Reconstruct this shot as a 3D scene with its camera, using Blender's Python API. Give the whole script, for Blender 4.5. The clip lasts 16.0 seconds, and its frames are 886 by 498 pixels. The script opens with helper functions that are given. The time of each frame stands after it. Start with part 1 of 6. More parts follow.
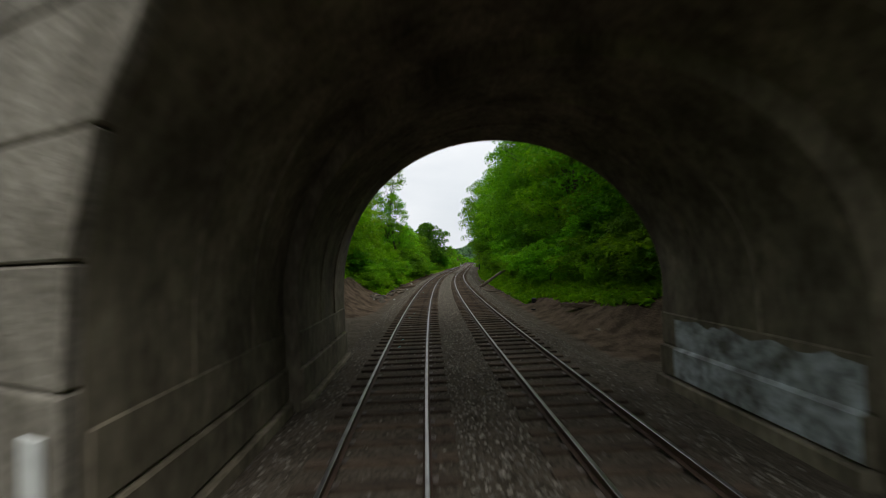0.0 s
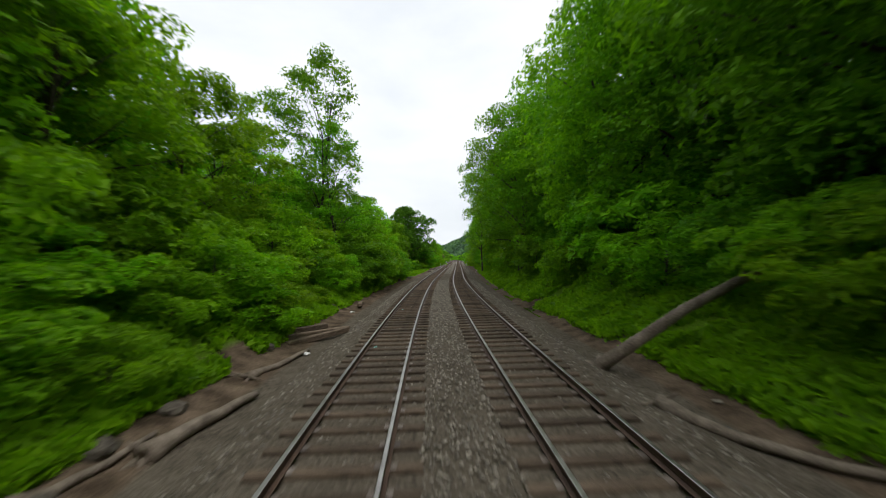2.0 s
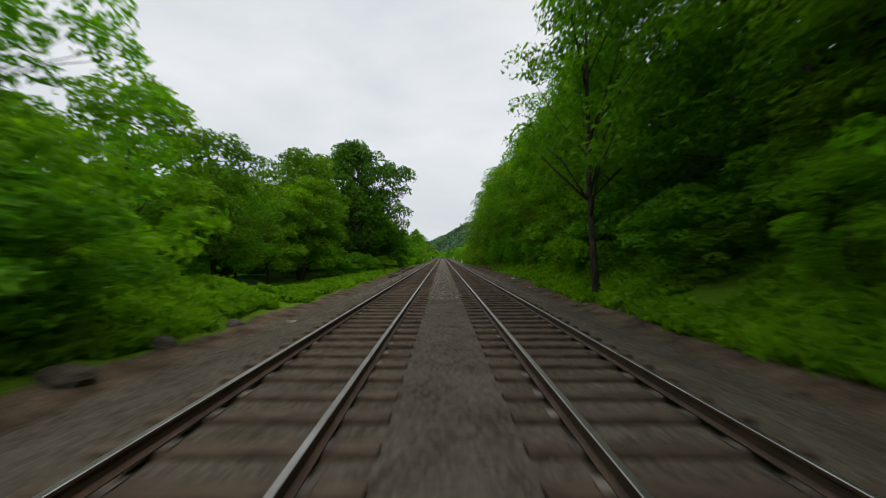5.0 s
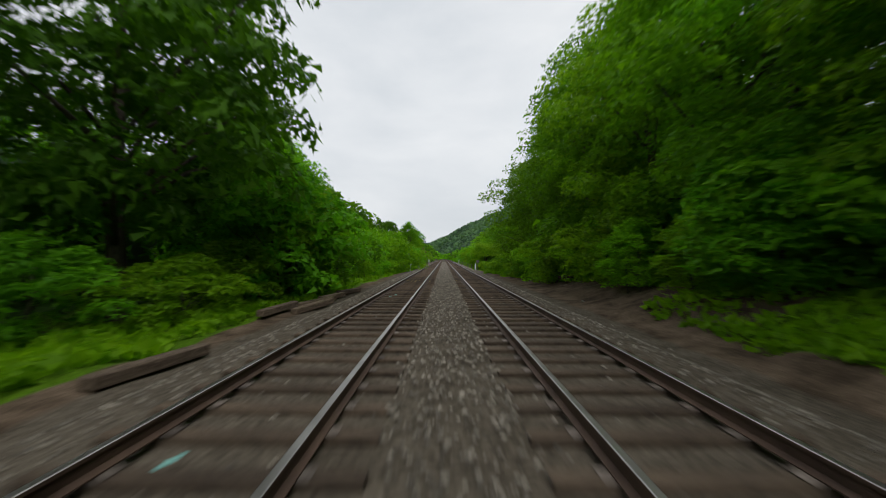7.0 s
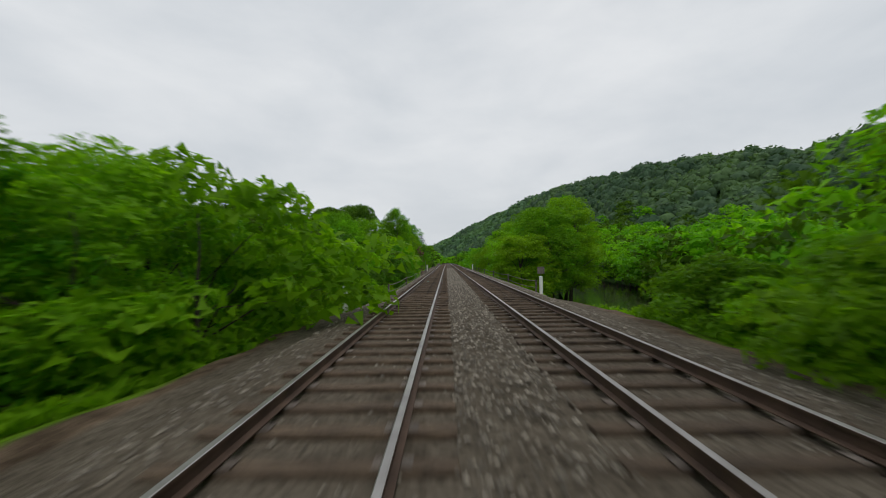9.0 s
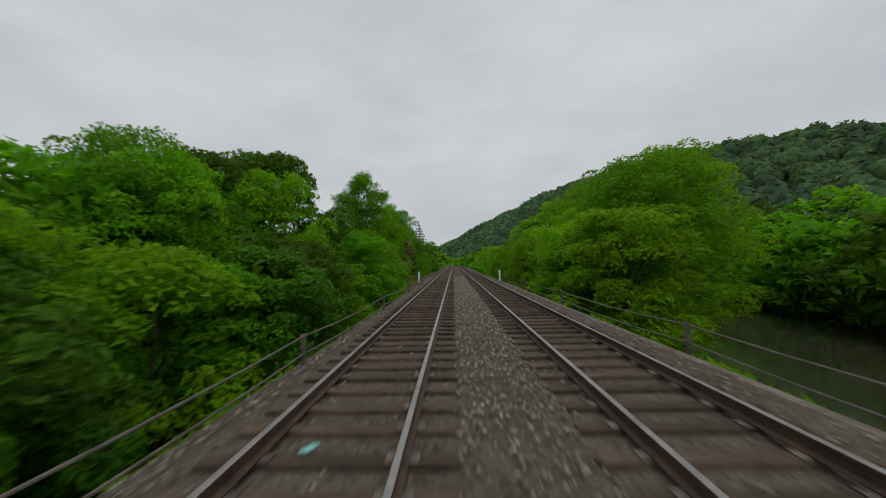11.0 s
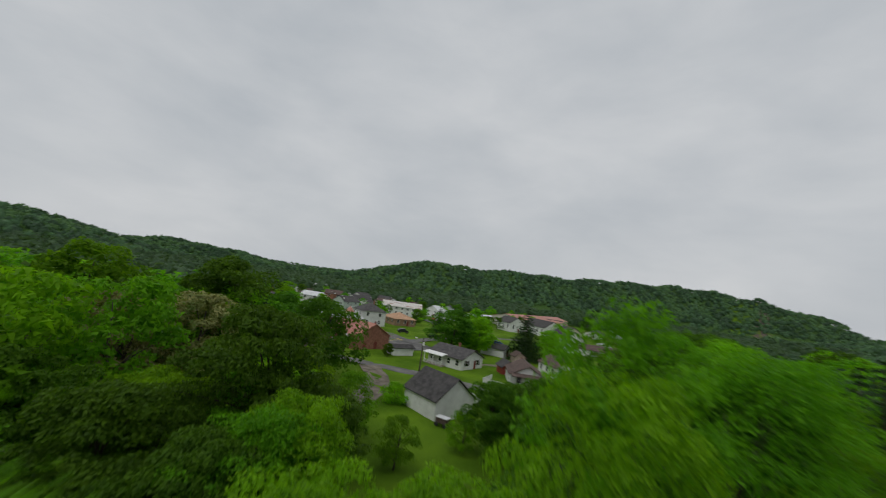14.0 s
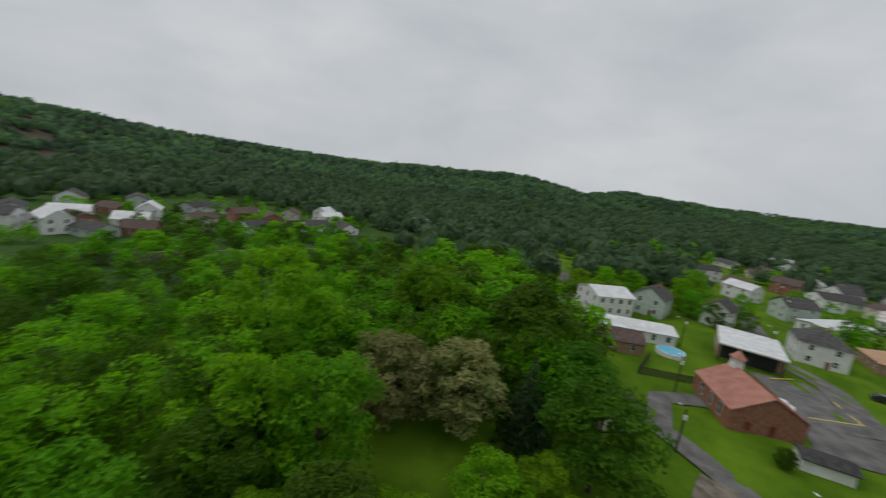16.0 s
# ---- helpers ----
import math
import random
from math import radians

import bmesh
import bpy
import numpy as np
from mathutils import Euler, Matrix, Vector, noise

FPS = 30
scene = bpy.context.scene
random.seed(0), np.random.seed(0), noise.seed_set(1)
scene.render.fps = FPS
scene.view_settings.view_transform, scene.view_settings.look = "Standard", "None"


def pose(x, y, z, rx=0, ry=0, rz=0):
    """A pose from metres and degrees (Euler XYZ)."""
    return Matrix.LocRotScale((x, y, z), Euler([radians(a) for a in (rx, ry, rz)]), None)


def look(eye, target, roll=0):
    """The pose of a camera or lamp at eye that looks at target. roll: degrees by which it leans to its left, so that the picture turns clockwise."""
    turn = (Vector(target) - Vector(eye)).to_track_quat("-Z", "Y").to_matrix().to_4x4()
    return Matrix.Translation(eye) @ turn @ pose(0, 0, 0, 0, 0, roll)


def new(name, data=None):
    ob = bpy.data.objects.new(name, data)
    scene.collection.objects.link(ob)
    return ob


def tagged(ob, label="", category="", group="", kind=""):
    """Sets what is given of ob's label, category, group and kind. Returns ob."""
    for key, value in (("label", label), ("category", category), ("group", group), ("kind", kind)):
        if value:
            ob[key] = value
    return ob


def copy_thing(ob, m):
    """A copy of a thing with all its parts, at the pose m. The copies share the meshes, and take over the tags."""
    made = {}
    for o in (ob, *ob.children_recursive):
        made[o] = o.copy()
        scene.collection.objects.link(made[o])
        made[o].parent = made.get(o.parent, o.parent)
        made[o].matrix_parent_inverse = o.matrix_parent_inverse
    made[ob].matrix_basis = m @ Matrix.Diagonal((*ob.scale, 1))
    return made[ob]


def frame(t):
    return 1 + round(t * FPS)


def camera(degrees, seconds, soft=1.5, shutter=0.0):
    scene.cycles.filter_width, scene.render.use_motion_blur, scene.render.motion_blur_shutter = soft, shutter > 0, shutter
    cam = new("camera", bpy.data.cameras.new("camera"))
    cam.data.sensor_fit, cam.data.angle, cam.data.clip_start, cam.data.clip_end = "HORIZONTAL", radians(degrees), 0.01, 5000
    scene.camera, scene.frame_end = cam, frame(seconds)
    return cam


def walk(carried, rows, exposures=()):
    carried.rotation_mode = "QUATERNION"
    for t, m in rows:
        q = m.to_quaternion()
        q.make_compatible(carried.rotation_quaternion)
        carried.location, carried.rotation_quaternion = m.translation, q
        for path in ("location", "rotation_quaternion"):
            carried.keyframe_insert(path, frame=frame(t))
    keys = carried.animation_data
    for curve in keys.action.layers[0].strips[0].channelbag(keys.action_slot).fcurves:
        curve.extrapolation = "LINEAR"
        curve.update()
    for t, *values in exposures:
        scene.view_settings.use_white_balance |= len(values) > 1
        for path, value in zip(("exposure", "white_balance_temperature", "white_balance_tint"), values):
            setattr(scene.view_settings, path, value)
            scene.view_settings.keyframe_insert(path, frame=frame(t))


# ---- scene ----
cam = camera(97.0, 16.0, soft=1.0, shutter=0.26)
walk(cam, [
    (0, look((5.63, 0.00, 3.13), (4.80, 9.96, 3.42), -2.09)),
    (0.5, look((4.71, 9.09, 2.74), (3.99, 19.06, 3.03), -1.62)),
    (1, look((3.79, 18.36, 2.51), (3.15, 28.34, 2.79), -1.61)),
    (1.5, look((2.83, 27.97, 2.66), (2.31, 37.95, 2.90), -1.48)),
    (2, look((2.02, 37.36, 2.89), (1.64, 47.35, 3.10), -1.44)),
    (2.5, look((1.33, 46.48, 2.93), (1.06, 56.47, 3.14), -1.31)),
    (3, look((0.80, 55.71, 2.73), (0.63, 65.71, 2.91), -1.48)),
    (3.5, look((0.35, 64.85, 2.37), (0.27, 74.85, 2.50), -0.42)),
    (4, look((0.10, 74.30, 2.02), (0.08, 84.30, 2.14), -0.19)),
    (6.5, look((-0.16, 126.00, 1.42), (-0.13, 136.00, 1.65), 0.40)),
    (7, look((-0.10, 136.90, 1.47), (-0.12, 146.90, 1.68), 0.20)),
    (7.5, look((-0.28, 147.70, 1.53), (-0.33, 157.70, 1.77), 0.00)),
    (8, look((-0.53, 158.50, 1.57), (-0.60, 168.50, 1.86), -0.25)),
    (10.5, look((-0.84, 206.82, 1.39), (-0.94, 216.81, 1.70), -1.36)),
    (11, look((-0.70, 215.00, 1.76), (-0.97, 224.99, 2.10), -1.14)),
    (11.5, look((-0.42, 223.39, 2.11), (-0.99, 233.36, 2.55), -1.66)),
    (12, look((-0.15, 231.32, 2.59), (-1.16, 241.25, 3.19), -1.16)),
    (12.5, look((0.23, 239.34, 4.07), (-1.57, 249.14, 4.90), -1.04)),
    (13.0, look((0.38, 246.40, 6.76), (-2.58, 255.88, 7.89), -0.1)),
    (13.3, look((0.33, 250.90, 8.94), (-3.78, 259.95, 9.99), 1.4)),
    (13.6, look((-0.17, 255.90, 11.02), (-5.96, 264.00, 11.88), 4.3)),
    (13.8, look((-1.70, 260.60, 11.45), (-8.95, 267.45, 12.36), 6.8)),
    (14.0, look((-5.98, 264.88, 12.52), (-13.91, 270.88, 13.52), 8.21)),
    (14.5, look((-13.11, 274.97, 16.81), (-22.36, 278.75, 17.27), 10.05)),
    (15.0, look((-22.54, 284.71, 20.16), (-32.36, 286.62, 20.13), 10.31)),
    (15.5, look((-26.71, 289.62, 24.07), (-36.66, 289.08, 23.28), 9.23)),
    (15.8, look((-25.60, 289.46, 28.13), (-35.24, 287.19, 26.72), 7.60)),
    (16.0, look((-25.47, 288.57, 29.71), (-34.55, 284.83, 27.80), 7.5)),
], exposures=[
    (0.0, 0.64), (0.2, 1.45), (0.45, 2.5), (0.7, 2.5), (1.0, 1.95), (1.5, 1.25), (2.0, 0.85), (3.0, 0.50), (8.2, 0.46), (10.3, 0.06), (12.0, 0.02), (13.2, -0.06), (16.0, 0.0)])

# ---- world and sun ----
world = bpy.data.worlds.new("overcast_sky")
scene.world = world
world.use_nodes = True
wn, wl = world.node_tree.nodes, world.node_tree.links
wn.clear()
w_out = wn.new("ShaderNodeOutputWorld")
w_bg = wn.new("ShaderNodeBackground")
w_sky = wn.new("ShaderNodeTexSky")
w_sky.sky_type = 'NISHITA'
w_sky.sun_disc = False
w_sky.sun_elevation = radians(58)
w_sky.sun_rotation = radians(20)
w_sky.dust_density = 6.0
w_sky.ozone_density = 0.6
w_tc = wn.new("ShaderNodeTexCoord")
w_map = wn.new("ShaderNodeMapping")
w_map.inputs["Scale"].default_value = (1.0, 1.0, 2.4)
w_n1 = wn.new("ShaderNodeTexNoise")
w_n1.inputs["Scale"].default_value = 2.6
w_n1.inputs["Detail"].default_value = 7.0
w_n1.inputs["Roughness"].default_value = 0.52
w_n1.inputs["Distortion"].default_value = 0.2
w_ramp = wn.new("ShaderNodeValToRGB")
w_ramp.color_ramp.elements[0].position = 0.30
w_ramp.color_ramp.elements[0].color = (0.76, 0.79, 0.82, 1)
w_ramp.color_ramp.elements[1].position = 0.72
w_ramp.color_ramp.elements[1].color = (1.0, 1.0, 1.0, 1)
w_cloud = wn.new("ShaderNodeMix")
w_cloud.data_type = 'RGBA'
w_cloud.inputs["Factor"].default_value = 0.97
w_gain = wn.new("ShaderNodeMix")
w_gain.data_type = 'RGBA'
w_gain.blend_type = 'MULTIPLY'
w_gain.inputs["Factor"].default_value = 1.0
w_gain.inputs["B"].default_value = (5.3, 5.45, 5.6, 1)
wl.new(w_tc.outputs["Generated"], w_map.inputs["Vector"])
wl.new(w_map.outputs["Vector"], w_n1.inputs["Vector"])
wl.new(w_n1.outputs["Fac"], w_ramp.inputs["Fac"])
wl.new(w_ramp.outputs["Color"], w_gain.inputs["A"])
wl.new(w_sky.outputs["Color"], w_cloud.inputs["A"])
wl.new(w_gain.outputs["Result"], w_cloud.inputs["B"])
wl.new(w_cloud.outputs["Result"], w_bg.inputs["Color"])
w_bg.inputs["Strength"].default_value = 0.115
wl.new(w_bg.outputs["Background"], w_out.inputs["Surface"])

sun = new("sun", bpy.data.lights.new("sun", 'SUN'))
sun.data.energy = 0.75
sun.data.angle = radians(35)
sun.data.color = (1.0, 0.97, 0.92)
sun.matrix_world = look((0, 0, 0), (-0.18, 0.5, -0.85))

# ---- materials ----


def material(name, c1, c2, scale=1.0, rough=0.85, fine=None, bump=0.2, metal=0.0, spread=(0.35, 0.65), c3=None,
             rnd=0.0, island=0.0, spec=0.3, coords="Object", stretch=(1, 1, 1), fine_amt=0.35):
    m = bpy.data.materials.new(name)
    m.use_nodes = True
    n, l = m.node_tree.nodes, m.node_tree.links
    b = n["Principled BSDF"]
    b.inputs["Roughness"].default_value = rough
    b.inputs["Metallic"].default_value = metal
    b.inputs["Specular IOR Level"].default_value = spec
    tc = n.new("ShaderNodeTexCoord")
    geo = n.new("ShaderNodeNewGeometry")
    mp = n.new("ShaderNodeMapping")
    mp.inputs["Scale"].default_value = stretch
    l.new(geo.outputs["Position"] if coords == "World" else tc.outputs[coords], mp.inputs["Vector"])
    t1 = n.new("ShaderNodeTexNoise")
    t1.inputs["Scale"].default_value = scale
    t1.inputs["Detail"].default_value = 5.0
    t1.inputs["Roughness"].default_value = 0.6
    l.new(mp.outputs["Vector"], t1.inputs["Vector"])
    r = n.new("ShaderNodeValToRGB")
    r.color_ramp.elements[0].position, r.color_ramp.elements[0].color = spread[0], (*c1, 1)
    r.color_ramp.elements[1].position, r.color_ramp.elements[1].color = spread[1], (*c2, 1)
    if c3:
        e = r.color_ramp.elements.new(min(0.98, spread[1] + 0.1))
        e.color = (*c3, 1)
    l.new(t1.outputs["Fac"], r.inputs["Fac"])
    col = r.outputs["Color"]
    t2 = n.new("ShaderNodeTexNoise")
    t2.inputs["Scale"].default_value = fine or scale * 14
    t2.inputs["Detail"].default_value = 3.0
    l.new(mp.outputs["Vector"], t2.inputs["Vector"])
    mul = n.new("ShaderNodeMapRange")
    mul.inputs["From Min"].default_value, mul.inputs["From Max"].default_value = 0.25, 0.75
    mul.inputs["To Min"].default_value, mul.inputs["To Max"].default_value = 1 - fine_amt, 1 + fine_amt
    l.new(t2.outputs["Fac"], mul.inputs["Value"])
    val = mul.outputs["Result"]
    for amount, socket in ((rnd, "o"), (island, "i")):
        if amount:
            src = n.new("ShaderNodeObjectInfo").outputs["Random"] if socket == "o" else geo.outputs["Random Per Island"]
            mr = n.new("ShaderNodeMapRange")
            mr.inputs["To Min"].default_value, mr.inputs["To Max"].default_value = 1 - amount, 1 + amount
            l.new(src, mr.inputs["Value"])
            mm = n.new("ShaderNodeMath")
            mm.operation = 'MULTIPLY'
            l.new(val, mm.inputs[0])
            l.new(mr.outputs["Result"], mm.inputs[1])
            val = mm.outputs["Value"]
    sc = n.new("ShaderNodeVectorMath")
    sc.operation = 'SCALE'
    l.new(col, sc.inputs[0])
    l.new(val, sc.inputs["Scale"])
    l.new(sc.outputs["Vector"], b.inputs["Base Color"])
    if bump:
        bp = n.new("ShaderNodeBump")
        bp.inputs["Strength"].default_value = bump
        bp.inputs["Distance"].default_value = 0.05
        l.new(t2.outputs["Fac"], bp.inputs["Height"])
        l.new(bp.outputs["Normal"], b.inputs["Normal"])
    return m


def leaf_material(name, dark, light, trans=0.35):
    m = bpy.data.materials.new(name)
    m.use_nodes = True
    n, l = m.node_tree.nodes, m.node_tree.links
    b = n["Principled BSDF"]
    b.inputs["Roughness"].default_value = 0.55
    b.inputs["Specular IOR Level"].default_value = 0.12
    geo = n.new("ShaderNodeNewGeometry")
    info = n.new("ShaderNodeObjectInfo")
    tc = n.new("ShaderNodeTexCoord")
    t = n.new("ShaderNodeTexNoise")
    t.inputs["Scale"].default_value = 0.55
    t.inputs["Detail"].default_value = 2.0
    l.new(tc.outputs["Object"], t.inputs["Vector"])
    a = n.new("ShaderNodeMath")
    a.operation = 'MULTIPLY_ADD'
    a.inputs[1].default_value = 0.45
    l.new(geo.outputs["Random Per Island"], a.inputs[0])
    mr = n.new("ShaderNodeMapRange")
    mr.inputs["From Min"].default_value, mr.inputs["From Max"].default_value = 0.3, 0.7
    mr.inputs["To Max"].default_value = 0.5
    l.new(t.outputs["Fac"], mr.inputs["Value"])
    l.new(mr.outputs["Result"], a.inputs[2])
    mix = n.new("ShaderNodeMix")
    mix.data_type = 'RGBA'
    mix.inputs["A"].default_value = (*dark, 1)
    mix.inputs["B"].default_value = (*light, 1)
    l.new(a.outputs["Value"], mix.inputs["Factor"])
    hs = n.new("ShaderNodeHueSaturation")
    h = n.new("ShaderNodeMapRange")
    h.inputs["To Min"].default_value, h.inputs["To Max"].default_value = 0.488, 0.514
    l.new(info.outputs["Random"], h.inputs["Value"])
    l.new(h.outputs["Result"], hs.inputs["Hue"])
    v = n.new("ShaderNodeMapRange")
    v.inputs["To Min"].default_value, v.inputs["To Max"].default_value = 0.75, 1.2
    l.new(info.outputs["Random"], v.inputs["Value"])
    l.new(v.outputs["Result"], hs.inputs["Value"])
    l.new(mix.outputs["Result"], hs.inputs["Color"])
    l.new(hs.outputs["Color"], b.inputs["Base Color"])
    tr = n.new("ShaderNodeBsdfTranslucent")
    tint = n.new("ShaderNodeMix")
    tint.data_type = 'RGBA'
    tint.blend_type = 'MULTIPLY'
    tint.inputs["Factor"].default_value = 1.0
    tint.inputs["B"].default_value = (1.5, 1.55, 0.6, 1)
    l.new(hs.outputs["Color"], tint.inputs["A"])
    l.new(tint.outputs["Result"], tr.inputs["Color"])
    ms = n.new("ShaderNodeMixShader")
    ms.inputs["Fac"].default_value = trans
    l.new(b.outputs["BSDF"], ms.inputs[1])
    l.new(tr.outputs["BSDF"], ms.inputs[2])
    l.new(ms.outputs["Shader"], n["Material Output"].inputs["Surface"])
    return m


def ground_material():
    """Soil, gravel bed and grass, laid by where they lie across the track and by patches of their own."""
    m = bpy.data.materials.new("ground_cover")
    m.use_nodes = True
    n, l = m.node_tree.nodes, m.node_tree.links
    b = n["Principled BSDF"]
    b.inputs["Roughness"].default_value = 0.95
    b.inputs["Specular IOR Level"].default_value = 0.06
    at = n.new("ShaderNodeAttribute")
    at.attribute_name = "cover"
    geo = n.new("ShaderNodeNewGeometry")

    def noise_tex(scale, detail=5.0):
        t = n.new("ShaderNodeTexNoise")
        t.inputs["Scale"].default_value = scale
        t.inputs["Detail"].default_value = detail
        l.new(geo.outputs["Position"], t.inputs["Vector"])
        return t.outputs["Fac"]

    def ramp(fac, a, c, lo=0.35, hi=0.65):
        r = n.new("ShaderNodeValToRGB")
        r.color_ramp.elements[0].position, r.color_ramp.elements[0].color = lo, (*a, 1)
        r.color_ramp.elements[1].position, r.color_ramp.elements[1].color = hi, (*c, 1)
        l.new(fac, r.inputs["Fac"])
        return r.outputs["Color"]

    def mix(fac, a, c):
        x = n.new("ShaderNodeMix")
        x.data_type = 'RGBA'
        l.new(fac, x.inputs["Factor"])
        l.new(a, x.inputs["A"])
        l.new(c, x.inputs["B"])
        return x.outputs["Result"]

    sep = n.new("ShaderNodeSeparateColor")
    l.new(at.outputs["Color"], sep.inputs["Color"])
    coarse, mid, fine = noise_tex(0.12), noise_tex(1.4), noise_tex(16.0, 3.0)
    soil = ramp(mid, (0.060, 0.043, 0.029), (0.16, 0.117, 0.082))
    grass = mix(mid, ramp(coarse, (0.076, 0.158, 0.008), (0.136, 0.245, 0.014)), ramp(coarse, (0.058, 0.122, 0.007), (0.108, 0.200, 0.012)))
    vor = n.new("ShaderNodeTexVoronoi")
    vor.inputs["Scale"].default_value = 15.0
    l.new(geo.outputs["Position"], vor.inputs["Vector"])
    stone = ramp(vor.outputs["Color"], (0.040, 0.034, 0.026), (0.180, 0.155, 0.120), 0.1, 0.9)
    dust = ramp(mid, (0.068, 0.055, 0.040), (0.135, 0.113, 0.086))
    gravel = mix(fine, stone, dust)
    woods = ramp(mid, (0.034, 0.075, 0.018), (0.075, 0.145, 0.034))

    def edge(channel, width=0.35):
        a = n.new("ShaderNodeMath")
        a.operation = 'MULTIPLY_ADD'
        a.inputs[1].default_value = width
        a.inputs[2].default_value = -width / 2
        l.new(mid, a.inputs[0])
        s = n.new("ShaderNodeMath")
        s.operation = 'ADD'
        l.new(a.outputs["Value"], s.inputs[0])
        l.new(channel, s.inputs[1])
        r = n.new("ShaderNodeMapRange")
        r.inputs["From Min"].default_value, r.inputs["From Max"].default_value = 0.38, 0.62
        l.new(s.outputs["Value"], r.inputs["Value"])
        return r.outputs["Result"]

    c = mix(edge(sep.outputs["Green"]), soil, grass)
    c = mix(edge(sep.outputs["Blue"]), c, woods)
    c = mix(edge(sep.outputs["Red"]), c, gravel)
    sc = n.new("ShaderNodeVectorMath")
    sc.operation = 'SCALE'
    mr = n.new("ShaderNodeMapRange")
    mr.inputs["From Min"].default_value, mr.inputs["From Max"].default_value = 0.25, 0.75
    mr.inputs["To Min"].default_value, mr.inputs["To Max"].default_value = 0.6, 1.35
    l.new(fine, mr.inputs["Value"])
    l.new(c, sc.inputs[0])
    l.new(mr.outputs["Result"], sc.inputs["Scale"])
    l.new(sc.outputs["Vector"], b.inputs["Base Color"])
    bp = n.new("ShaderNodeBump")
    bp.inputs["Strength"].default_value = 0.6
    bp.inputs["Distance"].default_value = 0.05
    l.new(vor.outputs["Distance"], bp.inputs["Height"])
    l.new(bp.outputs["Normal"], b.inputs["Normal"])
    return m


M_GROUND = ground_material()
M_STONE = material("ballast_stone", (0.085, 0.074, 0.060), (0.300, 0.268, 0.222), 9, island=0.45, fine=60)
M_TIE = material("sleeper_timber", (0.040, 0.029, 0.021), (0.130, 0.094, 0.064), 3.0, rough=0.9, fine=30, rnd=0.35, stretch=(1, 6, 6), bump=0.5)
M_OLDTIE = material("grey_brown_old_timber", (0.085, 0.060, 0.042), (0.20, 0.150, 0.108), 3.0, rough=0.95, fine=24, rnd=0.3, stretch=(6, 1, 6), bump=0.6)
M_RAIL = material("rusty_rail_side", (0.055, 0.034, 0.024), (0.10, 0.062, 0.042), 3.0, rough=0.75, fine=40, metal=0.0)
M_RAILTOP = material("worn_rail_head", (0.24, 0.225, 0.21), (0.40, 0.385, 0.365), 2.0, rough=0.36, fine=50, metal=0.9, bump=0.05, fine_amt=0.12)
M_PLATE = material("tie_plate_steel", (0.07, 0.052, 0.042), (0.20, 0.17, 0.145), 6.0, rough=0.7, fine=50, island=0.4)
M_CONC = material("stained_concrete", (0.110, 0.094, 0.072), (0.240, 0.208, 0.165), 0.8, rough=0.92, fine=7, bump=0.6, spread=(0.36, 0.64), c3=(0.25, 0.23, 0.20), rnd=0.15, stretch=(1, 1, 0.4))
M_ARCH = material("arch_concrete", (0.095, 0.080, 0.055), (0.270, 0.230, 0.165), 0.7, rough=0.95, fine=6, bump=0.6, spread=(0.34, 0.66), c3=(0.34, 0.30, 0.235), rnd=0.15, stretch=(1, 1, 0.45))
M_CONC2 = material("pale_concrete_block", (0.19, 0.165, 0.130), (0.36, 0.32, 0.265), 0.9, rough=0.9, fine=10, bump=0.5, rnd=0.2)
M_LEDGE = material("ledge_rock", (0.060, 0.050, 0.040), (0.145, 0.125, 0.10), 1.6, rough=0.95, fine=14, bump=0.7, rnd=0.25, stretch=(1, 1, 3))
M_PAINT = material("faded_spray_paint", (0.16, 0.155, 0.135), (0.50, 0.54, 0.56), 1.5, rough=0.85, fine=7, bump=0.2, spread=(0.36, 0.58))
M_BARK = material("bark", (0.035, 0.028, 0.021), (0.105, 0.088, 0.068), 4.0, rough=0.95, fine=26, bump=0.8, stretch=(3, 3, 0.7), rnd=0.3)
M_LOG = material("bare_weathered_log", (0.12, 0.095, 0.072), (0.25, 0.205, 0.16), 2.5, rough=0.9, fine=22, bump=0.6)
M_LEAF = leaf_material("leaf_green", (0.050, 0.150, 0.006), (0.180, 0.400, 0.012), 0.48)
M_LEAF2 = leaf_material("leaf_bright", (0.078, 0.200, 0.006), (0.255, 0.495, 0.012), 0.52)
M_LEAF3 = leaf_material("leaf_dark", (0.030, 0.088, 0.006), (0.108, 0.235, 0.012), 0.40)
M_NEEDLE = leaf_material("needle_dark", (0.016, 0.048, 0.014), (0.050, 0.110, 0.028), 0.15)
M_BLOOM = leaf_material("leaf_and_pale_blossom", (0.066, 0.130, 0.018), (0.33, 0.285, 0.130), 0.28)
# far forest greens: distance haze is mixed into these bluer, greyer colours
M_FAR = leaf_material("hazed_canopy", (0.046, 0.102, 0.050), (0.122, 0.222, 0.104), 0.32)
M_FARD = leaf_material("hazed_canopy_dark", (0.036, 0.082, 0.046), (0.092, 0.174, 0.090), 0.28)
M_FARB = leaf_material("hazed_canopy_bright", (0.060, 0.130, 0.050), (0.150, 0.268, 0.102), 0.32)
M_DEAD = material("dead_leaves", (0.11, 0.055, 0.032), (0.22, 0.13, 0.08), 2.0)
M_WATER = material("river_water", (0.030, 0.038, 0.018), (0.055, 0.060, 0.030), 0.15, rough=0.09, fine=1.2, bump=0.12, spec=0.5, coords="World", fine_amt=0.15)
M_POST = material("white_painted_post", (0.70, 0.70, 0.68), (0.82, 0.82, 0.80), 3.0, rough=0.6, bump=0.05, fine_amt=0.1)
M_STEEL = material("weathered_steel", (0.085, 0.070, 0.060), (0.17, 0.145, 0.125), 3.0, rough=0.7, fine=30)
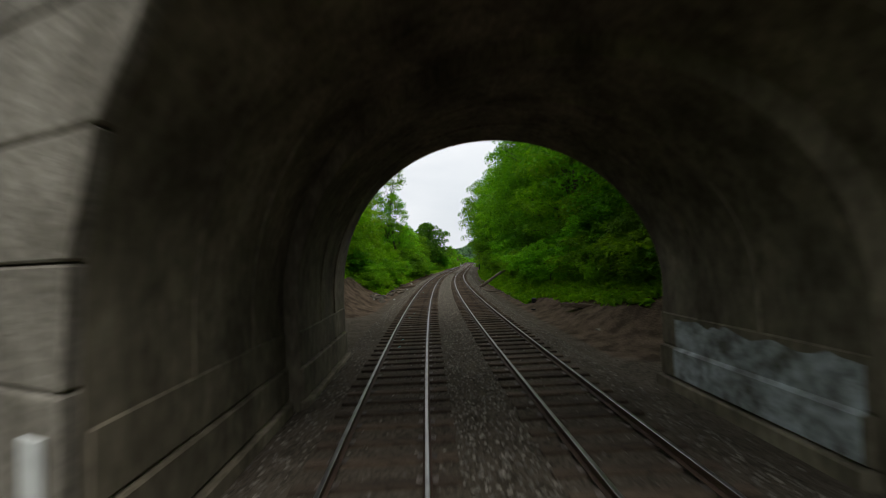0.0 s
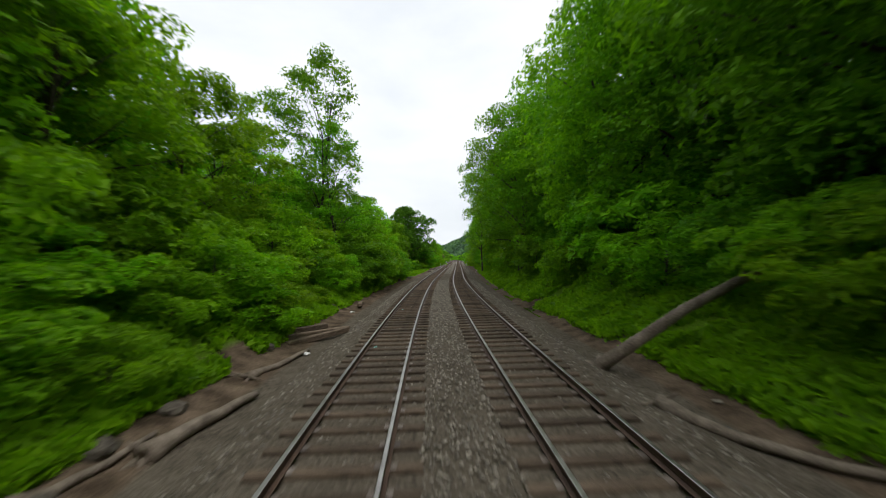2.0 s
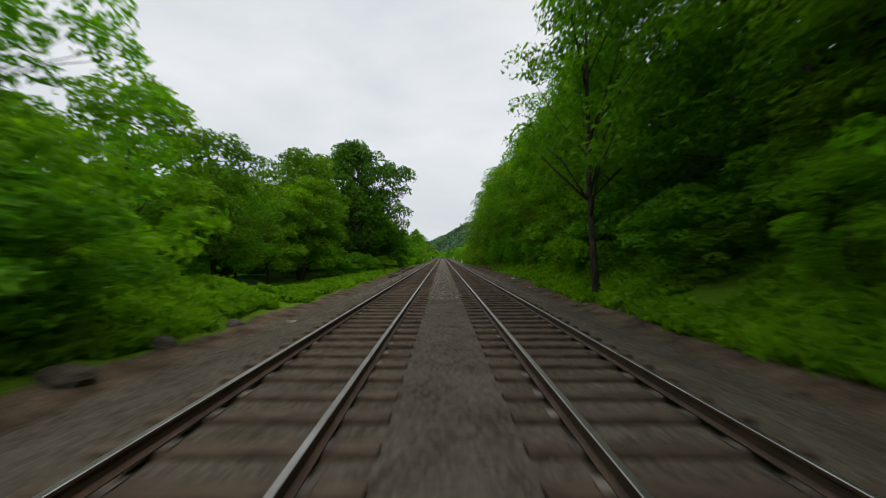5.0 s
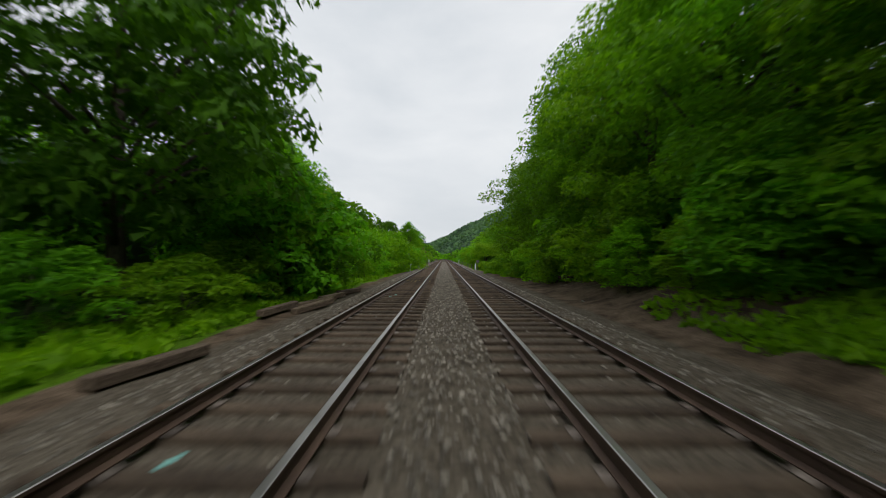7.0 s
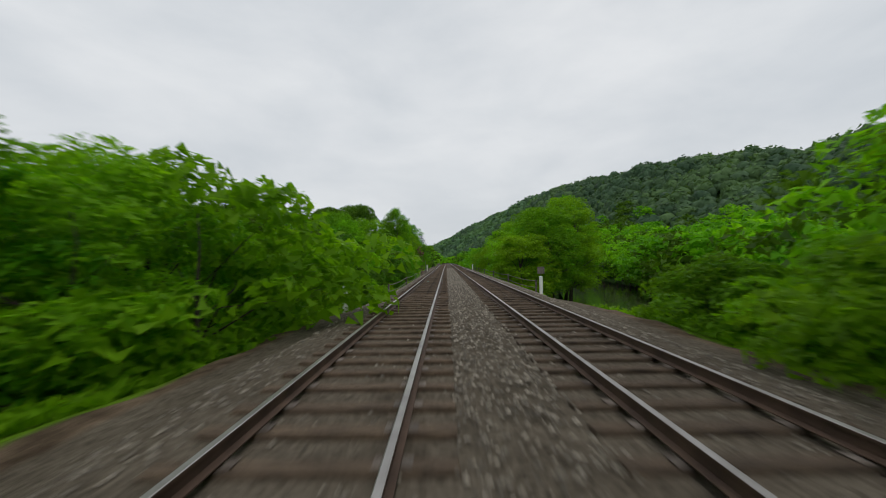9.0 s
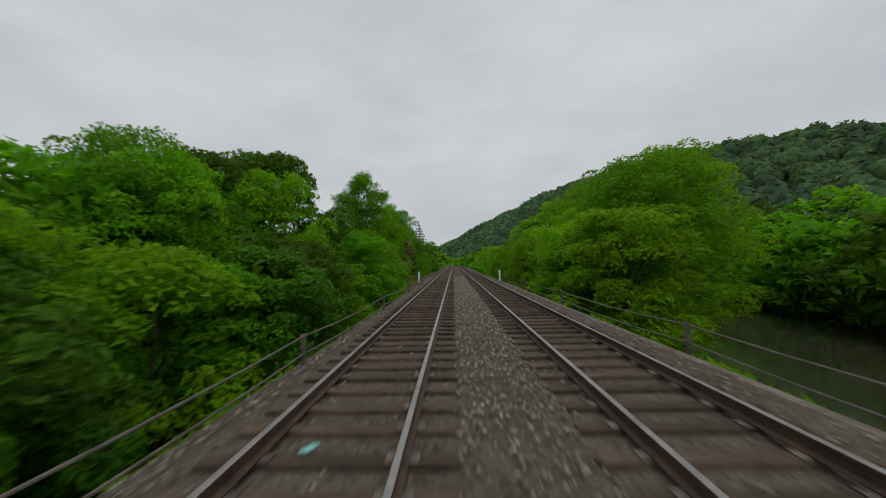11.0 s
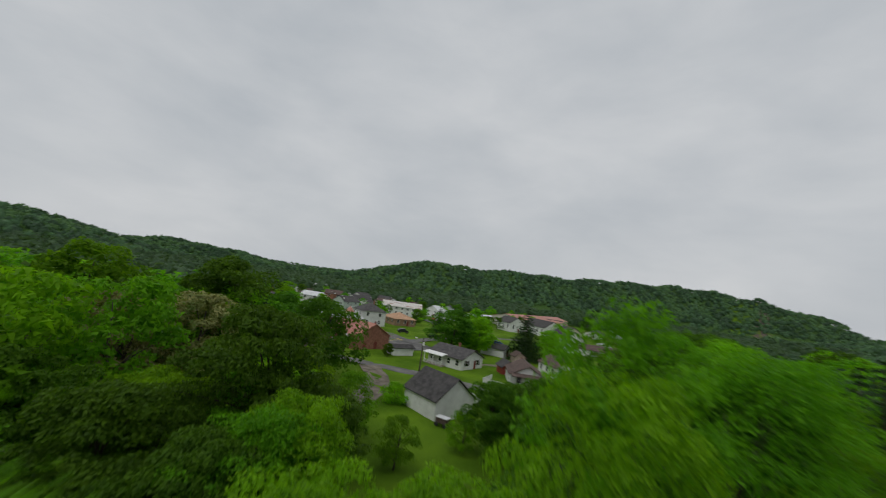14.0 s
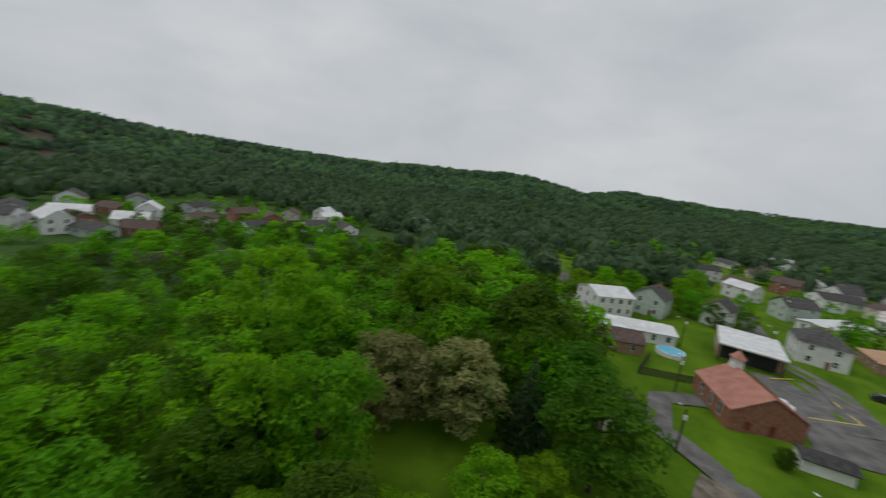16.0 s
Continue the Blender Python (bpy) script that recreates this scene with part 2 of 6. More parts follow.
M_DARK = material("dark_painted_metal", (0.020, 0.020, 0.022), (0.045, 0.045, 0.048), 3.0, rough=0.5)
M_CYAN = material("turquoise_marking_paint", (0.16, 0.50, 0.46), (0.26, 0.66, 0.60), 5.0, rough=0.6)
M_YEL = material("yellow_marking_paint", (0.55, 0.42, 0.08), (0.72, 0.58, 0.16), 5.0, rough=0.7)
M_WALLW = material("white_siding", (0.66, 0.66, 0.65), (0.80, 0.80, 0.79), 0.8, rough=0.6, fine=6, bump=0.08, rnd=0.10, fine_amt=0.10)
M_WALLC = material("cream_siding", (0.48, 0.45, 0.38), (0.60, 0.57, 0.49), 0.8, rough=0.6, fine=6, bump=0.08, fine_amt=0.12)
M_WALLG = material("pale_green_siding", (0.38, 0.45, 0.40), (0.50, 0.57, 0.52), 0.8, rough=0.6, fine=6, bump=0.08, fine_amt=0.12)
M_BRICK = material("red_brick", (0.225, 0.098, 0.064), (0.34, 0.160, 0.108), 1.5, rough=0.85, fine=16, bump=0.4, fine_amt=0.3)
M_BRICKT = material("tan_brick", (0.26, 0.165, 0.105), (0.36, 0.24, 0.16), 1.5, rough=0.85, fine=16, bump=0.4, fine_amt=0.25)
M_ROOFD = material("dark_shingles", (0.045, 0.043, 0.044), (0.095, 0.090, 0.088), 1.2, rough=0.9, fine=22, bump=0.4, rnd=0.2)
M_ROOFB = material("brown_shingles", (0.075, 0.050, 0.044), (0.145, 0.105, 0.09), 1.2, rough=0.9, fine=22, bump=0.4)
M_ROOFR = material("salmon_metal_roof", (0.37, 0.155, 0.115), (0.49, 0.235, 0.18), 0.6, rough=0.55, fine=8, bump=0.1, fine_amt=0.12)
M_ROOFW = material("white_membrane_roof", (0.56, 0.57, 0.58), (0.74, 0.75, 0.76), 0.4, rough=0.55, fine=5, bump=0.05, fine_amt=0.12)
M_ROOFT = material("tan_shingles", (0.42, 0.25, 0.15), (0.54, 0.34, 0.22), 1.0, rough=0.9, fine=20, bump=0.3)
M_RUST = material("rust_streaked_metal", (0.60, 0.58, 0.55), (0.30, 0.16, 0.10), 0.9, rough=0.6, fine=9, spread=(0.5, 0.66), stretch=(1, 0.12, 1))
M_TRIM = material("white_trim", (0.72, 0.72, 0.71), (0.82, 0.82, 0.81), 2.0, rough=0.5, bump=0.02, fine_amt=0.05)
M_DOOR = material("dark_red_door", (0.16, 0.035, 0.030), (0.22, 0.055, 0.045), 2.0, rough=0.5)
M_ASPH = material("worn_asphalt", (0.10, 0.098, 0.095), (0.19, 0.185, 0.178), 0.35, rough=0.92, fine=9, bump=0.3, coords="World", fine_amt=0.15)
M_GRAV = material("gravel_drive", (0.11, 0.095, 0.070), (0.23, 0.20, 0.16), 0.6, rough=0.95, fine=9, bump=0.4, coords="World")
M_POOL = material("pool_water", (0.10, 0.42, 0.62), (0.16, 0.52, 0.72), 1.0, rough=0.1, bump=0.1, fine_amt=0.08)
M_CARD = material("dark_car_paint", (0.015, 0.016, 0.02), (0.03, 0.03, 0.035), 1.0, rough=0.25, spec=0.5, bump=0)
M_CARB = material("blue_car_paint", (0.02, 0.06, 0.16), (0.035, 0.085, 0.21), 1.0, rough=0.25, spec=0.5, bump=0)
M_CARW = material("white_car_paint", (0.70, 0.70, 0.70), (0.78, 0.78, 0.78), 1.0, rough=0.25, spec=0.5, bump=0)
M_CARR = material("red_shed_paint", (0.26, 0.045, 0.035), (0.36, 0.07, 0.055), 1.0, rough=0.6)
M_PINK = material("pinkish_shed_siding", (0.42, 0.31, 0.28), (0.52, 0.40, 0.36), 1.0, rough=0.7)


def glass_material():
    m = bpy.data.materials.new("window_glass")
    m.use_nodes = True
    b = m.node_tree.nodes["Principled BSDF"]
    b.inputs["Base Color"].default_value = (0.03, 0.035, 0.04, 1)
    b.inputs["Roughness"].default_value = 0.06
    b.inputs["Specular IOR Level"].default_value = 0.7
    return m


M_GLASS = glass_material()

# ---- builders ----


def mesh_from(name, verts, faces, mats, smooth=False, mat_index=None):
    me = bpy.data.meshes.new(name)
    me.from_pydata(verts, [], faces)
    for x in (mats if isinstance(mats, (list, tuple)) else [mats]):
        me.materials.append(x)
    if mat_index is not None:
        me.polygons.foreach_set("material_index", mat_index)
    if smooth:
        me.polygons.foreach_set("use_smooth", [True] * len(me.polygons))
    me.update()
    return me


def quads(name, v, mats):
    """A mesh of separate four-cornered pieces from an array (pieces, 4, 3)."""
    k = len(v)
    me = bpy.data.meshes.new(name)
    me.vertices.add(4 * k)
    me.vertices.foreach_set("co", np.ascontiguousarray(v, dtype=np.float32).ravel())
    me.loops.add(4 * k)
    me.loops.foreach_set("vertex_index", np.arange(4 * k, dtype=np.int32))
    me.polygons.add(k)
    me.polygons.foreach_set("loop_start", np.arange(0, 4 * k, 4, dtype=np.int32))
    me.materials.append(mats)
    me.update(calc_edges=True)
    return me


def tris(name, v, mats):
    """A mesh of separate three-cornered blades from an array (pieces, 3, 3)."""
    k = len(v)
    me = bpy.data.meshes.new(name)
    me.vertices.add(3 * k)
    me.vertices.foreach_set("co", np.ascontiguousarray(v, dtype=np.float32).ravel())
    me.loops.add(3 * k)
    me.loops.foreach_set("vertex_index", np.arange(3 * k, dtype=np.int32))
    me.polygons.add(k)
    me.polygons.foreach_set("loop_start", np.arange(0, 3 * k, 3, dtype=np.int32))
    me.materials.append(mats)
    me.update(calc_edges=True)
    return me


def obj(name, me, parent=None, label="", category="", group="", kind="", at=None):
    ob = new(name, me)
    if parent is not None:
        ob.parent = parent
    if at is not None:
        ob.matrix_basis = at
    return tagged(ob, label, category, group, kind)


def bm_obj(name, bm, mat, parent=None, label="", category="", group="", kind="", smooth=False, bevel=0.0):
    if bevel:
        bmesh.ops.bevel(bm, geom=bm.edges[:], offset=bevel, segments=1, affect='EDGES')
    bmesh.ops.recalc_face_normals(bm, faces=bm.faces[:])
    me = bpy.data.meshes.new(name)
    bm.to_mesh(me)
    bm.free()
    me.materials.append(mat)
    if smooth:
        me.polygons.foreach_set("use_smooth", [True] * len(me.polygons))
    return obj(name, me, parent, label, category, group, kind)


def box(bm, x0, x1, y0, y1, z0, z1):
    v = [bm.verts.new(p) for p in ((x0, y0, z0), (x1, y0, z0), (x1, y1, z0), (x0, y1, z0), (x0, y0, z1), (x1, y0, z1), (x1, y1, z1), (x0, y1, z1))]
    for f in ((0, 3, 2, 1), (4, 5, 6, 7), (0, 1, 5, 4), (1, 2, 6, 5), (2, 3, 7, 6), (3, 0, 4, 7)):
        bm.faces.new([v[i] for i in f])
    return v


def prism(bm, poly, y0, y1):
    """Extrudes a closed outline in x and z from y0 to y1."""
    a = [bm.verts.new((x, y0, z)) for x, z in poly]
    b = [bm.verts.new((x, y1, z)) for x, z in poly]
    k = len(poly)
    bm.faces.new(a)
    bm.faces.new(b[::-1])
    for i in range(k):
        bm.faces.new((a[i], b[i], b[(i + 1) % k], a[(i + 1) % k]))


def tube(bm, points, radii, sides=7):
    rings = []
    for i, (p, r) in enumerate(zip(points, radii)):
        p = Vector(p)
        d = Vector(points[min(i + 1, len(points) - 1)]) - Vector(points[max(i - 1, 0)])
        d.normalize()
        a = d.orthogonal().normalized()
        b = d.cross(a)
        rings.append([bm.verts.new(p + r * (math.cos(q) * a + math.sin(q) * b)) for q in (math.tau * j / sides for j in range(sides))])
    for r0, r1 in zip(rings, rings[1:]):
        for j in range(sides):
            bm.faces.new((r0[j], r0[(j + 1) % sides], r1[(j + 1) % sides], r1[j]))
    bm.faces.new(rings[0][::-1])
    bm.faces.new(rings[-1])


def smooth01(a, b, x):
    t = np.clip((np.asarray(x, float) - a) / (b - a), 0, 1)
    return t * t * (3 - 2 * t)


# ---- track line and land ----
BEND_END, BEND = 97.35, 0.001444
CURVE_START, CURVE_END, CURVE = 372.0, 480.0, 0.0026
PLAIN = -6.6


def centre(y):
    """The middle line: a right-hand bend at the start, straight, then a left-hand bend far off."""
    y = np.asarray(y, float)
    d = np.maximum(BEND_END - y, 0)
    e = np.clip(y - CURVE_START, 0, CURVE_END - CURVE_START)
    return BEND * d * d / 2 - CURVE * e * e / 2 - CURVE * (CURVE_END - CURVE_START) * np.maximum(y - CURVE_END, 0)


def slope(y):
    return -BEND * max(BEND_END - y, 0) - CURVE * min(max(y - CURVE_START, 0), CURVE_END - CURVE_START)


def beside(u, y, z=0.0):
    """The place u metres to the right of the track's middle line."""
    s = slope(y)
    k = math.hypot(1, s)
    return Vector((float(centre(y)) + u / k, y - u * s / k, z))


def heading(y):
    return math.degrees(math.atan(-slope(y)))


RIDGES = [
    # x, y, top with its trees, half width: wooded ridges round the valley
    [(-107, -351, 57, 175), (-250, -356, 47, 175), (-404, -337, 38, 175), (-562, -262, 31, 175), (-696, -141, 30, 175), (-759, -17, 37, 175), (-803, 86, 43, 175), (-837, 152, 30, 175), (-914, 203, 9, 175)],
    [(-1096, 225, 22, 130), (-1097, 319, 37, 130), (-1087, 432, 34, 130), (-1109, 533, 19, 130), (-1165, 632, 6, 130)],
    [(-2205, 511, 34, 260), (-2110, 961, 34, 260), (-2011, 1211, 38, 260), (-1968, 1500, 39, 260)],
    [(-875, 757, 34, 165), (-827, 797, 57, 165), (-776, 853, 76, 165), (-722, 962, 75, 165), (-658, 1101, 81, 165), (-567, 1234, 89, 165), (-460, 1376, 102, 165), (-320, 1494, 94, 165), (-178, 1592, 64, 165)],
    [(-15, 1230, 26, 150), (31, 1014, 44, 110), (84, 809, 67, 95), (128, 698, 86, 95), (155, 583, 84, 90), (174, 495, 77, 85), (192, 425, 66, 85), (230, 300, 54, 90), (260, 150, 48, 100)],
    [(150, -250, 40, 160), (-200, -350, 40, 160)],
]


def ridge_samples():
    out = []
    for line in RIDGES:
        for (x0, y0, h0, w0), (x1, y1, h1, w1) in zip(line, line[1:]):
            k = max(2, int(math.hypot(x1 - x0, y1 - y0) / 45))
            for i in range(k):
                t = i / k
                out.append((x0 + (x1 - x0) * t, y0 + (y1 - y0) * t, h0 + (h1 - h0) * t - 6.0, w0 + (w1 - w0) * t))
    return out


RIDGE_PTS = ridge_samples()


def ripple(x, y, s, k):
    return np.sin(x * s + 1.7 * k) * np.cos(y * s * 0.83 + 0.6 * k) + 0.5 * np.sin(x * s * 2.3 + y * s * 1.9 + k)


def river_mid(y):
    return 31 + np.clip(0.25 * (np.asarray(y, float) - 243), 0, 20) + 0.05 * np.maximum(np.asarray(y, float) - 330, 0)


def land(x, y):
    """Height of the ground."""
    x, y = np.asarray(x, float), np.asarray(y, float)
    u = x - centre(y)
    a = np.abs(u)
    rough = 0.12 * ripple(x, y, 0.9, 1) + 0.06 * ripple(x, y, 2.3, 3)
    # cut banks at the start, level grass later, embankment at the bridge
    cut_l = 1 - smooth01(96, 122, y)
    cut_r = 1 - smooth01(150, 185, y)
    fill = smooth01(165, 205, y)
    bank_l = -0.55 + 3.2 * smooth01(5.6, 11.5, a) + 1.6 * smooth01(11, 24, a)
    bank_r = -0.55 + (2.6 - 1.3 * smooth01(95, 130, y)) * smooth01(5.4, 10.5, a) + 3.0 * smooth01(10, 26, a) * (1 - 0.7 * smooth01(100, 150, y))
    level_l = -0.62 - 0.4 * smooth01(6, 12, a)
    left = bank_l * cut_l + level_l * (1 - cut_l)
    level_r = -0.6 - 0.5 * smooth01(6, 12, a)
    right = bank_r * cut_r + level_r * (1 - cut_r)
    edge_l = 4.9 - 1.4 * smooth01(190, 204, y) * (1 - smooth01(256, 262, y))
    slope_l = -0.5 + (PLAIN + 0.5) * smooth01(0, 1, (a - edge_l) / 9.0)
    slope_r = -0.5 + (PLAIN - 0.6) * smooth01(0, 1, (a - 5.3 + 1.2 * smooth01(196, 202, y)) / 10.0)
    left = left * (1 - fill) + slope_l * fill
    right = right * (1 - fill) + slope_r * fill
    z = np.where(u < 0, left, right)
    under = 1 - smooth01(17.0, 21.0, y + 0.4 * np.clip(u, 0, 12))
    z = z * (1 - under) + under * (-0.5 + 0.1 * smooth01(5, 7, a))
    far_l = smooth01(22, 60, -u)
    z = z * (1 - far_l) + PLAIN * far_l
    z = z + rough * smooth01(4.6, 7.0, a)
    # river bed on the right
    river = np.exp(-(((u - river_mid(y)) / 8.5) ** 2) ** 2) * smooth01(170, 200, y) * (1 - smooth01(420, 520, y))
    z = z - 2.2 * river
    z = z - 0.17 * np.exp(-((u - 5.8) / 0.42) ** 2) * smooth01(54, 62, y) * (1 - smooth01(92, 100, y))
    # bed of the track
    bed = -0.26 - 0.42 * smooth01(3.75, 5.2, a)
    deck = smooth01(196, 202, y) * (1 - smooth01(256, 262, y))
    lim = np.where(u < 0, 4.4 - 0.75 * deck, 4.4 - 0.1 * deck)
    run = 1.0 - 0.5 * deck
    mix = np.clip((a - lim) / run, 0, 1)
    z = np.where(a < lim, bed, bed + (z - bed) * mix * mix * (3 - 2 * mix))
    # the valley falls away gently far off
    drop = 0.012 * np.maximum(np.hypot(x + 100, y - 350) - 380, 0) * smooth01(60, 200, a)
    z = z - drop
    top = np.zeros_like(z)
    for rx, ry, rh, rw in RIDGE_PTS:
        top = np.maximum(top, (rh - PLAIN + drop) * np.exp(-((x - rx) ** 2 + (y - ry) ** 2) / (rw * rw)))
    keep = np.maximum(smooth01(26, 100, a), smooth01(880, 1060, y))
    return z + top * keep * (1 + 0.05 * ripple(x, y, 0.02, 2))


def h(x, y):
    return float(land(np.array([x]), np.array([y]))[0])


def axis_steps(fine0, fine1, step, lo, hi, growth):
    mid = list(np.arange(fine0, fine1 + step / 2, step))
    out, s, p = [], step, fine0
    while p > lo:
        s *= growth
        p -= s
        out.append(p)
    out = out[::-1] + mid
    s, p = step, fine1
    while p < hi:
        s *= growth
        p += s
        out.append(p)
    return np.array(out)


def build_ground():
    gx = axis_steps(-14, 22, 0.5, -3200, 3200, 1.075)
    gy = axis_steps(-6, 290, 1.0, -2500, 3600, 1.06)
    xx, yy = np.meshgrid(gx, gy)
    wide = np.abs(xx) < 60
    px = np.where(wide, xx + centre(yy) * (1 - smooth01(30, 60, np.abs(xx))), xx)
    zz = land(px, yy)
    u = px - centre(yy)
    a = np.abs(u)
    nx, ny = len(gx), len(gy)
    verts = np.stack([px.ravel(), yy.ravel(), zz.ravel()], 1)
    idx = np.arange(nx * ny).reshape(ny, nx)
    f = np.stack([idx[:-1, :-1], idx[:-1, 1:], idx[1:, 1:], idx[1:, :-1]], -1).reshape(-1, 4)
    me = mesh_from("ground", verts.tolist(), f.tolist(), M_GROUND, smooth=True)
    out_l = 3.4 * (u < 0) * (1 - smooth01(19, 29, yy))
    gravel = 1 - smooth01(4.9, 5.9, a - out_l)
    gravel = np.maximum(gravel, 1 - smooth01(13, 19, yy + 0.4 * np.clip(u, 0, 12) + 2.0 * np.clip(a - 14, 0, 60)))
    cutty = 1 - smooth01(150, 190, yy)
    grass = smooth01(6.6, 7.8, a + 0.5 * (u > 0) - 1.6 * (u < 0) * (1 - smooth01(28, 44, yy))) * 0.85 * cutty + 0.9 * smooth01(5.6, 6.4, a) * (1 - cutty)
    grass = np.where((u < -6.2) & (yy > 96) & (yy < 178), 1.0, grass)
    grass = np.where((u > 7.2) & (yy > 96) & (yy < 146), 0.9, grass)
    grass = np.where((u > 5) & (u < 12) & (yy > 146) & (yy < 186), 0.1, grass)
    grass = np.where(u < -30, 1.0, grass)
    grass = grass * smooth01(31, 37, yy - 5.0 * (u < 0) + 1.2 * np.clip(a - 8.5, 0, 9) + 8.0 * np.clip(a - 26, 0, 60))
    woods = smooth01(11, 15, a) * (1 - smooth01(24, 34, -u) * smooth01(200, 230, yy)) * 0.9
    woods = np.where((u < -8) & (yy > 100) & (yy < 175), smooth01(14, 18, a) * 0.8, woods)
    woods = np.maximum(woods, smooth01(2, 8, zz) * smooth01(40, 80, a))
    woods = np.maximum(woods, smooth01(230, 330, np.hypot(px + 110, yy - 380)) * smooth01(40, 80, a))
    woods = woods * smooth01(22, 30, yy + 1.2 * np.clip(a - 8.5, 0, 9) + 8.0 * np.clip(a - 26, 0, 60))
    col = me.color_attributes.new("cover", 'FLOAT_COLOR', 'POINT')
    c = np.stack([gravel, grass, woods, np.ones_like(u)], -1).astype(np.float32)
    col.data.foreach_set("color", c.ravel())
    return obj("ground", me, None, "earth banks, gravel bed, mown grass and wooded valley floor", "ground", kind="structure")


build_ground()

# ---- railway ----
GAUGE_HALF = 0.7525
TIE_STEP = 0.70


def rail_line(u0, y0, y1):
    """One rail with foot, web and head, following the line."""
    prof = [(-0.075, -0.172), (0.075, -0.172), (0.075, -0.160), (0.012, -0.140), (0.012, -0.045), (0.037, -0.034), (0.037, -0.006), (0.028, 0.0),
            (-0.028, 0.0), (-0.037, -0.006), (-0.037, -0.034), (-0.012, -0.045), (-0.012, -0.140), (-0.075, -0.160)]
    ys = [y0]
    while ys[-1] < y1:
        ys.append(ys[-1] + (3.0 if ys[-1] < 100 else 12.0 if ys[-1] < 360 else 6.0))
    verts, faces, mi = [], [], []
    k = len(prof)
    for y in ys:
        for du, z in prof:
            verts.append(beside(u0 + du, y, z))
    for i in range(len(ys) - 1):
        for j in range(k):
            a, b = i * k + j, i * k + (j + 1) % k
            faces.append((a, b, b + k, a + k))
            mi.append(1 if j in (6, 7, 8) else 0)
    return mesh_from("rail", verts, faces, [M_RAIL, M_RAILTOP], mat_index=mi)


def tie_mesh(seed):
    rng = random.Random(seed)
    bm = bmesh.new()
    v = box(bm, -1.28 - rng.uniform(0, .05), 1.28 + rng.uniform(0, .05), -0.115, 0.115, -0.36, -0.192)
    bmesh.ops.bevel(bm, geom=bm.edges[:], offset=0.014, segments=1, affect='EDGES')
    for q in bm.verts:
        q.co += Vector((rng.uniform(-1, 1), rng.uniform(-1, 1), rng.uniform(-1, 1))) * 0.008
    me = bpy.data.meshes.new("sleeper")
    bm.to_mesh(me)
    bm.free()
    me.materials.append(M_TIE)
    return me


def build_track(u0, label):
    root = obj("railway_track", None, None, label, "railway track", "parallel railway tracks", "structure")
    for s in (-1, 1):
        obj("rail", rail_line(u0 + s * GAUGE_HALF, -25, 900), root, "rusty steel rail with a bright worn head")
    ties = [tie_mesh(s) for s in range(5)]
    rng = random.Random(int(u0 * 10))
    ys, y = [], -12.0
    while y < 620:
        ys.append(y + rng.uniform(-.03, .03))
        y += TIE_STEP
    plates = []
    rest_v, rest_f = [], []
    count = 0
    for y in ys:
        m = Matrix.Translation(beside(u0, y, rng.uniform(-.012, .006))) @ pose(0, 0, 0, 0, 0, heading(y) + rng.uniform(-.8, .8))
        near = (0 < y < 75 or 118 < y < 172 or 200 < y < 262) and count < 300
        if near:
            obj("sleeper", rng.choice(ties), root, at=m)
            count += 1
        else:
            me = ties[0]
            o = len(rest_v)
            rest_v += [m @ q.co for q in me.vertices]
            rest_f += [[o + i for i in p.vertices] for p in me.polygons]
        if y < 330:
            for s in (-1, 1):
                c = m @ Vector((s * GAUGE_HALF, 0, -0.178))
                for dx in (-0.115, 0.115):
                    w, d = 0.055, 0.095
                    for q in ((-w, -d), (w, -d), (w, d), (-w, d)):
                        plates.append((c.x + dx + q[0], c.y + q[1], c.z))
    obj("sleepers", mesh_from("sleepers", rest_v, rest_f, M_TIE), root, kind="stuff")
    obj("tie_plates", quads("tie_plates", np.array(plates).reshape(-1, 4, 3), M_PLATE), root, "flat steel tie plates under the rails", kind="stuff")
    return root


build_track(-2.0, "track with polished rails on dark timber sleepers")
build_track(2.0, "track with rustier rails on dark timber sleepers")


def build_ballast():
    rng = np.random.default_rng(5)
    k = 64000
    y = np.where(rng.random(k) < 0.4, rng.uniform(-3, 90, k), rng.uniform(110, 270, k))
    lane = rng.random(k)
    u = np.where(lane < 0.42, rng.uniform(-0.72, 0.72, k), np.where(lane < 0.62, rng.uniform(-4.9, -3.35, k), np.where(lane < 0.82, rng.uniform(3.35, 5.0, k), rng.uniform(-3.2, 3.2, k))))
    s = rng.uniform(0.018, 0.046, k)
    base = np.array([(1, 0, 0), (0, 1, 0), (-1, 0, 0), (0, -1, 0), (0, 0, 1)], float)
    jit = 1 + rng.uniform(-.35, .35, (k, 5, 1))
    ang = rng.uniform(0, math.tau, k)
    c, sn = np.cos(ang), np.sin(ang)
    v = base[None] * jit * s[:, None, None]
    vx = v[..., 0] * c[:, None] - v[..., 1] * sn[:, None]
    vy = v[..., 0] * sn[:, None] + v[..., 1] * c[:, None]
    px = centre(y) + u
    pz = np.where(np.abs(u) < 3.75, -0.25, land(px, y))
    mid = (np.abs(u) < 0.72)
    pz = pz + mid * 0.05
    out = np.stack([vx + px[:, None], vy + y[:, None], v[..., 2] * 0.8 + pz[:, None]], -1).reshape(-1, 3)
    o = np.arange(k)[:, None] * 5
    tri = np.array([(0, 1, 4), (1, 2, 4), (2, 3, 4), (3, 0, 4)])
    f = (o[:, :, None] + tri[None]).reshape(-1, 3)
    obj("ballast", mesh_from("ballast", out.tolist(), f.tolist(), M_STONE), None, "grey crushed stone ballast between and beside the tracks", "ballast", kind="stuff")


build_ballast()

# ---- trees ----


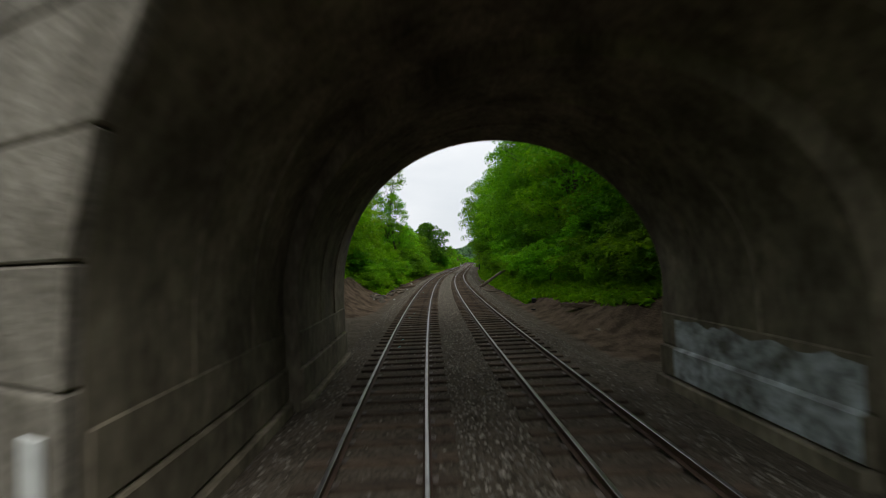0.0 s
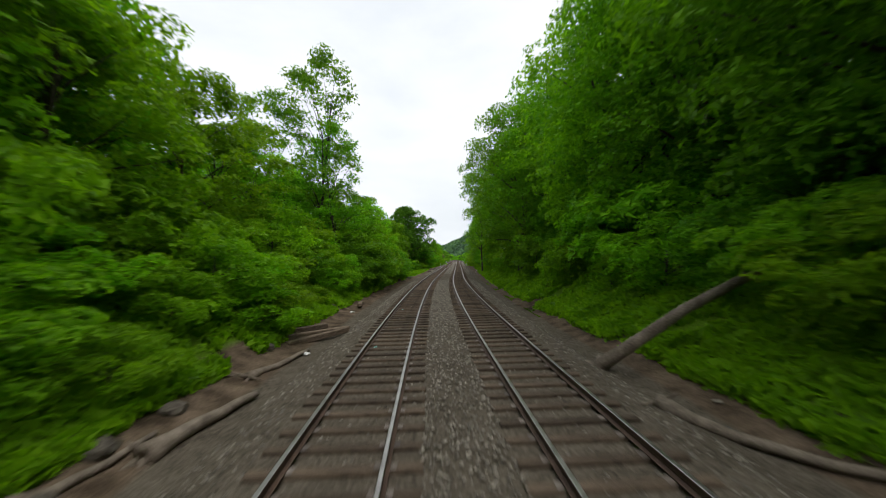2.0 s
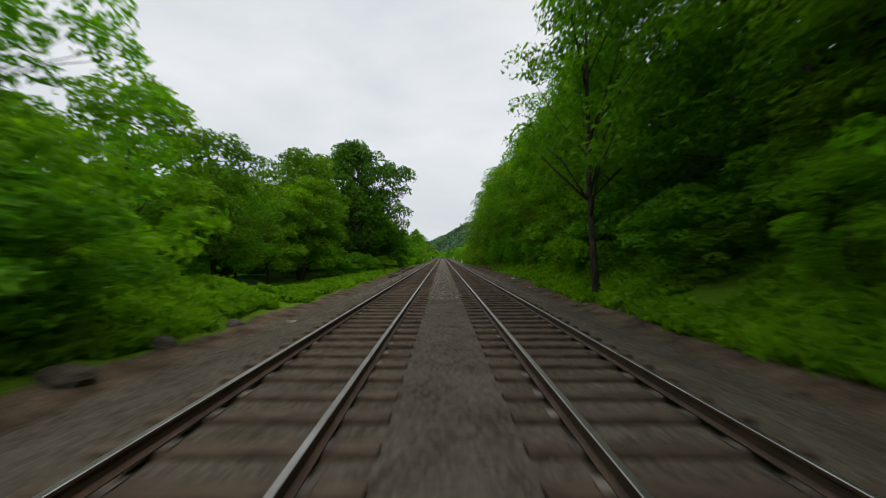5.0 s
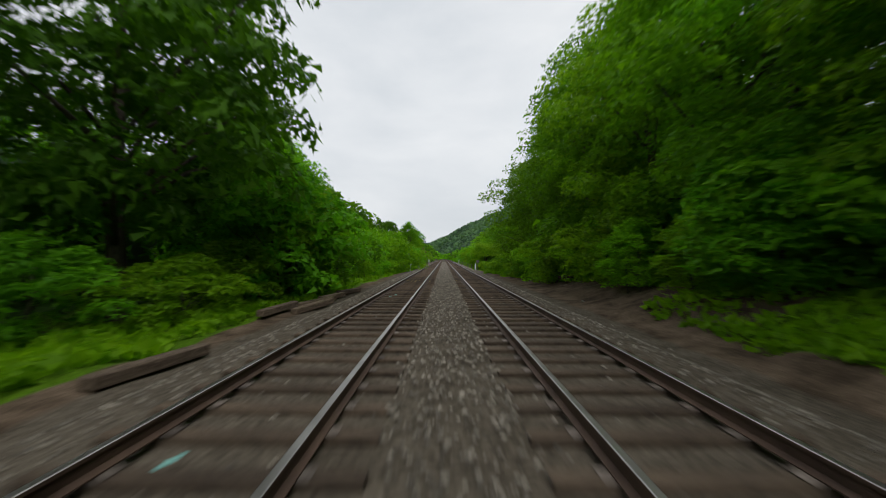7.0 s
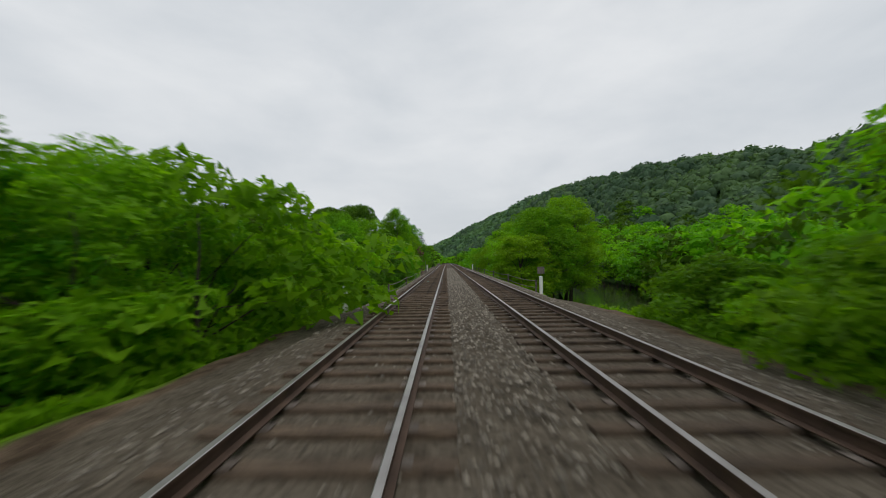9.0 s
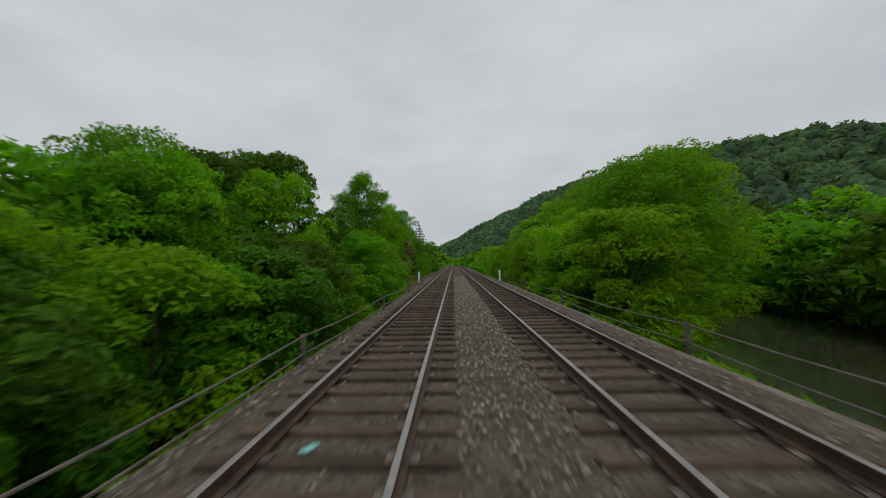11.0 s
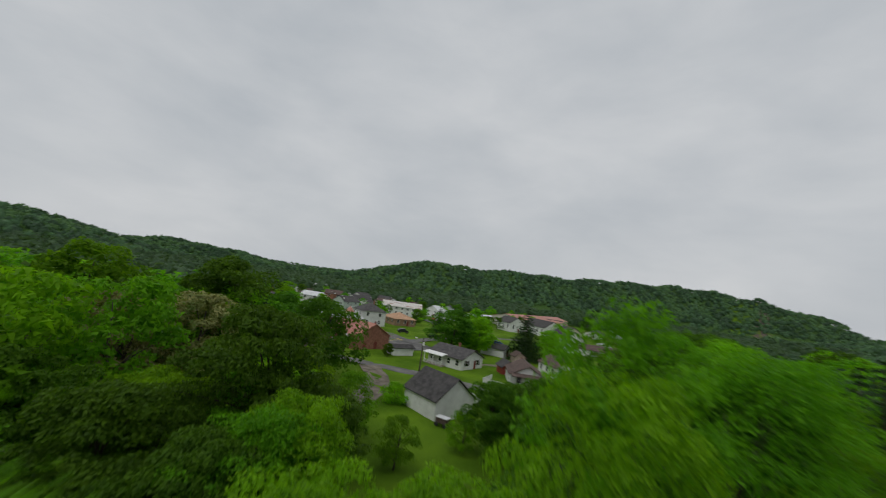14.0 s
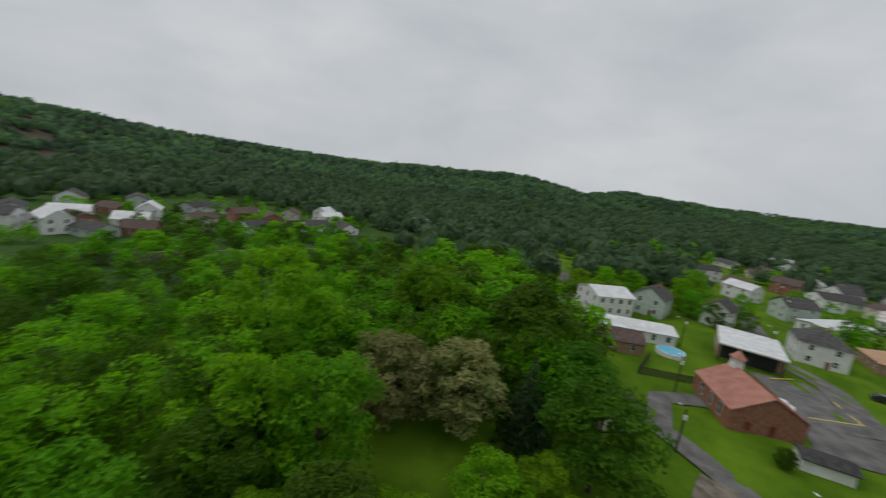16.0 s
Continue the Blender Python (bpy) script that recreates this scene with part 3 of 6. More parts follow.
def leaf_blades(rng, centres, radii, count, size, up=0.35, droop=0.25, shell=0.62):
    """Leaf blades strewn over clumps."""
    k = len(centres)
    w = radii ** 2
    pick = rng.choice(k, count, p=w / w.sum())
    d = rng.normal(size=(count, 3))
    d /= np.linalg.norm(d, axis=1)[:, None]
    d[:, 2] = np.where(d[:, 2] < -0.35, -d[:, 2], d[:, 2])
    r = shell + (1 - shell) * rng.random(count) ** 0.6
    p = centres[pick] + d * (radii[pick] * r)[:, None] * np.array([1, 1, 0.78])
    n = d * 0.75 + rng.normal(size=(count, 3)) * 0.5 + np.array([0, 0, up])
    n /= np.linalg.norm(n, axis=1)[:, None]
    t = np.cross(n, rng.normal(size=(count, 3)))
    t /= np.linalg.norm(t, axis=1)[:, None]
    t[:, 2] -= droop
    t /= np.linalg.norm(t, axis=1)[:, None]
    b = np.cross(n, t)
    s = size * rng.uniform(0.6, 1.35, count)
    L, W = (s * 1.0)[:, None], (s * 0.31)[:, None]
    return np.stack([p - t * L * 0.45 + b * W, p + t * L * 0.65, p - t * L * 0.45 - b * W], 1)


def clumps(rng, height, bottom, radius, count, size, shape="round"):
    z = rng.random(count)
    if shape == "cone":
        prof = 1.02 - z
    elif shape == "tall":
        prof = np.sqrt(np.clip(1 - (2 * z - 0.85) ** 2 / 1.5, 0.05, 1))
    else:
        prof = np.sqrt(np.clip(1 - (2 * z - 0.95) ** 2 / 1.15, 0.04, 1))
    a = rng.random(count) * math.tau
    lobes = 1 + 0.20 * np.sin(3 * a + rng.random() * 6) + 0.12 * np.sin(5 * a + rng.random() * 6)
    r = radius * prof * np.sqrt(0.18 + 0.82 * rng.random(count)) * lobes * 0.86
    c = np.stack([r * np.cos(a), r * np.sin(a), bottom + (height - bottom) * (0.06 + 0.88 * z)], 1)
    return c, size * rng.uniform(0.65, 1.3, count)


def trunk_bm(rng, height, r0, centres, limbs, lean=0.06, sides=7):
    bm = bmesh.new()
    pts, rad, p = [], [], np.zeros(3)
    drift = rng.normal(size=2) * lean
    k = 7
    for i in range(k):
        t = i / (k - 1)
        pts.append((drift[0] * height * t + rng.normal() * 0.05, drift[1] * height * t + rng.normal() * 0.05, -0.5 + (height * 0.82 + 0.5) * t))
        rad.append(r0 * (1.25 if i == 0 else 1) * (1 - 0.86 * t))
    tube(bm, pts, rad, sides)
    order = rng.permutation(len(centres))[:limbs]
    for j in order:
        c = centres[j]
        f = float(np.clip(c[2] / height * 0.80, 0.22, 0.82))
        q = f * (k - 1)
        i0 = int(q)
        base = np.array(pts[i0]) + (np.array(pts[min(i0 + 1, k - 1)]) - np.array(pts[i0])) * (q - i0)
        r = r0 * (1 - 0.86 * f) * 0.48
        mid = (base + c) / 2 + np.array([0, 0, 0.02 * height]) + rng.normal(size=3) * 0.15
        tube(bm, [base, mid, c], [r, r * 0.6, r * 0.18], 5)
    return bm


def tree_kind(name, seed, height, bottom, radius, n_clumps, clump, leaves, leaf, trunk, limbs, mat, shape="round", label="", category="tree", droop=0.25, shell=0.62):
    rng = np.random.default_rng(seed)
    c, r = clumps(rng, height, bottom, radius, n_clumps, clump, shape)
    root = obj(name, None, None, label, category)
    bm_obj("trunk", trunk_bm(rng, height, trunk, c, limbs), M_BARK, root, smooth=True)
    obj("crown", tris("crown", leaf_blades(rng, c, r, leaves, leaf, droop=droop, shell=shell), mat), root)
    return root


def conifer_kind(name, seed, height, radius, leaves, label):
    rng = np.random.default_rng(seed)
    root = obj(name, None, None, label, "tree")
    bm = bmesh.new()
    tube(bm, [(0, 0, -0.5), (0, 0, height * 0.5), (0, 0, height * 0.98)], [height * 0.022, height * 0.013, 0.02], 7)
    c, rr = [], []
    z = height * 0.06
    while z < height * 0.99:
        t = z / height
        reach = radius * (1 - t) ** 0.8 * (0.85 + 0.3 * rng.random())
        k = max(4, int(9 * (1 - t)) + 3)
        a0 = rng.random() * 6
        for j in range(k):
            a = a0 + math.tau * j / k + rng.normal() * 0.12
            tip = np.array([math.cos(a) * reach, math.sin(a) * reach, z - 0.16 * reach])
            tube(bm, [(0, 0, z), tuple(tip)], [0.04, 0.01], 3)
            for q in (0.35, 0.65, 0.95):
                c.append(np.array([0, 0, z]) * (1 - q) + tip * q)
                rr.append(0.22 * reach * (1.15 - 0.4 * q) + 0.12)
        z += height * 0.035 + 0.12
    bm_obj("trunk", bm, M_BARK, root)
    obj("crown", tris("crown", leaf_blades(rng, np.array(c), np.array(rr), leaves, 0.42, up=0.6, droop=0.5, shell=0.2), M_NEEDLE), root)
    return root


KINDS = {}


def make_kinds():
    k = KINDS
    k["big_a"] = (tree_kind("broadleaf_tree", 11, 12, 2.0, 5.0, 120, 1.0, 12500, 0.255, 0.24, 16, M_LEAF, label="tall broadleaf tree with dense fresh green leaves on the bank"), 12)
    k["big_b"] = (tree_kind("broadleaf_tree", 12, 12, 1.2, 4.6, 125, 0.92, 12500, 0.24, 0.22, 16, M_LEAF2, "tall", label="broadleaf tree with bright yellow-green leaves"), 12)
    k["big_c"] = (tree_kind("broadleaf_tree", 13, 13, 1.7, 6.0, 150, 1.2, 26000, 0.29, 0.32, 18, M_LEAF3, label="large spreading maple with dark green leaves"), 13)
    k["tall_a"] = (tree_kind("broadleaf_tree", 31, 18, 2.4, 6.6, 190, 1.15, 22000, 0.235, 0.33, 20, M_LEAF, label="very tall broadleaf tree with dense green leaves"), 18)
    k["tall_b"] = (tree_kind("broadleaf_tree", 32, 18, 1.6, 6.2, 200, 1.05, 22000, 0.23, 0.31, 20, M_LEAF2, "tall", label="very tall broadleaf tree with bright yellow-green leaves"), 18)
    k["locust"] = (tree_kind("thin_tree", 14, 14, 3.0, 3.3, 75, 0.80, 6000, 0.20, 0.13, 22, M_LEAF, "tall", label="slender thin-leaved tree with sky showing through", shell=0.1), 14)
    k["young"] = (tree_kind("young_tree", 15, 7, 0.6, 2.7, 70, 0.66, 7000, 0.185, 0.09, 14, M_LEAF2, "tall", label="young broadleaf tree with light green leaves"), 7)
    k["shrub"] = (tree_kind("shrub", 16, 3.0, -0.1, 2.1, 60, 0.52, 5200, 0.15, 0.05, 14, M_LEAF, label="leafy green shrub at the foot of the bank", category="shrub"), 3)
    k["shrub_b"] = (tree_kind("shrub", 17, 2.6, -0.1, 2.2, 56, 0.50, 5200, 0.15, 0.05, 12, M_LEAF2, label="bright green shrub with broad leaves", category="shrub"), 2.6)
    k["far_a"] = (tree_kind("broadleaf_tree", 18, 11, 0.8, 4.6, 80, 1.15, 5200, 0.42, 0.22, 6, M_LEAF, label="broadleaf tree in the valley woods"), 11)
    k["far_b"] = (tree_kind("broadleaf_tree", 19, 11, 0.6, 4.2, 80, 1.1, 5200, 0.42, 0.22, 6, M_LEAF3, "tall", label="dark broadleaf tree in the valley woods"), 11)
    k["far_c"] = (tree_kind("broadleaf_tree", 20, 10, 0.6, 4.4, 80, 1.1, 5200, 0.42, 0.22, 6, M_LEAF2, label="bright green broadleaf tree in the valley"), 10)
    k["bloom"] = (tree_kind("flowering_tree", 21, 11, 1.2, 5.4, 110, 1.0, 8500, 0.38, 0.25, 10, M_BLOOM, label="broad tree covered with pale cream blossom"), 11)
    k["maple"] = (tree_kind("maple_tree", 22, 12, 1.4, 6.0, 90, 1.5, 11000, 0.42, 0.3, 10, M_LEAF3, label="round dark green maple on the lawn"), 12)
    k["conifer"] = (conifer_kind("spruce_tree", 23, 14, 4.2, 6500, "dark conical spruce tree"), 14)
    k["dead"] = (tree_kind("dead_sapling", 24, 4, 0.5, 1.1, 26, 0.4, 420, 0.20, 0.05, 12, M_DEAD, "tall", label="dead sapling with brown withered leaves", shell=0.1), 4)


make_kinds()
PLANTED = {}


def plant(kind, x, y, height, wide=1.0, turn=None, z=None, group=""):
    if height > 14.5 and kind in ("big_a", "big_b"):
        kind = "tall" + kind[3:]
    proto, base = KINDS[kind]
    s = height / base
    z = h(x, y) - 0.1 if z is None else z
    turn = (x * 37.7 + y * 91.3) % 360 if turn is None else turn
    m = Matrix.Translation((x, y, z)) @ pose(0, 0, 0, 0, 0, turn)
    if kind not in PLANTED:
        PLANTED[kind] = 0
        ob = proto
        ob.matrix_basis = m
    else:
        ob = copy_thing(proto, m)
    ob.matrix_basis = m @ Matrix.Diagonal((s * wide, s * wide, s, 1))
    PLANTED[kind] += 1
    if group:
        ob["group"] = group
    return ob


def row(rng, side, y0, y1, step, u0, u1, h0, h1, kinds, wide=1.1, group=""):
    y = y0
    while y < y1:
        u = side * rng.uniform(u0, u1)
        p = beside(u, y + rng.uniform(-.4, .4) * step)
        plant(rng.choice(kinds), p.x, p.y, rng.uniform(h0, h1), wide * rng.uniform(0.88, 1.15), group=group)
        y += step * rng.uniform(0.75, 1.25)


GROVE = []


def grove_row(rng, side, y0, y1, step, u0, u1, h0, h1):
    y = y0
    while y < y1:
        p = beside(side * rng.uniform(u0, u1), y)
        GROVE.append((p.x, p.y, rng.uniform(h0, h1), rng.uniform(0.95, 1.25)))
        y += step * rng.uniform(0.75, 1.25)


def build_groves():
    """The woods behind the first rows: crowns and trunks joined, since nobody could count them."""
    bases, fine = [], []
    for seed, shape in ((61, "round"), (62, "tall"), (63, "round"), (64, "tall")):
        g = np.random.default_rng(seed)
        c, r = clumps(g, 1.0, 0.10, 0.42, 46, 0.125, shape)
        bases.append(leaf_blades(g, c, r, 520, 0.086, droop=0.15))
        c, r = clumps(g, 1.0, 0.06, 0.42, 90, 0.09, shape)
        fine.append(leaf_blades(g, c, r, 1700, 0.042, droop=0.2))
    rng = np.random.default_rng(8)
    sets = {0: [], 1: [], 2: []}
    tv, tf = [], []
    for i, (x, y, t, w) in enumerate(GROVE):
        z = h(x, y) - 0.2
        a = rng.random() * math.tau
        close = -75 < x < 36 and y < 330 or -100 < x < -40 and 235 < y < 300
        b = (fine if close else bases)[i % 4]
        q = np.empty_like(b)
        q[..., 0] = (b[..., 0] * math.cos(a) - b[..., 1] * math.sin(a)) * t * w + x
        q[..., 1] = (b[..., 0] * math.sin(a) + b[..., 1] * math.cos(a)) * t * w + y
        q[..., 2] = b[..., 2] * t + z
        sets[int(rng.integers(0, 3))].append(q)
        o = len(tv)
        r = 0.018 * t
        for k in range(5):
            tv.append((x + r * math.cos(k * 1.2566), y + r * math.sin(k * 1.2566), z - 0.3))
        for k in range(5):
            tv.append((x + r * 0.4 * math.cos(k * 1.2566), y + r * 0.4 * math.sin(k * 1.2566), z + t * 0.7))
        for k in range(5):
            tf.append((o + k, o + (k + 1) % 5, o + 5 + (k + 1) % 5, o + 5 + k))
    for key, mat, lab in ((0, M_LEAF, "fresh green broadleaf woods behind the railway"), (1, M_LEAF3, "dark green broadleaf woods of the valley"), (2, M_LEAF2, "bright green broadleaf woods of the valley")):
        if sets[key]:
            obj("broadleaf_woods", tris("broadleaf_woods", np.concatenate(sets[key]), mat), None, lab, "woods", kind="stuff")
    obj("woods_trunks", mesh_from("woods_trunks", tv, tf, M_BARK), None, "dark trunks of the broadleaf woods", "woods", kind="stuff")


def plant_line():
    rng = random.Random(3)
    L, R = -1, 1
    gl = gr = "trees along the railway"
    # cutting, left of the tracks
    row(rng, L, 21, 48, 4.2, 12.5, 14.5, 12, 14.5, ["big_b", "big_b", "big_a"], group=gl)
    row(rng, L, 48, 72, 5.0, 12.5, 15, 8.5, 11,
        ["big_a", "big_b", "big_b"], group=gl)
    row(rng, L, 72, 100, 4.6, 12, 14.5, 7.0, 9.0, ["big_a", "big_b", "big_b"], group=gl)
    grove_row(rng, L, 20, 60, 3.6, 15, 19, 12, 15)
    grove_row(rng, L, 20, 76, 4.5, 18, 25, 10, 13)
    row(rng, L, 41, 70, 2.4, 7.4, 8.6, 0.9, 1.9, ["shrub_b", "shrub_b", "shrub"], 1.35, group="shrubs at the foot of the banks")
    row(rng, L, 41, 70, 2.4, 8.9, 10.4, 1.3, 2.6, ["shrub_b", "shrub", "shrub_b"], 1.3, group="shrubs at the foot of the banks")
    row(rng, L, 70, 100, 2.8, 7.4, 8.9, 2.2, 4.0, ["shrub", "shrub_b", "young"], group="shrubs at the foot of the banks")
    row(rng, L, 22, 45, 3.6, 10.0, 11.5, 3.2, 5.5, ["shrub", "young", "shrub_b"], group="shrubs at the foot of the banks")
    row(rng, L, 45, 100, 3.4, 10.4, 11.8, 2.6, 4.4, ["shrub_b", "young", "shrub_b"], group="shrubs at the foot of the banks")
    row(rng, L, 73, 102, 2.5, 7.3, 8.4, 2.8, 4.2, ["shrub", "shrub_b", "shrub"], 1.1, group="shrubs at the foot of the banks")
    grove_row(rng, L, 10, 52, 2.6, 15, 21, 4.5, 7)
    grove_row(rng, L, 10, 52, 3.2, 22, 30, 7, 10)
    # cutting, right
    row(rng, R, 17, 74, 4.2, 11.6, 13.6, 16, 19.5, ["big_a", "big_b", "big_a"], group=gr)
    row(rng, R, 74, 126, 4.4, 11.4, 13.4, 16.5, 19.5, ["big_a", "big_a", "big_b"], group=gr)
    grove_row(rng, R, 18, 150, 4.2, 15.5, 21, 12, 16)
    grove_row(rng, R, 18, 150, 6, 22, 30, 12, 16)
    row(rng, R, 17, 30, 2.6, 9.0, 10.2, 1.8, 3.0, ["shrub", "shrub_b", "shrub_b"], group="shrubs at the foot of the banks")
    row(rng, R, 18, 150, 3.0, 10.2, 12.2, 3.2, 5.2, ["shrub", "shrub_b", "young"], 1.15, group="shrubs at the foot of the banks")
    row(rng, R, 28, 122, 2.7, 8.2, 9.6, 1.8, 3.4, ["shrub", "shrub_b", "shrub_b", "young"], group="shrubs at the foot of the banks")
    row(rng, R, 122, 154, 4.2, 11.4, 13.2, 14.5, 17, ["big_a", "big_b", "big_b"], group=gr)
    # unseen woods added behind the camera, cutting the light on portal and ground
    grove_row(rng, L, -40, 2, 4, 12, 18, 11, 14)
    grove_row(rng, R, -40, -2, 4, 12, 18, 11, 14)
    # open stretch
    row(rng, L, 104, 140, 5.5, 12.5, 16, 8, 10.5, ["big_b", "young", "big_a"], group=gl)
    grove_row(rng, L, 78, 190, 4.0, 19, 27, 9, 12)
    grove_row(rng, L, 100, 190, 6.0, 28, 40, 9, 12)
    row(rng, L, 157, 196, 3.6, 7.6, 9.4, 4.0, 6.5, ["young", "shrub_b", "young", "shrub"], group=gl)
    row(rng, L, 160, 200, 3.6, 11, 15, 9.0, 11.5, ["big_b", "big_a"], group=gl)
    row(rng, R, 118, 150, 4.0, 8.8, 10.5, 3.0, 5.0, ["shrub", "young"], group=gr)
    row(rng, R, 150, 184, 3.8, 10.2, 12.4, 14.2, 16.8, ["big_a", "big_b", "big_a"], group=gr)
    row(rng, R, 147, 196, 2.4, 7.8, 9.2, 2.4, 4.0, ["shrub", "shrub_b", "young"], 1.15, group="shrubs at the foot of the banks")
    row(rng, R, 147, 196, 3.0, 10, 12, 3.5, 5.5, ["shrub", "young", "shrub"], 1.2, group="shrubs at the foot of the banks")
    grove_row(rng, R, 150, 196, 4.0, 14, 20, 10, 14)
    # at the bridge, below track level
    # dark-leaved big_c mixed in: leaf colour stands in for the dimmer light down here
    row(rng, L, 200, 262, 3.0, 8.8, 11, 6.5, 9.0, ["young", "big_a", "big_c"], 1.05, group=gl)
    row(rng, L, 198, 232, 3.4, 12, 19, 10.0, 12, ["big_b", "big_a", "big_c"], group=gl)
    row(rng, L, 232, 245.5, 2.6, 12, 18, 13.5, 15.6, ["tall_b", "tall_a", "tall_b"], 0.95, group=gl)
    grove_row(rng, L, 226, 246, 2.2, 14, 21, 11.5, 14)
    row(rng, L, 250, 262, 4.2, 13, 20, 11, 13, ["big_b", "big_a", "big_a"], group=gl)
    row(rng, L, 200, 240, 4.5, 20, 28, 11, 14, ["big_a", "big_c", "big_b"], group=gl)
    grove_row(rng, L, 196, 240, 3.2, 30, 38, 12, 15)
    row(rng, R, 243, 284, 3.6, 11.2, 13.5, 10, 13, ["big_b", "young", "big_b"], 1.1, group=gr)
    row(rng, R, 252, 300, 4.4, 14, 20, 16, 19.5, ["big_a", "big_b", "big_a"], 1.15, group=gr)
    row(rng, R, 256, 300, 4.6, 21, 27, 19, 23, ["big_a", "big_c", "big_b"], 1.1, group=gr)
    grove_row(rng, R, 285, 430, 3.6, 12, 20, 11, 15)
    for y in np.arange(188, 430, 2.4):
        m = float(river_mid(y))
        GROVE.append((m + rng.uniform(10, 16), float(y), rng.uniform(10, 15), rng.uniform(1.0, 1.25)))
        GROVE.append((m + rng.uniform(18, 30), float(y), rng.uniform(12, 17), rng.uniform(1.0, 1.25)))
        GROVE.append((m + rng.uniform(30, 60), float(y) + 1, rng.uniform(11, 15), rng.uniform(1.0, 1.25)))
    row(rng, R, 264, 312, 3.6, 9.0, 10.5, 7.5, 10, ["big_b", "young", "big_a"], 0.85, group=gr)
    # beyond the bridge
    row(rng, L, 262, 330, 3.8, 8.8, 11, 5, 8, ["young", "big_b", "shrub"], 1.0, group=gl)
    row(rng, L, 266, 330, 5.5, 11, 17, 9, 12, ["big_a", "big_b"], group=gl)
    grove_row(rng, L, 330, 420, 4.5, 11, 17, 9, 12)
    grove_row(rng, L, 335, 600, 4.0, 8.5, 16, 10, 14)
    grove_row(rng, R, 420, 640, 4.5, 9, 18, 10, 14)
    # single trees that stand out
    plant("locust", -12.0, 74.7, 21.0, 1.0)
    plant("locust", -9.4, 75.4, 15.0, 1.0)
    plant("locust", -13.5, 80.5, 14.5, 1.0)
    plant("locust", -15.5, 73.0, 16.5, 1.0)
    plant("big_b", -12.2, 95.5, 9.8, 0.9)
    plant("big_a", 8.6, 79.5, 18.5, 0.95)
    plant("young", -8.4, 158.0, 6.5, 1.2)
    plant("shrub", -9.2, 154.0, 3.0, 1.3)
    plant("shrub_b", -8.8, 150.0, 2.2, 1.3)
    plant("shrub", -11.5, 147.5, 3.0, 1.3)
    plant("shrub", -13.0, 142.0, 3.2, 1.4)
    plant("locust", 6.4, 111.0, 20.5, 0.9)
    plant("big_c", -12.4, 151.5, 18.8, 0.88)
    plant("big_c", -15.8, 163.5, 15.0, 0.85)
    plant("big_a", -17.5, 143.0, 15.0, 1.1)
    plant("big_a", -14.5, 134.0, 13.0, 1.1)
    plant("shrub", -7.9, 78.0, 3.8, 1.25)
    plant("big_b", -13.2, 260.6, 16.2, 0.62)
    plant("locust", -12.0, 262.6, 18.0, 0.75)
    plant("young", -10.5, 258.5, 11.0, 1.0)
    plant("big_c", -17.0, 249.5, 18.3, 0.8)
    plant("big_c", -21.0, 244.0, 17.2, 0.85)
    plant("tall_a", -26.0, 240.5, 16.5, 1.0)
    plant("tall_b", -14.0, 243.5, 15.5, 1.0)
    plant("locust", 28.5, 275.5, 25.5, 1.0)
    plant("big_b", 11.5, 250.0, 12.5, 1.2)
    plant("big_a", -10.0, 265.5, 11.0, 0.75)
    plant("big_b", -10.0, 274.5, 12.5, 0.7)
    plant("conifer", -13, 352, 15, 0.8)
    plant("dead", -7.8, 266.6, 7.0, 1.2)
    for kind, x, y, top, wide in (("tall_b", -11.4, 275.5, 11.4, 0.72), ("locust", -12.6, 276.5, 13.2, 0.8), ("tall_a", -10.8, 288.0, 12.0, 0.85), ("big_c", -13.0, 291.0, 10.6, 0.8), ("big_a", -10.5, 300.0, 9.2, 0.9), ("conifer", -9.6, 318.5, 12.0, 1.15), ("conifer", -11.5, 322.5, 11.0, 1.2), ("tall_a", -12.5, 309.0, 8.5, 0.9), ("big_c", -43.8, 274.5, 8.6, 1.0), ("locust", -10.4, 261.0, 13.0, 0.95), ("locust", -12.6, 260.2, 12.2, 1.0)):
        plant(kind, x, y, top - h(x, y), wide, group=gl)


plant_line()

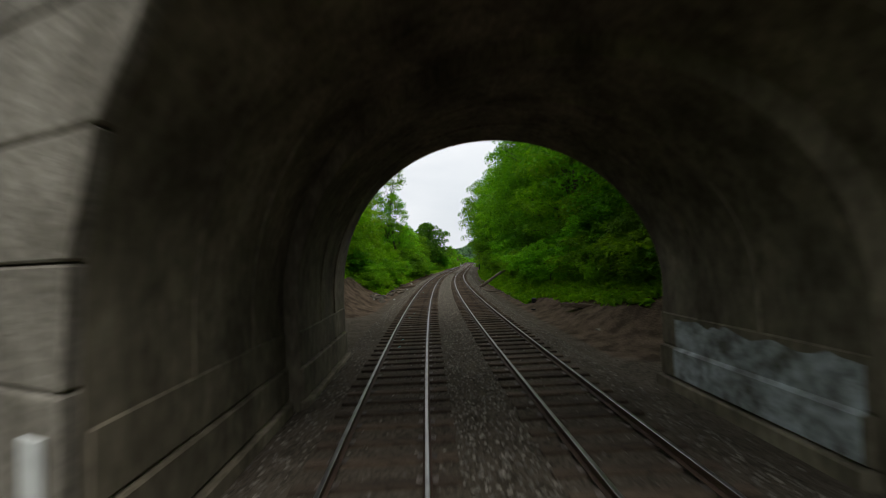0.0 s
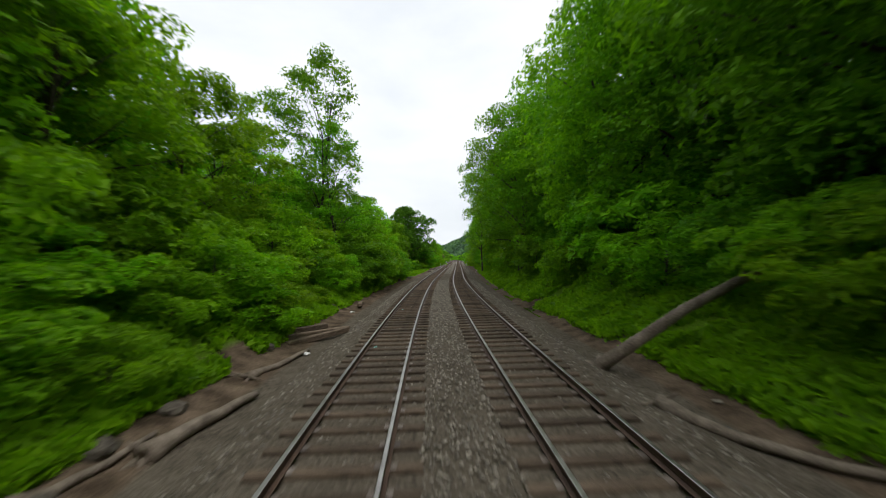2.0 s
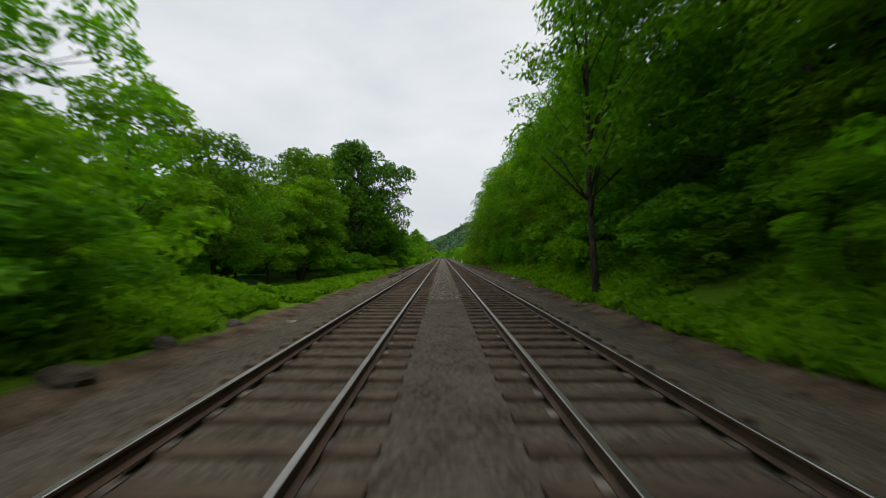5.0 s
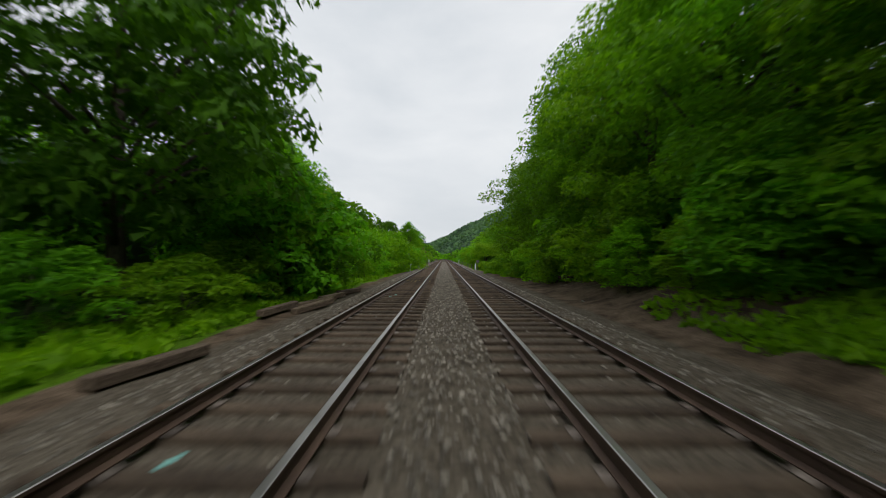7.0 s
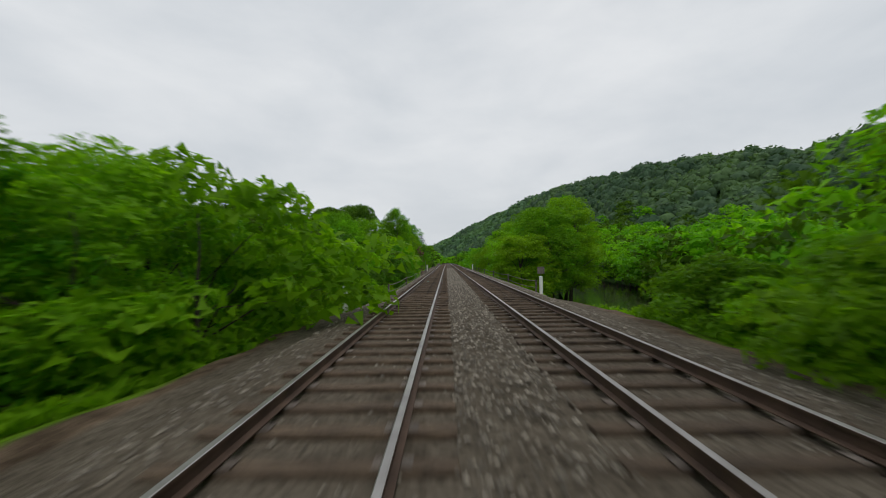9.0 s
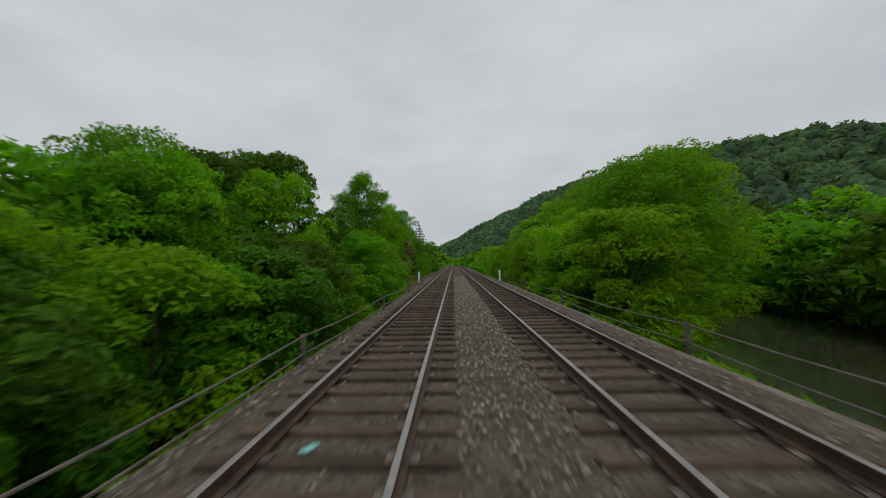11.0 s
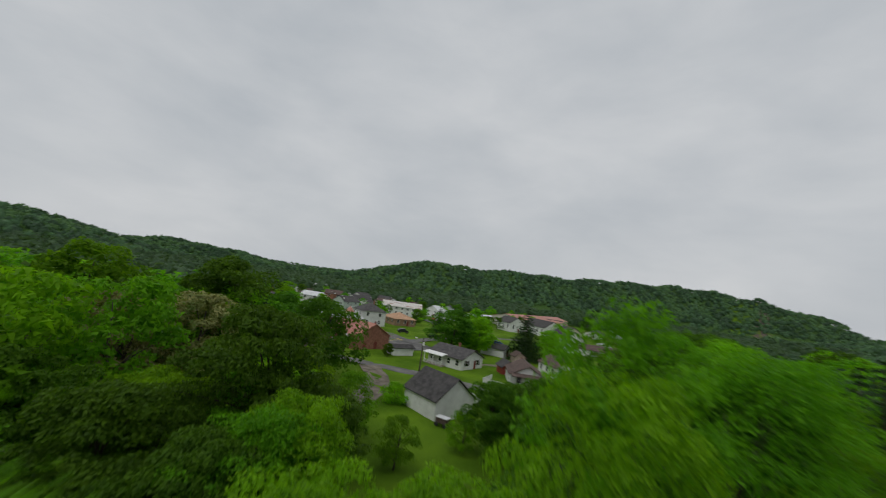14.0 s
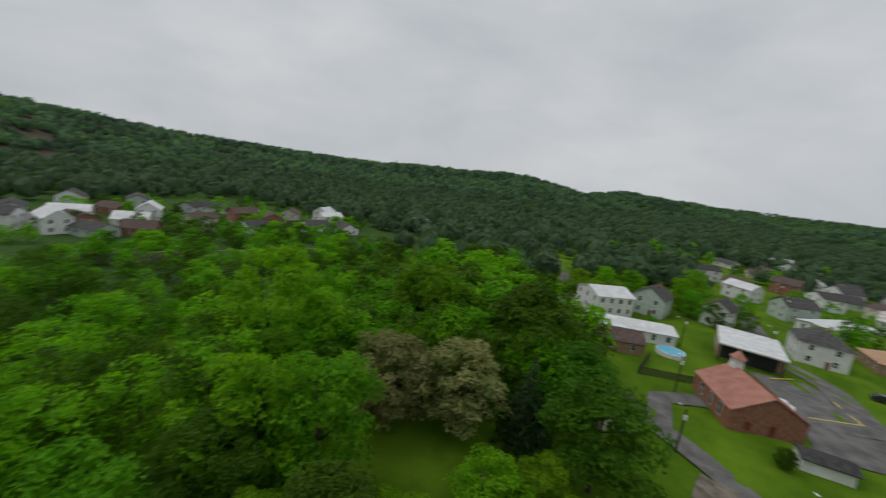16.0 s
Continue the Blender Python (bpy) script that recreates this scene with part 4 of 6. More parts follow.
# ---- ground plants ----


def weeds():
    """Low leafy growth on the banks and grass edges."""
    rng = np.random.default_rng(9)
    k = 250000
    side = np.where(rng.random(k) < 0.5, -1, 1)
    y = np.where(rng.random(k) < 0.72, rng.uniform(17, 125, k), rng.uniform(125, 275, k))
    a = 6.5 + rng.random(k) ** 1.3 * 5.0
    a = np.where((side > 0) & (y < 120), a - 0.4, a)
    px = centre(y) + side * a
    patch = ripple(px, y, 0.55, 4) + 0.6 * ripple(px, y, 1.7, 2)
    keep = (patch > np.where(side > 0, -1.1, -0.75)) & ~((side < 0) & (y < 39) & (a < 9.6)) & ~((side > 0) & (y < 30) & (a < 6.9 + 0.09 * (30 - y)))
    keep &= ~((y > 150) & (y < 178) & (side > 0) & (a < 8.5))
    px, y = px[keep], y[keep]
    k = len(px)
    z = land(px, y) + rng.uniform(0.02, 0.32, k)
    s = rng.uniform(0.14, 0.34, k)
    d = rng.normal(size=(k, 3))
    d[:, 2] = np.abs(d[:, 2]) * 0.5 + 0.25
    d /= np.linalg.norm(d, axis=1)[:, None]
    n = np.cross(d, rng.normal(size=(k, 3)))
    n /= np.linalg.norm(n, axis=1)[:, None]
    c = np.stack([px, y, z], 1)
    L, W = s[:, None], (s * 0.38)[:, None]
    v = np.stack([c - d * L * 0.5 + n * W, c + d * L * 0.7, c - d * L * 0.5 - n * W], 1)
    obj("weeds", tris("weeds", v, M_LEAF2), None, "low green weeds and grass on the banks", "weeds", kind="stuff")


weeds()


def crown_forms():
    """Lumpy crown shapes for far trees."""
    out = []
    for seed in range(5):
        bm = bmesh.new()
        bmesh.ops.create_icosphere(bm, subdivisions=2 if seed < 2 else 1, radius=1)
        for v in bm.verts:
            q = v.co.copy()
            v.co = q * (0.86 + 0.42 * noise.noise(q * 1.9 + Vector((seed * 7.3, 1, 2)))) * (1 + 0.16 * noise.noise(q * 4.5 + Vector((seed, 5, 9))))
        bmesh.ops.delete(bm, geom=[v for v in bm.verts if v.co.z < -0.55], context='VERTS')
        bm.verts.ensure_lookup_table()
        bm.verts.index_update()
        out.append((np.array([v.co[:] for v in bm.verts]), np.array([[v.index for v in f.verts] for f in bm.faces])))
        bm.free()
    return out


FORMS = crown_forms()


def woodland(name, label, pts, rng, size, mat, tall=1.0, per=24, spray=0.16, fine=False):
    """Distant tree crowns: lumpy domes set about with loose sprays."""
    k = len(pts)
    szt = size * rng.uniform(0.65, 1.35, k)
    vs, fs, o = [], [], 0
    forms = FORMS[:2] if fine else FORMS[2:]
    pick = rng.integers(0, len(forms), k)
    for j, (fv, ff) in enumerate(forms):
        who = np.nonzero(pick == j)[0]
        a = rng.random(len(who)) * math.tau
        c, sn = np.cos(a)[:, None], np.sin(a)[:, None]
        w = szt[who][:, None] * 0.56
        v = np.stack([(fv[:, 0] * c - fv[:, 1] * sn) * w + pts[who, 0:1], (fv[:, 0] * sn + fv[:, 1] * c) * w + pts[who, 1:2], fv[:, 2] * w * 1.1 * tall + pts[who, 2:3] + szt[who][:, None] * 0.42 * tall], -1)
        vs.append(v.reshape(-1, 3))
        fs.append((ff[None] + o + np.arange(len(who))[:, None, None] * len(fv)).reshape(-1, 3))
        o += v.shape[0] * v.shape[1]
    c = np.repeat(pts, per, 0)
    sz = np.repeat(szt, per)
    d = rng.normal(size=(k * per, 3))
    d /= np.linalg.norm(d, axis=1)[:, None]
    d[:, 2] = np.abs(d[:, 2]) * 1.2 - 0.2
    p = c + d * sz[:, None] * np.array([0.56, 0.56, 0.60 * tall]) * (0.78 + 0.3 * rng.random(k * per))[:, None]
    p[:, 2] += sz * 0.42 * tall
    n = d + rng.normal(size=(k * per, 3)) * 0.4
    n /= np.linalg.norm(n, axis=1)[:, None]
    t = np.cross(n, rng.normal(size=(k * per, 3)))
    t /= np.linalg.norm(t, axis=1)[:, None]
    b = np.cross(n, t)
    s = (sz * spray * rng.uniform(0.6, 1.4, k * per))[:, None]
    v = np.stack([p - t * s * 0.8 + b * s * 0.8, p + t * s, p - t * s * 0.8 - b * s * 0.8], 1)
    vs.append(v.reshape(-1, 3))
    fs.append(np.arange(o, o + 3 * k * per).reshape(-1, 3))
    vs, fs = np.concatenate(vs), np.concatenate(fs)
    me = bpy.data.meshes.new(name)
    me.vertices.add(len(vs))
    me.vertices.foreach_set("co", np.ascontiguousarray(vs, dtype=np.float32).ravel())
    me.loops.add(3 * len(fs))
    me.loops.foreach_set("vertex_index", np.ascontiguousarray(fs, dtype=np.int32).ravel())
    me.polygons.add(len(fs))
    me.polygons.foreach_set("loop_start", np.arange(0, 3 * len(fs), 3, dtype=np.int32))
    me.polygons.foreach_set("use_smooth", [True] * len(fs))
    me.materials.append(mat)
    me.update(calc_edges=True)
    return obj(name, me, None, label, "woodland", kind="stuff")


def far_woods():
    rng = np.random.default_rng(21)
    pts = []
    for line in RIDGES[:5]:
        for (x0, y0, h0, w0), (x1, y1, h1, w1) in zip(line, line[1:]):
            ln = math.hypot(x1 - x0, y1 - y0)
            k = int(ln * w0 / (34 if line is not RIDGES[2] else 110))
            t = rng.random(k)
            ox, oy = -(y1 - y0) / ln, (x1 - x0) / ln
            o = rng.uniform(-1.25, 1.25, k) * w0
            if line is RIDGES[4]:
                o = np.abs(o) * (1 if ox < 0 else -1) + rng.uniform(-20, 0, k)
            pts.append(np.stack([x0 + (x1 - x0) * t + ox * o, y0 + (y1 - y0) * t + oy * o], 1))
    p = np.concatenate(pts)
    u = p[:, 0] - centre(p[:, 1])
    z = land(p[:, 0], p[:, 1])
    fill = np.stack([rng.uniform(16, 190, 5200), rng.uniform(325, 1000, 5200)], 1)
    fl = rng.uniform(420, 1000, 1300)
    fill_l = np.stack([centre(fl) + rng.uniform(-60, -12, 1300), fl], 1)
    fill_e = np.stack([rng.uniform(-120, 120, 1500), rng.uniform(915, 1350, 1500)], 1)
    p = np.concatenate([p, fill, fill_l, fill_e])
    u = p[:, 0] - centre(p[:, 1])
    z = land(p[:, 0], p[:, 1])
    keep = (np.abs(u) > 62) & (z > -3.5) | (u > 16) & (p[:, 1] > 325) & (np.abs(u - river_mid(p[:, 1])) > 9) | (u < -11) & (u > -62) & (p[:, 1] > 420) | (p[:, 1] > 912) & (np.abs(u) < 130)
    keep &= ~((p[:, 0] > -260) & (p[:, 0] < -62) & (z < 0))
    p, z = p[keep], z[keep]
    ex, ey = rng.uniform(-1300, -230, 12000), rng.uniform(-500, 1400, 12000)
    ez = land(ex, ey)
    ok = (ez > 0.5) & (np.hypot(ex + 110, ey - 380) > 190)
    p = np.concatenate([p, np.stack([ex[ok], ey[ok]], 1)])
    z = np.concatenate([z, ez[ok]])
    tone = ripple(p[:, 0], p[:, 1], 0.035, 7) + rng.normal(size=len(p)) * 0.9
    # three tones of hill forest, all with the haze tint in their colour
    for part_of, mat, lab in ((tone < -0.35, M_FARD, "dark green broadleaf forest on the hillsides, tinted with haze"), ((tone >= -0.35) & (tone < 0.75), M_FAR, "mid green broadleaf forest on the hillsides, tinted with haze"), (tone >= 0.75, M_FARB, "lighter green broadleaf crowns on the hillsides, tinted with haze")):
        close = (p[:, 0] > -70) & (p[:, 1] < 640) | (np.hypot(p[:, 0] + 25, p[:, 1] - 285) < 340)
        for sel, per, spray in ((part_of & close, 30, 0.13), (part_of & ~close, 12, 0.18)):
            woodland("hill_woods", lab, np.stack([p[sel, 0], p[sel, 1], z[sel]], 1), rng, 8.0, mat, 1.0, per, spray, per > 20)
    # belts of trees over the valley floor beyond the houses
    extra = random.Random(5)
    k = 15000
    x = rng.uniform(-1000, -60, k)
    y = rng.uniform(-250, 1150, k)
    z = land(x, y)
    d = np.hypot(x + 25, y - 285)
    near_town = ((x > -275) & (y > 262) & (y < 620)) | ((x < -60) & (x > -215) & (y > 50) & (y < 215))
    patch = ripple(x, y, 0.022, 5)
    keep = (z < 0) & (d > 150) & ~near_town & (patch > -0.9)
    keep |= near_town & (patch > 0.1) & (z < 2) & (y > 560) & (x > -165)
    keep |= (x < -168) & (x > -345) & (y > 205) & (y < np.where(x < -212, 332, 285)) & (np.abs(y - 281 - 0.3 * (x + 176)) > 7)
    keep |= (x < -190) & (x > -270) & (y > 130) & (y < 205) & (patch > -0.2)
    x, y, z = x[keep], y[keep], z[keep]
    sx = np.concatenate([rng.uniform(28, 190, 1300), rng.uniform(-95, -26, 500)])
    sy = np.concatenate([rng.uniform(-70, 215, 1300), rng.uniform(-70, 165, 500)])
    ok = (ripple(sx, sy, 0.05, 3) > -0.7) & ~((sx < -60) & (sy > 50))
    x, y, z = np.concatenate([x, sx[ok]]), np.concatenate([y, sy[ok]]), np.concatenate([z, land(sx[ok], sy[ok])])
    # M_FAR brings its painted haze to the valley trees too
    woodland("valley_woods", "belts of haze-tinted trees across the valley floor", np.stack([x, y, z], 1), rng, 8.5, M_FAR)


far_woods()

# ---- road bridge over the tracks: two concrete arch rings ----


CX = 0.54


def arch_outline(a, b, zs, base, steps=72):
    """Half ellipse on upright jambs."""
    arc = [(CX - a * math.cos(math.pi * i / steps), zs + b * math.sin(math.pi * i / steps)) for i in range(steps + 1)]
    return [(CX - a, base)] + arc + [(CX + a, base)]


def build_bridge():
    yc = 12.0
    at = Matrix.Translation(beside(0, yc)) @ pose(0, 0, 0, 0, 0, heading(yc))
    root = obj("arch_bridge", None, None, "stained concrete skew arch bridge carrying a road over the tracks", "bridge", kind="structure", at=at)
    top, side = 16.4, 12.5
    for name, a, b, zs, y0, y1 in (("outer_arch_ring", 5.3, 5.3, 2.17, -7.65, -1.9), ("inner_arch_ring", 4.9, 4.9, 2.17, -1.9, 3.4)):
        bm = bmesh.new()
        inn = arch_outline(a, b, zs, -1.4)
        k = len(inn)
        ys = [y0 + (y1 - y0) * i / 5 for i in range(6)]
        rings = [[bm.verts.new((x + 0.03 * math.sin(0.9 * z + 1.7 * y), y, z + 0.02 * math.sin(0.8 * x + y))) for i, (x, z) in enumerate(inn)] for y in ys]
        for p, q in zip(rings, rings[1:]):
            for i in range(k - 1):
                bm.faces.new((p[i], p[i + 1], q[i + 1], q[i]))
        for ring, y in ((rings[0], ys[0]), (rings[-1], ys[-1])):
            outer = []
            for i, (x, z) in enumerate(inn):
                if i == 0 or i == k - 1:
                    q = (CX + (side if i else -side), z)
                else:
                    t = math.pi * (i - 1) / (k - 3)
                    d = (-math.cos(t), math.sin(t) * 1.3 + 1e-6)
                    m = min(side / max(1e-6, abs(d[0])), (top - zs) / d[1])
                    q = (CX + m * d[0], zs + m * d[1])
                outer.append(bm.verts.new((q[0], y, q[1])))
            for i in range(k - 1):
                bm.faces.new((ring[i], outer[i], outer[i + 1], ring[i + 1]))
        bm_obj(name, bm, M_ARCH, root)
    # raised seams of the formwork round the inner ring
    for y, r in ((-5.7, 5.3), (-3.7, 5.3), (0.1, 4.9), (1.8, 4.9)):
        bm = bmesh.new()
        o, i_ = arch_outline(r + 0.03, r + 0.03, 2.17, -1.0), arch_outline(r - 0.05, r - 0.05, 2.17, -1.0)
        for p0, p1, q0, q1 in zip(o, o[1:], i_, i_[1:]):
            v = [bm.verts.new((c[0], yy, c[1])) for yy in (y, y + 0.07) for c in (p0, p1, q1, q0)]
            for f in ((0, 1, 2, 3), (4, 5, 6, 7), (2, 3, 7, 6)):
                bm.faces.new([v[j] for j in f])
        bm_obj("formwork_seam", bm, M_ARCH, root)
    bm = bmesh.new()
    box(bm, CX - 16, CX + 18, -8.3, 4.1, 16.4, 17.0)
    bm_obj("road_deck", bm, M_CONC, root, bevel=0.05)
    for y0 in (-8.3, 3.7):
        bm = bmesh.new()
        box(bm, CX - 16, CX + 18, y0, y0 + 0.4, 17.0, 18.0)
        bm_obj("parapet", bm, M_CONC, root, bevel=0.04)
    # plinth courses along both walls, with recessed joints between
    for r, y0, y1 in ((5.3, -7.6, -1.95), (4.9, -1.85, 3.35)):
        for s in (-1, 1):
            z = -0.95
            for hgt, proud in ((0.72, 0.24), (0.78, 0.12), (0.85, 0.05)):
                x0 = CX + s * (r - proud)
                x1 = CX + s * (r + 0.25)
                bm = bmesh.new()
                box(bm, min(x0, x1), max(x0, x1), y0, y1, z, z + hgt)
                bm_obj("plinth_course", bm, M_ARCH, root, bevel=0.03)
                z += hgt + 0.04
    # facing blocks round the near opening, cut to the curve
    rng = random.Random(4)
    half = lambda z: 5.3 * math.sqrt(max(0.01, 1 - min(1, max(0, z - 2.17) / 5.3) ** 2))
    z, hgt = -0.7, 1.32
    while z < 10.5:
        for s in (-1, 1):
            wid = rng.uniform(2.0, 2.8)
            z1 = z + hgt - 0.03
            for j in range(2):
                bm = bmesh.new()
                i0, i1 = (half(z) + 0.02, half(z1) + 0.02) if j == 0 else (8.0 + wid + 0.03, 8.0 + wid + 0.03)
                o = 8.0 + wid if j == 0 else 8.0 + 2 * wid
                prism(bm, [(CX + s * i0, z), (CX + s * o, z), (CX + s * o, z1), (CX + s * i1, z1)], -7.89 - rng.uniform(0, .03), -7.63)
                bm_obj("facing_block", bm, M_CONC2, root, bevel=0.03)
        z += hgt
    bm = bmesh.new()
    box(bm, CX - 5.86, CX - 5.50, -7.99, -7.93, -0.6, 1.5)
    bm_obj("clearance_marker", bm, M_POST, root, "white clearance marker board on the pier", bevel=0.01)
    # faded spray paint on the right wall
    pr = random.Random(8)
    bm = bmesh.new()
    n = 26
    x = CX + 4.9 - 0.02
    cols = []
    for i in range(n + 1):
        y = -1.8 + 4.5 * i / n
        hi = 1.36 + 0.05 * math.sin(i * 0.9) + pr.uniform(-.05, .05)
        cols.append([bm.verts.new((x - d, y, z)) for z, d in ((-0.18 + pr.uniform(-.1, .1), 0.245), (-0.235 + 0.02, 0.246), (-0.15, 0.130), (0.55, 0.128), (0.63, 0.060), (hi, 0.058))][2:])
    for p, q in zip(cols, cols[1:]):
        for k in range(3):
            bm.faces.new((p[k], q[k], q[k + 1], p[k + 1]))
    bm_obj("painted_patch", bm, M_PAINT, root, "faded pale blue spray paint on the wall")
    for s in (-1, 1):
        bm = bmesh.new()
        x0, x1 = CX + s * 12.4, CX + s * 34
        box(bm, min(x0, x1), max(x0, x1), -7.7, 3.4, -7, 16.2)
        bm_obj("approach_wall", bm, M_CONC, root)
    for o in root.children:
        for v in o.data.vertices:
            v.co.y -= 0.441 * (v.co.x + 4.8)


build_bridge()

# ---- lineside things ----


def marker_post(x, y, tall=1.25):
    z = h(x, y)
    root = obj("marker_post", None, None, "short white painted wooden marker post beside the track", "post", "white marker posts", at=pose(x, y, z))
    bm = bmesh.new()
    box(bm, -0.10, 0.10, -0.07, 0.07, -0.3, tall - 0.1)
    bm_obj("post", bm, M_POST, root, bevel=0.015)
    bm = bmesh.new()
    box(bm, -0.115, 0.115, -0.085, 0.085, tall - 0.1, tall)
    bm_obj("cap", bm, M_POST, root, bevel=0.03)


for px, py in ((-5.1, 196.0), (5.4, 205.0), (-4.75, 260.3), (4.75, 262.2)):
    marker_post(px, py)


def sign_post(x, y):
    z = h(x, y)
    root = obj("track_sign", None, None, "small square grey sign on a thin steel post", "sign", at=pose(x, y, z))
    bm = bmesh.new()
    tube(bm, [(0, 0, -0.3), (0, 0, 2.2)], [0.03, 0.03], 6)
    bm_obj("pole", bm, M_STEEL, root)
    bm = bmesh.new()
    box(bm, -0.25, 0.25, -0.05, -0.03, 1.7, 2.2)
    bm_obj("plate", bm, M_STEEL, root, "grey square sign plate", bevel=0.008)


sign_post(6.0, 207.5)
for q in ((-5.3, 264.6), (5.6, 266.0)):
    z = h(*q)
    bm = bmesh.new()
    tube(bm, [(q[0], q[1], z - 0.2), (q[0], q[1], z + 2.1)], [0.05, 0.04], 6)
    bm_obj("steel_stake", bm, M_STEEL, None, "thin rusty steel stake standing behind a marker post", "stake")


def cable_rail(u, y0, y1, zt):
    root = obj("cable_handrail", None, None, "bridge handrail of two slack steel cables on rusty posts", "handrail", "bridge handrails")
    n = int((y1 - y0) / 9)
    ys = [y0 + (y1 - y0) * i / n for i in range(n + 1)]
    for y in ys:
        zb = h(u, y)
        bm = bmesh.new()
        box(bm, u - 0.045, u + 0.045, y - 0.045, y + 0.045, min(zb, -0.6) - 0.4, zt + 0.06)
        bm_obj("post", bm, M_STEEL, root)
    for dz in (0.0, -0.41):
        bm = bmesh.new()
        pts, rad = [], []
        for a, b in zip(ys, ys[1:]):
            for i in range(4):
                t = i / 4
                pts.append((u, a + (b - a) * t, zt + dz - 0.10 * 4 * t * (1 - t)))
                rad.append(0.022)
        pts.append((u, ys[-1], zt + dz))
        rad.append(0.022)
        tube(bm, pts, rad, 6)
        bm_obj("cable", bm, M_STEEL, root)


cable_rail(-4.28, 203, 256, 0.08)
cable_rail(4.62, 203, 256, 0.22)


def kerb_run(u0, u1, y0, y1, z0, z1, label):
    bm = bmesh.new()
    y = y0
    while y < y1:
        e = min(y + 3.0, y1)
        box(bm, u0, u1, y, e - 0.03, z0, z1)
        y = e
    bm_obj("bridge_kerb", bm, M_CONC, None, label, "kerb", kind="structure", bevel=0.02)


kerb_run(-3.62, -3.44, 200, 257, -1.6, -0.40, "worn concrete kerb along the bridge edge beside the sleepers")
kerb_run(4.32, 4.55, 200, 257, -1.6, -0.42, "worn concrete kerb along the gravel shoulder of the bridge")

# fallen trunk leaning on the bank
bm = bmesh.new()
b0 = beside(4.25, 48.6, -0.40)
b1 = beside(6.6, 48.2, 1.25)
b2 = beside(9.6, 47.6, 2.95)
tube(bm, [b0, (b0 + b1) / 2 + Vector((0.1, 0, 0.05)), b1, b2], [0.21, 0.18, 0.16, 0.11], 10)
b3 = beside(4.0, 49.6, -0.45)
tube(bm, [b0, b3], [0.18, 0.05], 6)
tube(bm, [b0, beside(4.9, 50.0, -0.4)], [0.14, 0.04], 6)
bm_obj("fallen_trunk", bm, M_LOG, None, "bare fallen tree trunk leaning against the bank", "log", smooth=True)


def drift_log(u0, y0, u1, y1, r, label, seed):
    """A bare log lying on the verge, thick at the root end."""
    g = random.Random(seed)
    a, b = beside(u0, y0), beside(u1, y1)
    pts, rad = [], []
    for i in range(6):
        t = i / 5
        p = a.lerp(b, t)
        pts.append((p.x + g.uniform(-.06, .06), p.y, h(p.x, p.y) + r * 0.55 + g.uniform(0, .04)))
        rad.append(r * (1.35 if i == 0 else 1.0) * (1 - 0.5 * t))
    bm = bmesh.new()
    tube(bm, pts, rad, 9)
    for i in range(4):
        q = g.uniform(0, math.tau)
        tube(bm, [pts[0], (pts[0][0] + 0.5 * math.cos(q), pts[0][1] - 0.25, pts[0][2] + 0.35 * math.sin(q))], [r * 0.5, r * 0.12], 5)
    bm_obj("drift_log", bm, M_LOG, None, label, "log", "logs on the verge", smooth=True)


for i, (u0, y0, u1, y1, r) in enumerate(((-5.55, 44.4, -5.05, 47.6, .17), (-6.3, 43.0, -5.9, 45.2, .10), (-5.9, 49.0, -5.2, 52.4, .12), (4.3, 45.6, 5.9, 42.6, .14), (5.2, 41.5, 6.6, 39.2, .10), (-6.9, 37.5, -6.2, 40.6, .12), (9.2, 158.5, 6.9, 160.2, .05), (9.8, 157.2, 7.4, 157.9, .05))):
    drift_log(u0, y0, u1, y1, r, "bare grey log with broken roots lying on the verge", i)


def timber(x, y, turn, length=2.6, tilt=0.0, z=None):
    bm = bmesh.new()
    box(bm, -0.14, 0.14, -length / 2, length / 2, -0.02, 0.2)
    z = h(x, y) + 0.08 if z is None else z
    ob = bm_obj("old_sleeper", bm, M_OLDTIE, None, "discarded old timber sleeper lying beside the track", "sleeper", "discarded sleepers", bevel=0.02)
    ob.matrix_basis = pose(x, y, z, tilt, 0, turn)
    return ob


for u, y, turn, ln in ((-5.6, 55.1, -32, 3.4), (-5.35, 54.3, -35, 3.0), (-6.3, 55.0, -28, 2.8), (-5.9, 66, 12, 2.6), (-6.2, 40.5, 20, 2.4), (-5.0, 133.2, -9, 2.6), (-4.75, 136.0, -6, 2.6), (-5.35, 135.4, -10, 2.4), (-5.2, 139.5, -5, 2.6), (-5.3, 144.0, -8, 2.4), (-5.2, 152.4, -14, 2.6), (-5.6, 153.6, -24, 2.6), (-5.5, 156.0, -10, 2.4), (-5.4, 159.0, -12, 2.6), (-6.0, 151.0, -6, 2.4), (-6.5, 93, 18, 2.6), (8.6, 162.5, 75, 2.4), (7.2, 21.5, 35, 2.8)):
    p = beside(u, y)
    timber(p.x, p.y, turn, ln, random.Random(int(y)).uniform(-3, 3))


def rock(x, y, size, seed):
    rng = random.Random(seed)
    bm = bmesh.new()
    bmesh.ops.create_icosphere(bm, subdivisions=2, radius=1)
    for v in bm.verts:
        q = v.co
        k = 1 + 0.35 * noise.noise(q * 1.3 + Vector((seed * 3.1, 0, 0)))
        v.co = Vector((round(q.x * k * 2.2) / 2.2 * 0.4 + q.x * k * 0.6, q.y * k * 0.75, round(q.z * k * 2) / 2 * 0.35 + q.z * k * 0.25)) * size
    ob = bm_obj("rock", bm, M_LEDGE, None, "angular dark brown rock lying on the bank", "rock", "rocks on the bank")
    ob.matrix_basis = pose(x, y, h(x, y) + size * 0.1, 0, 0, rng.uniform(0, 360))


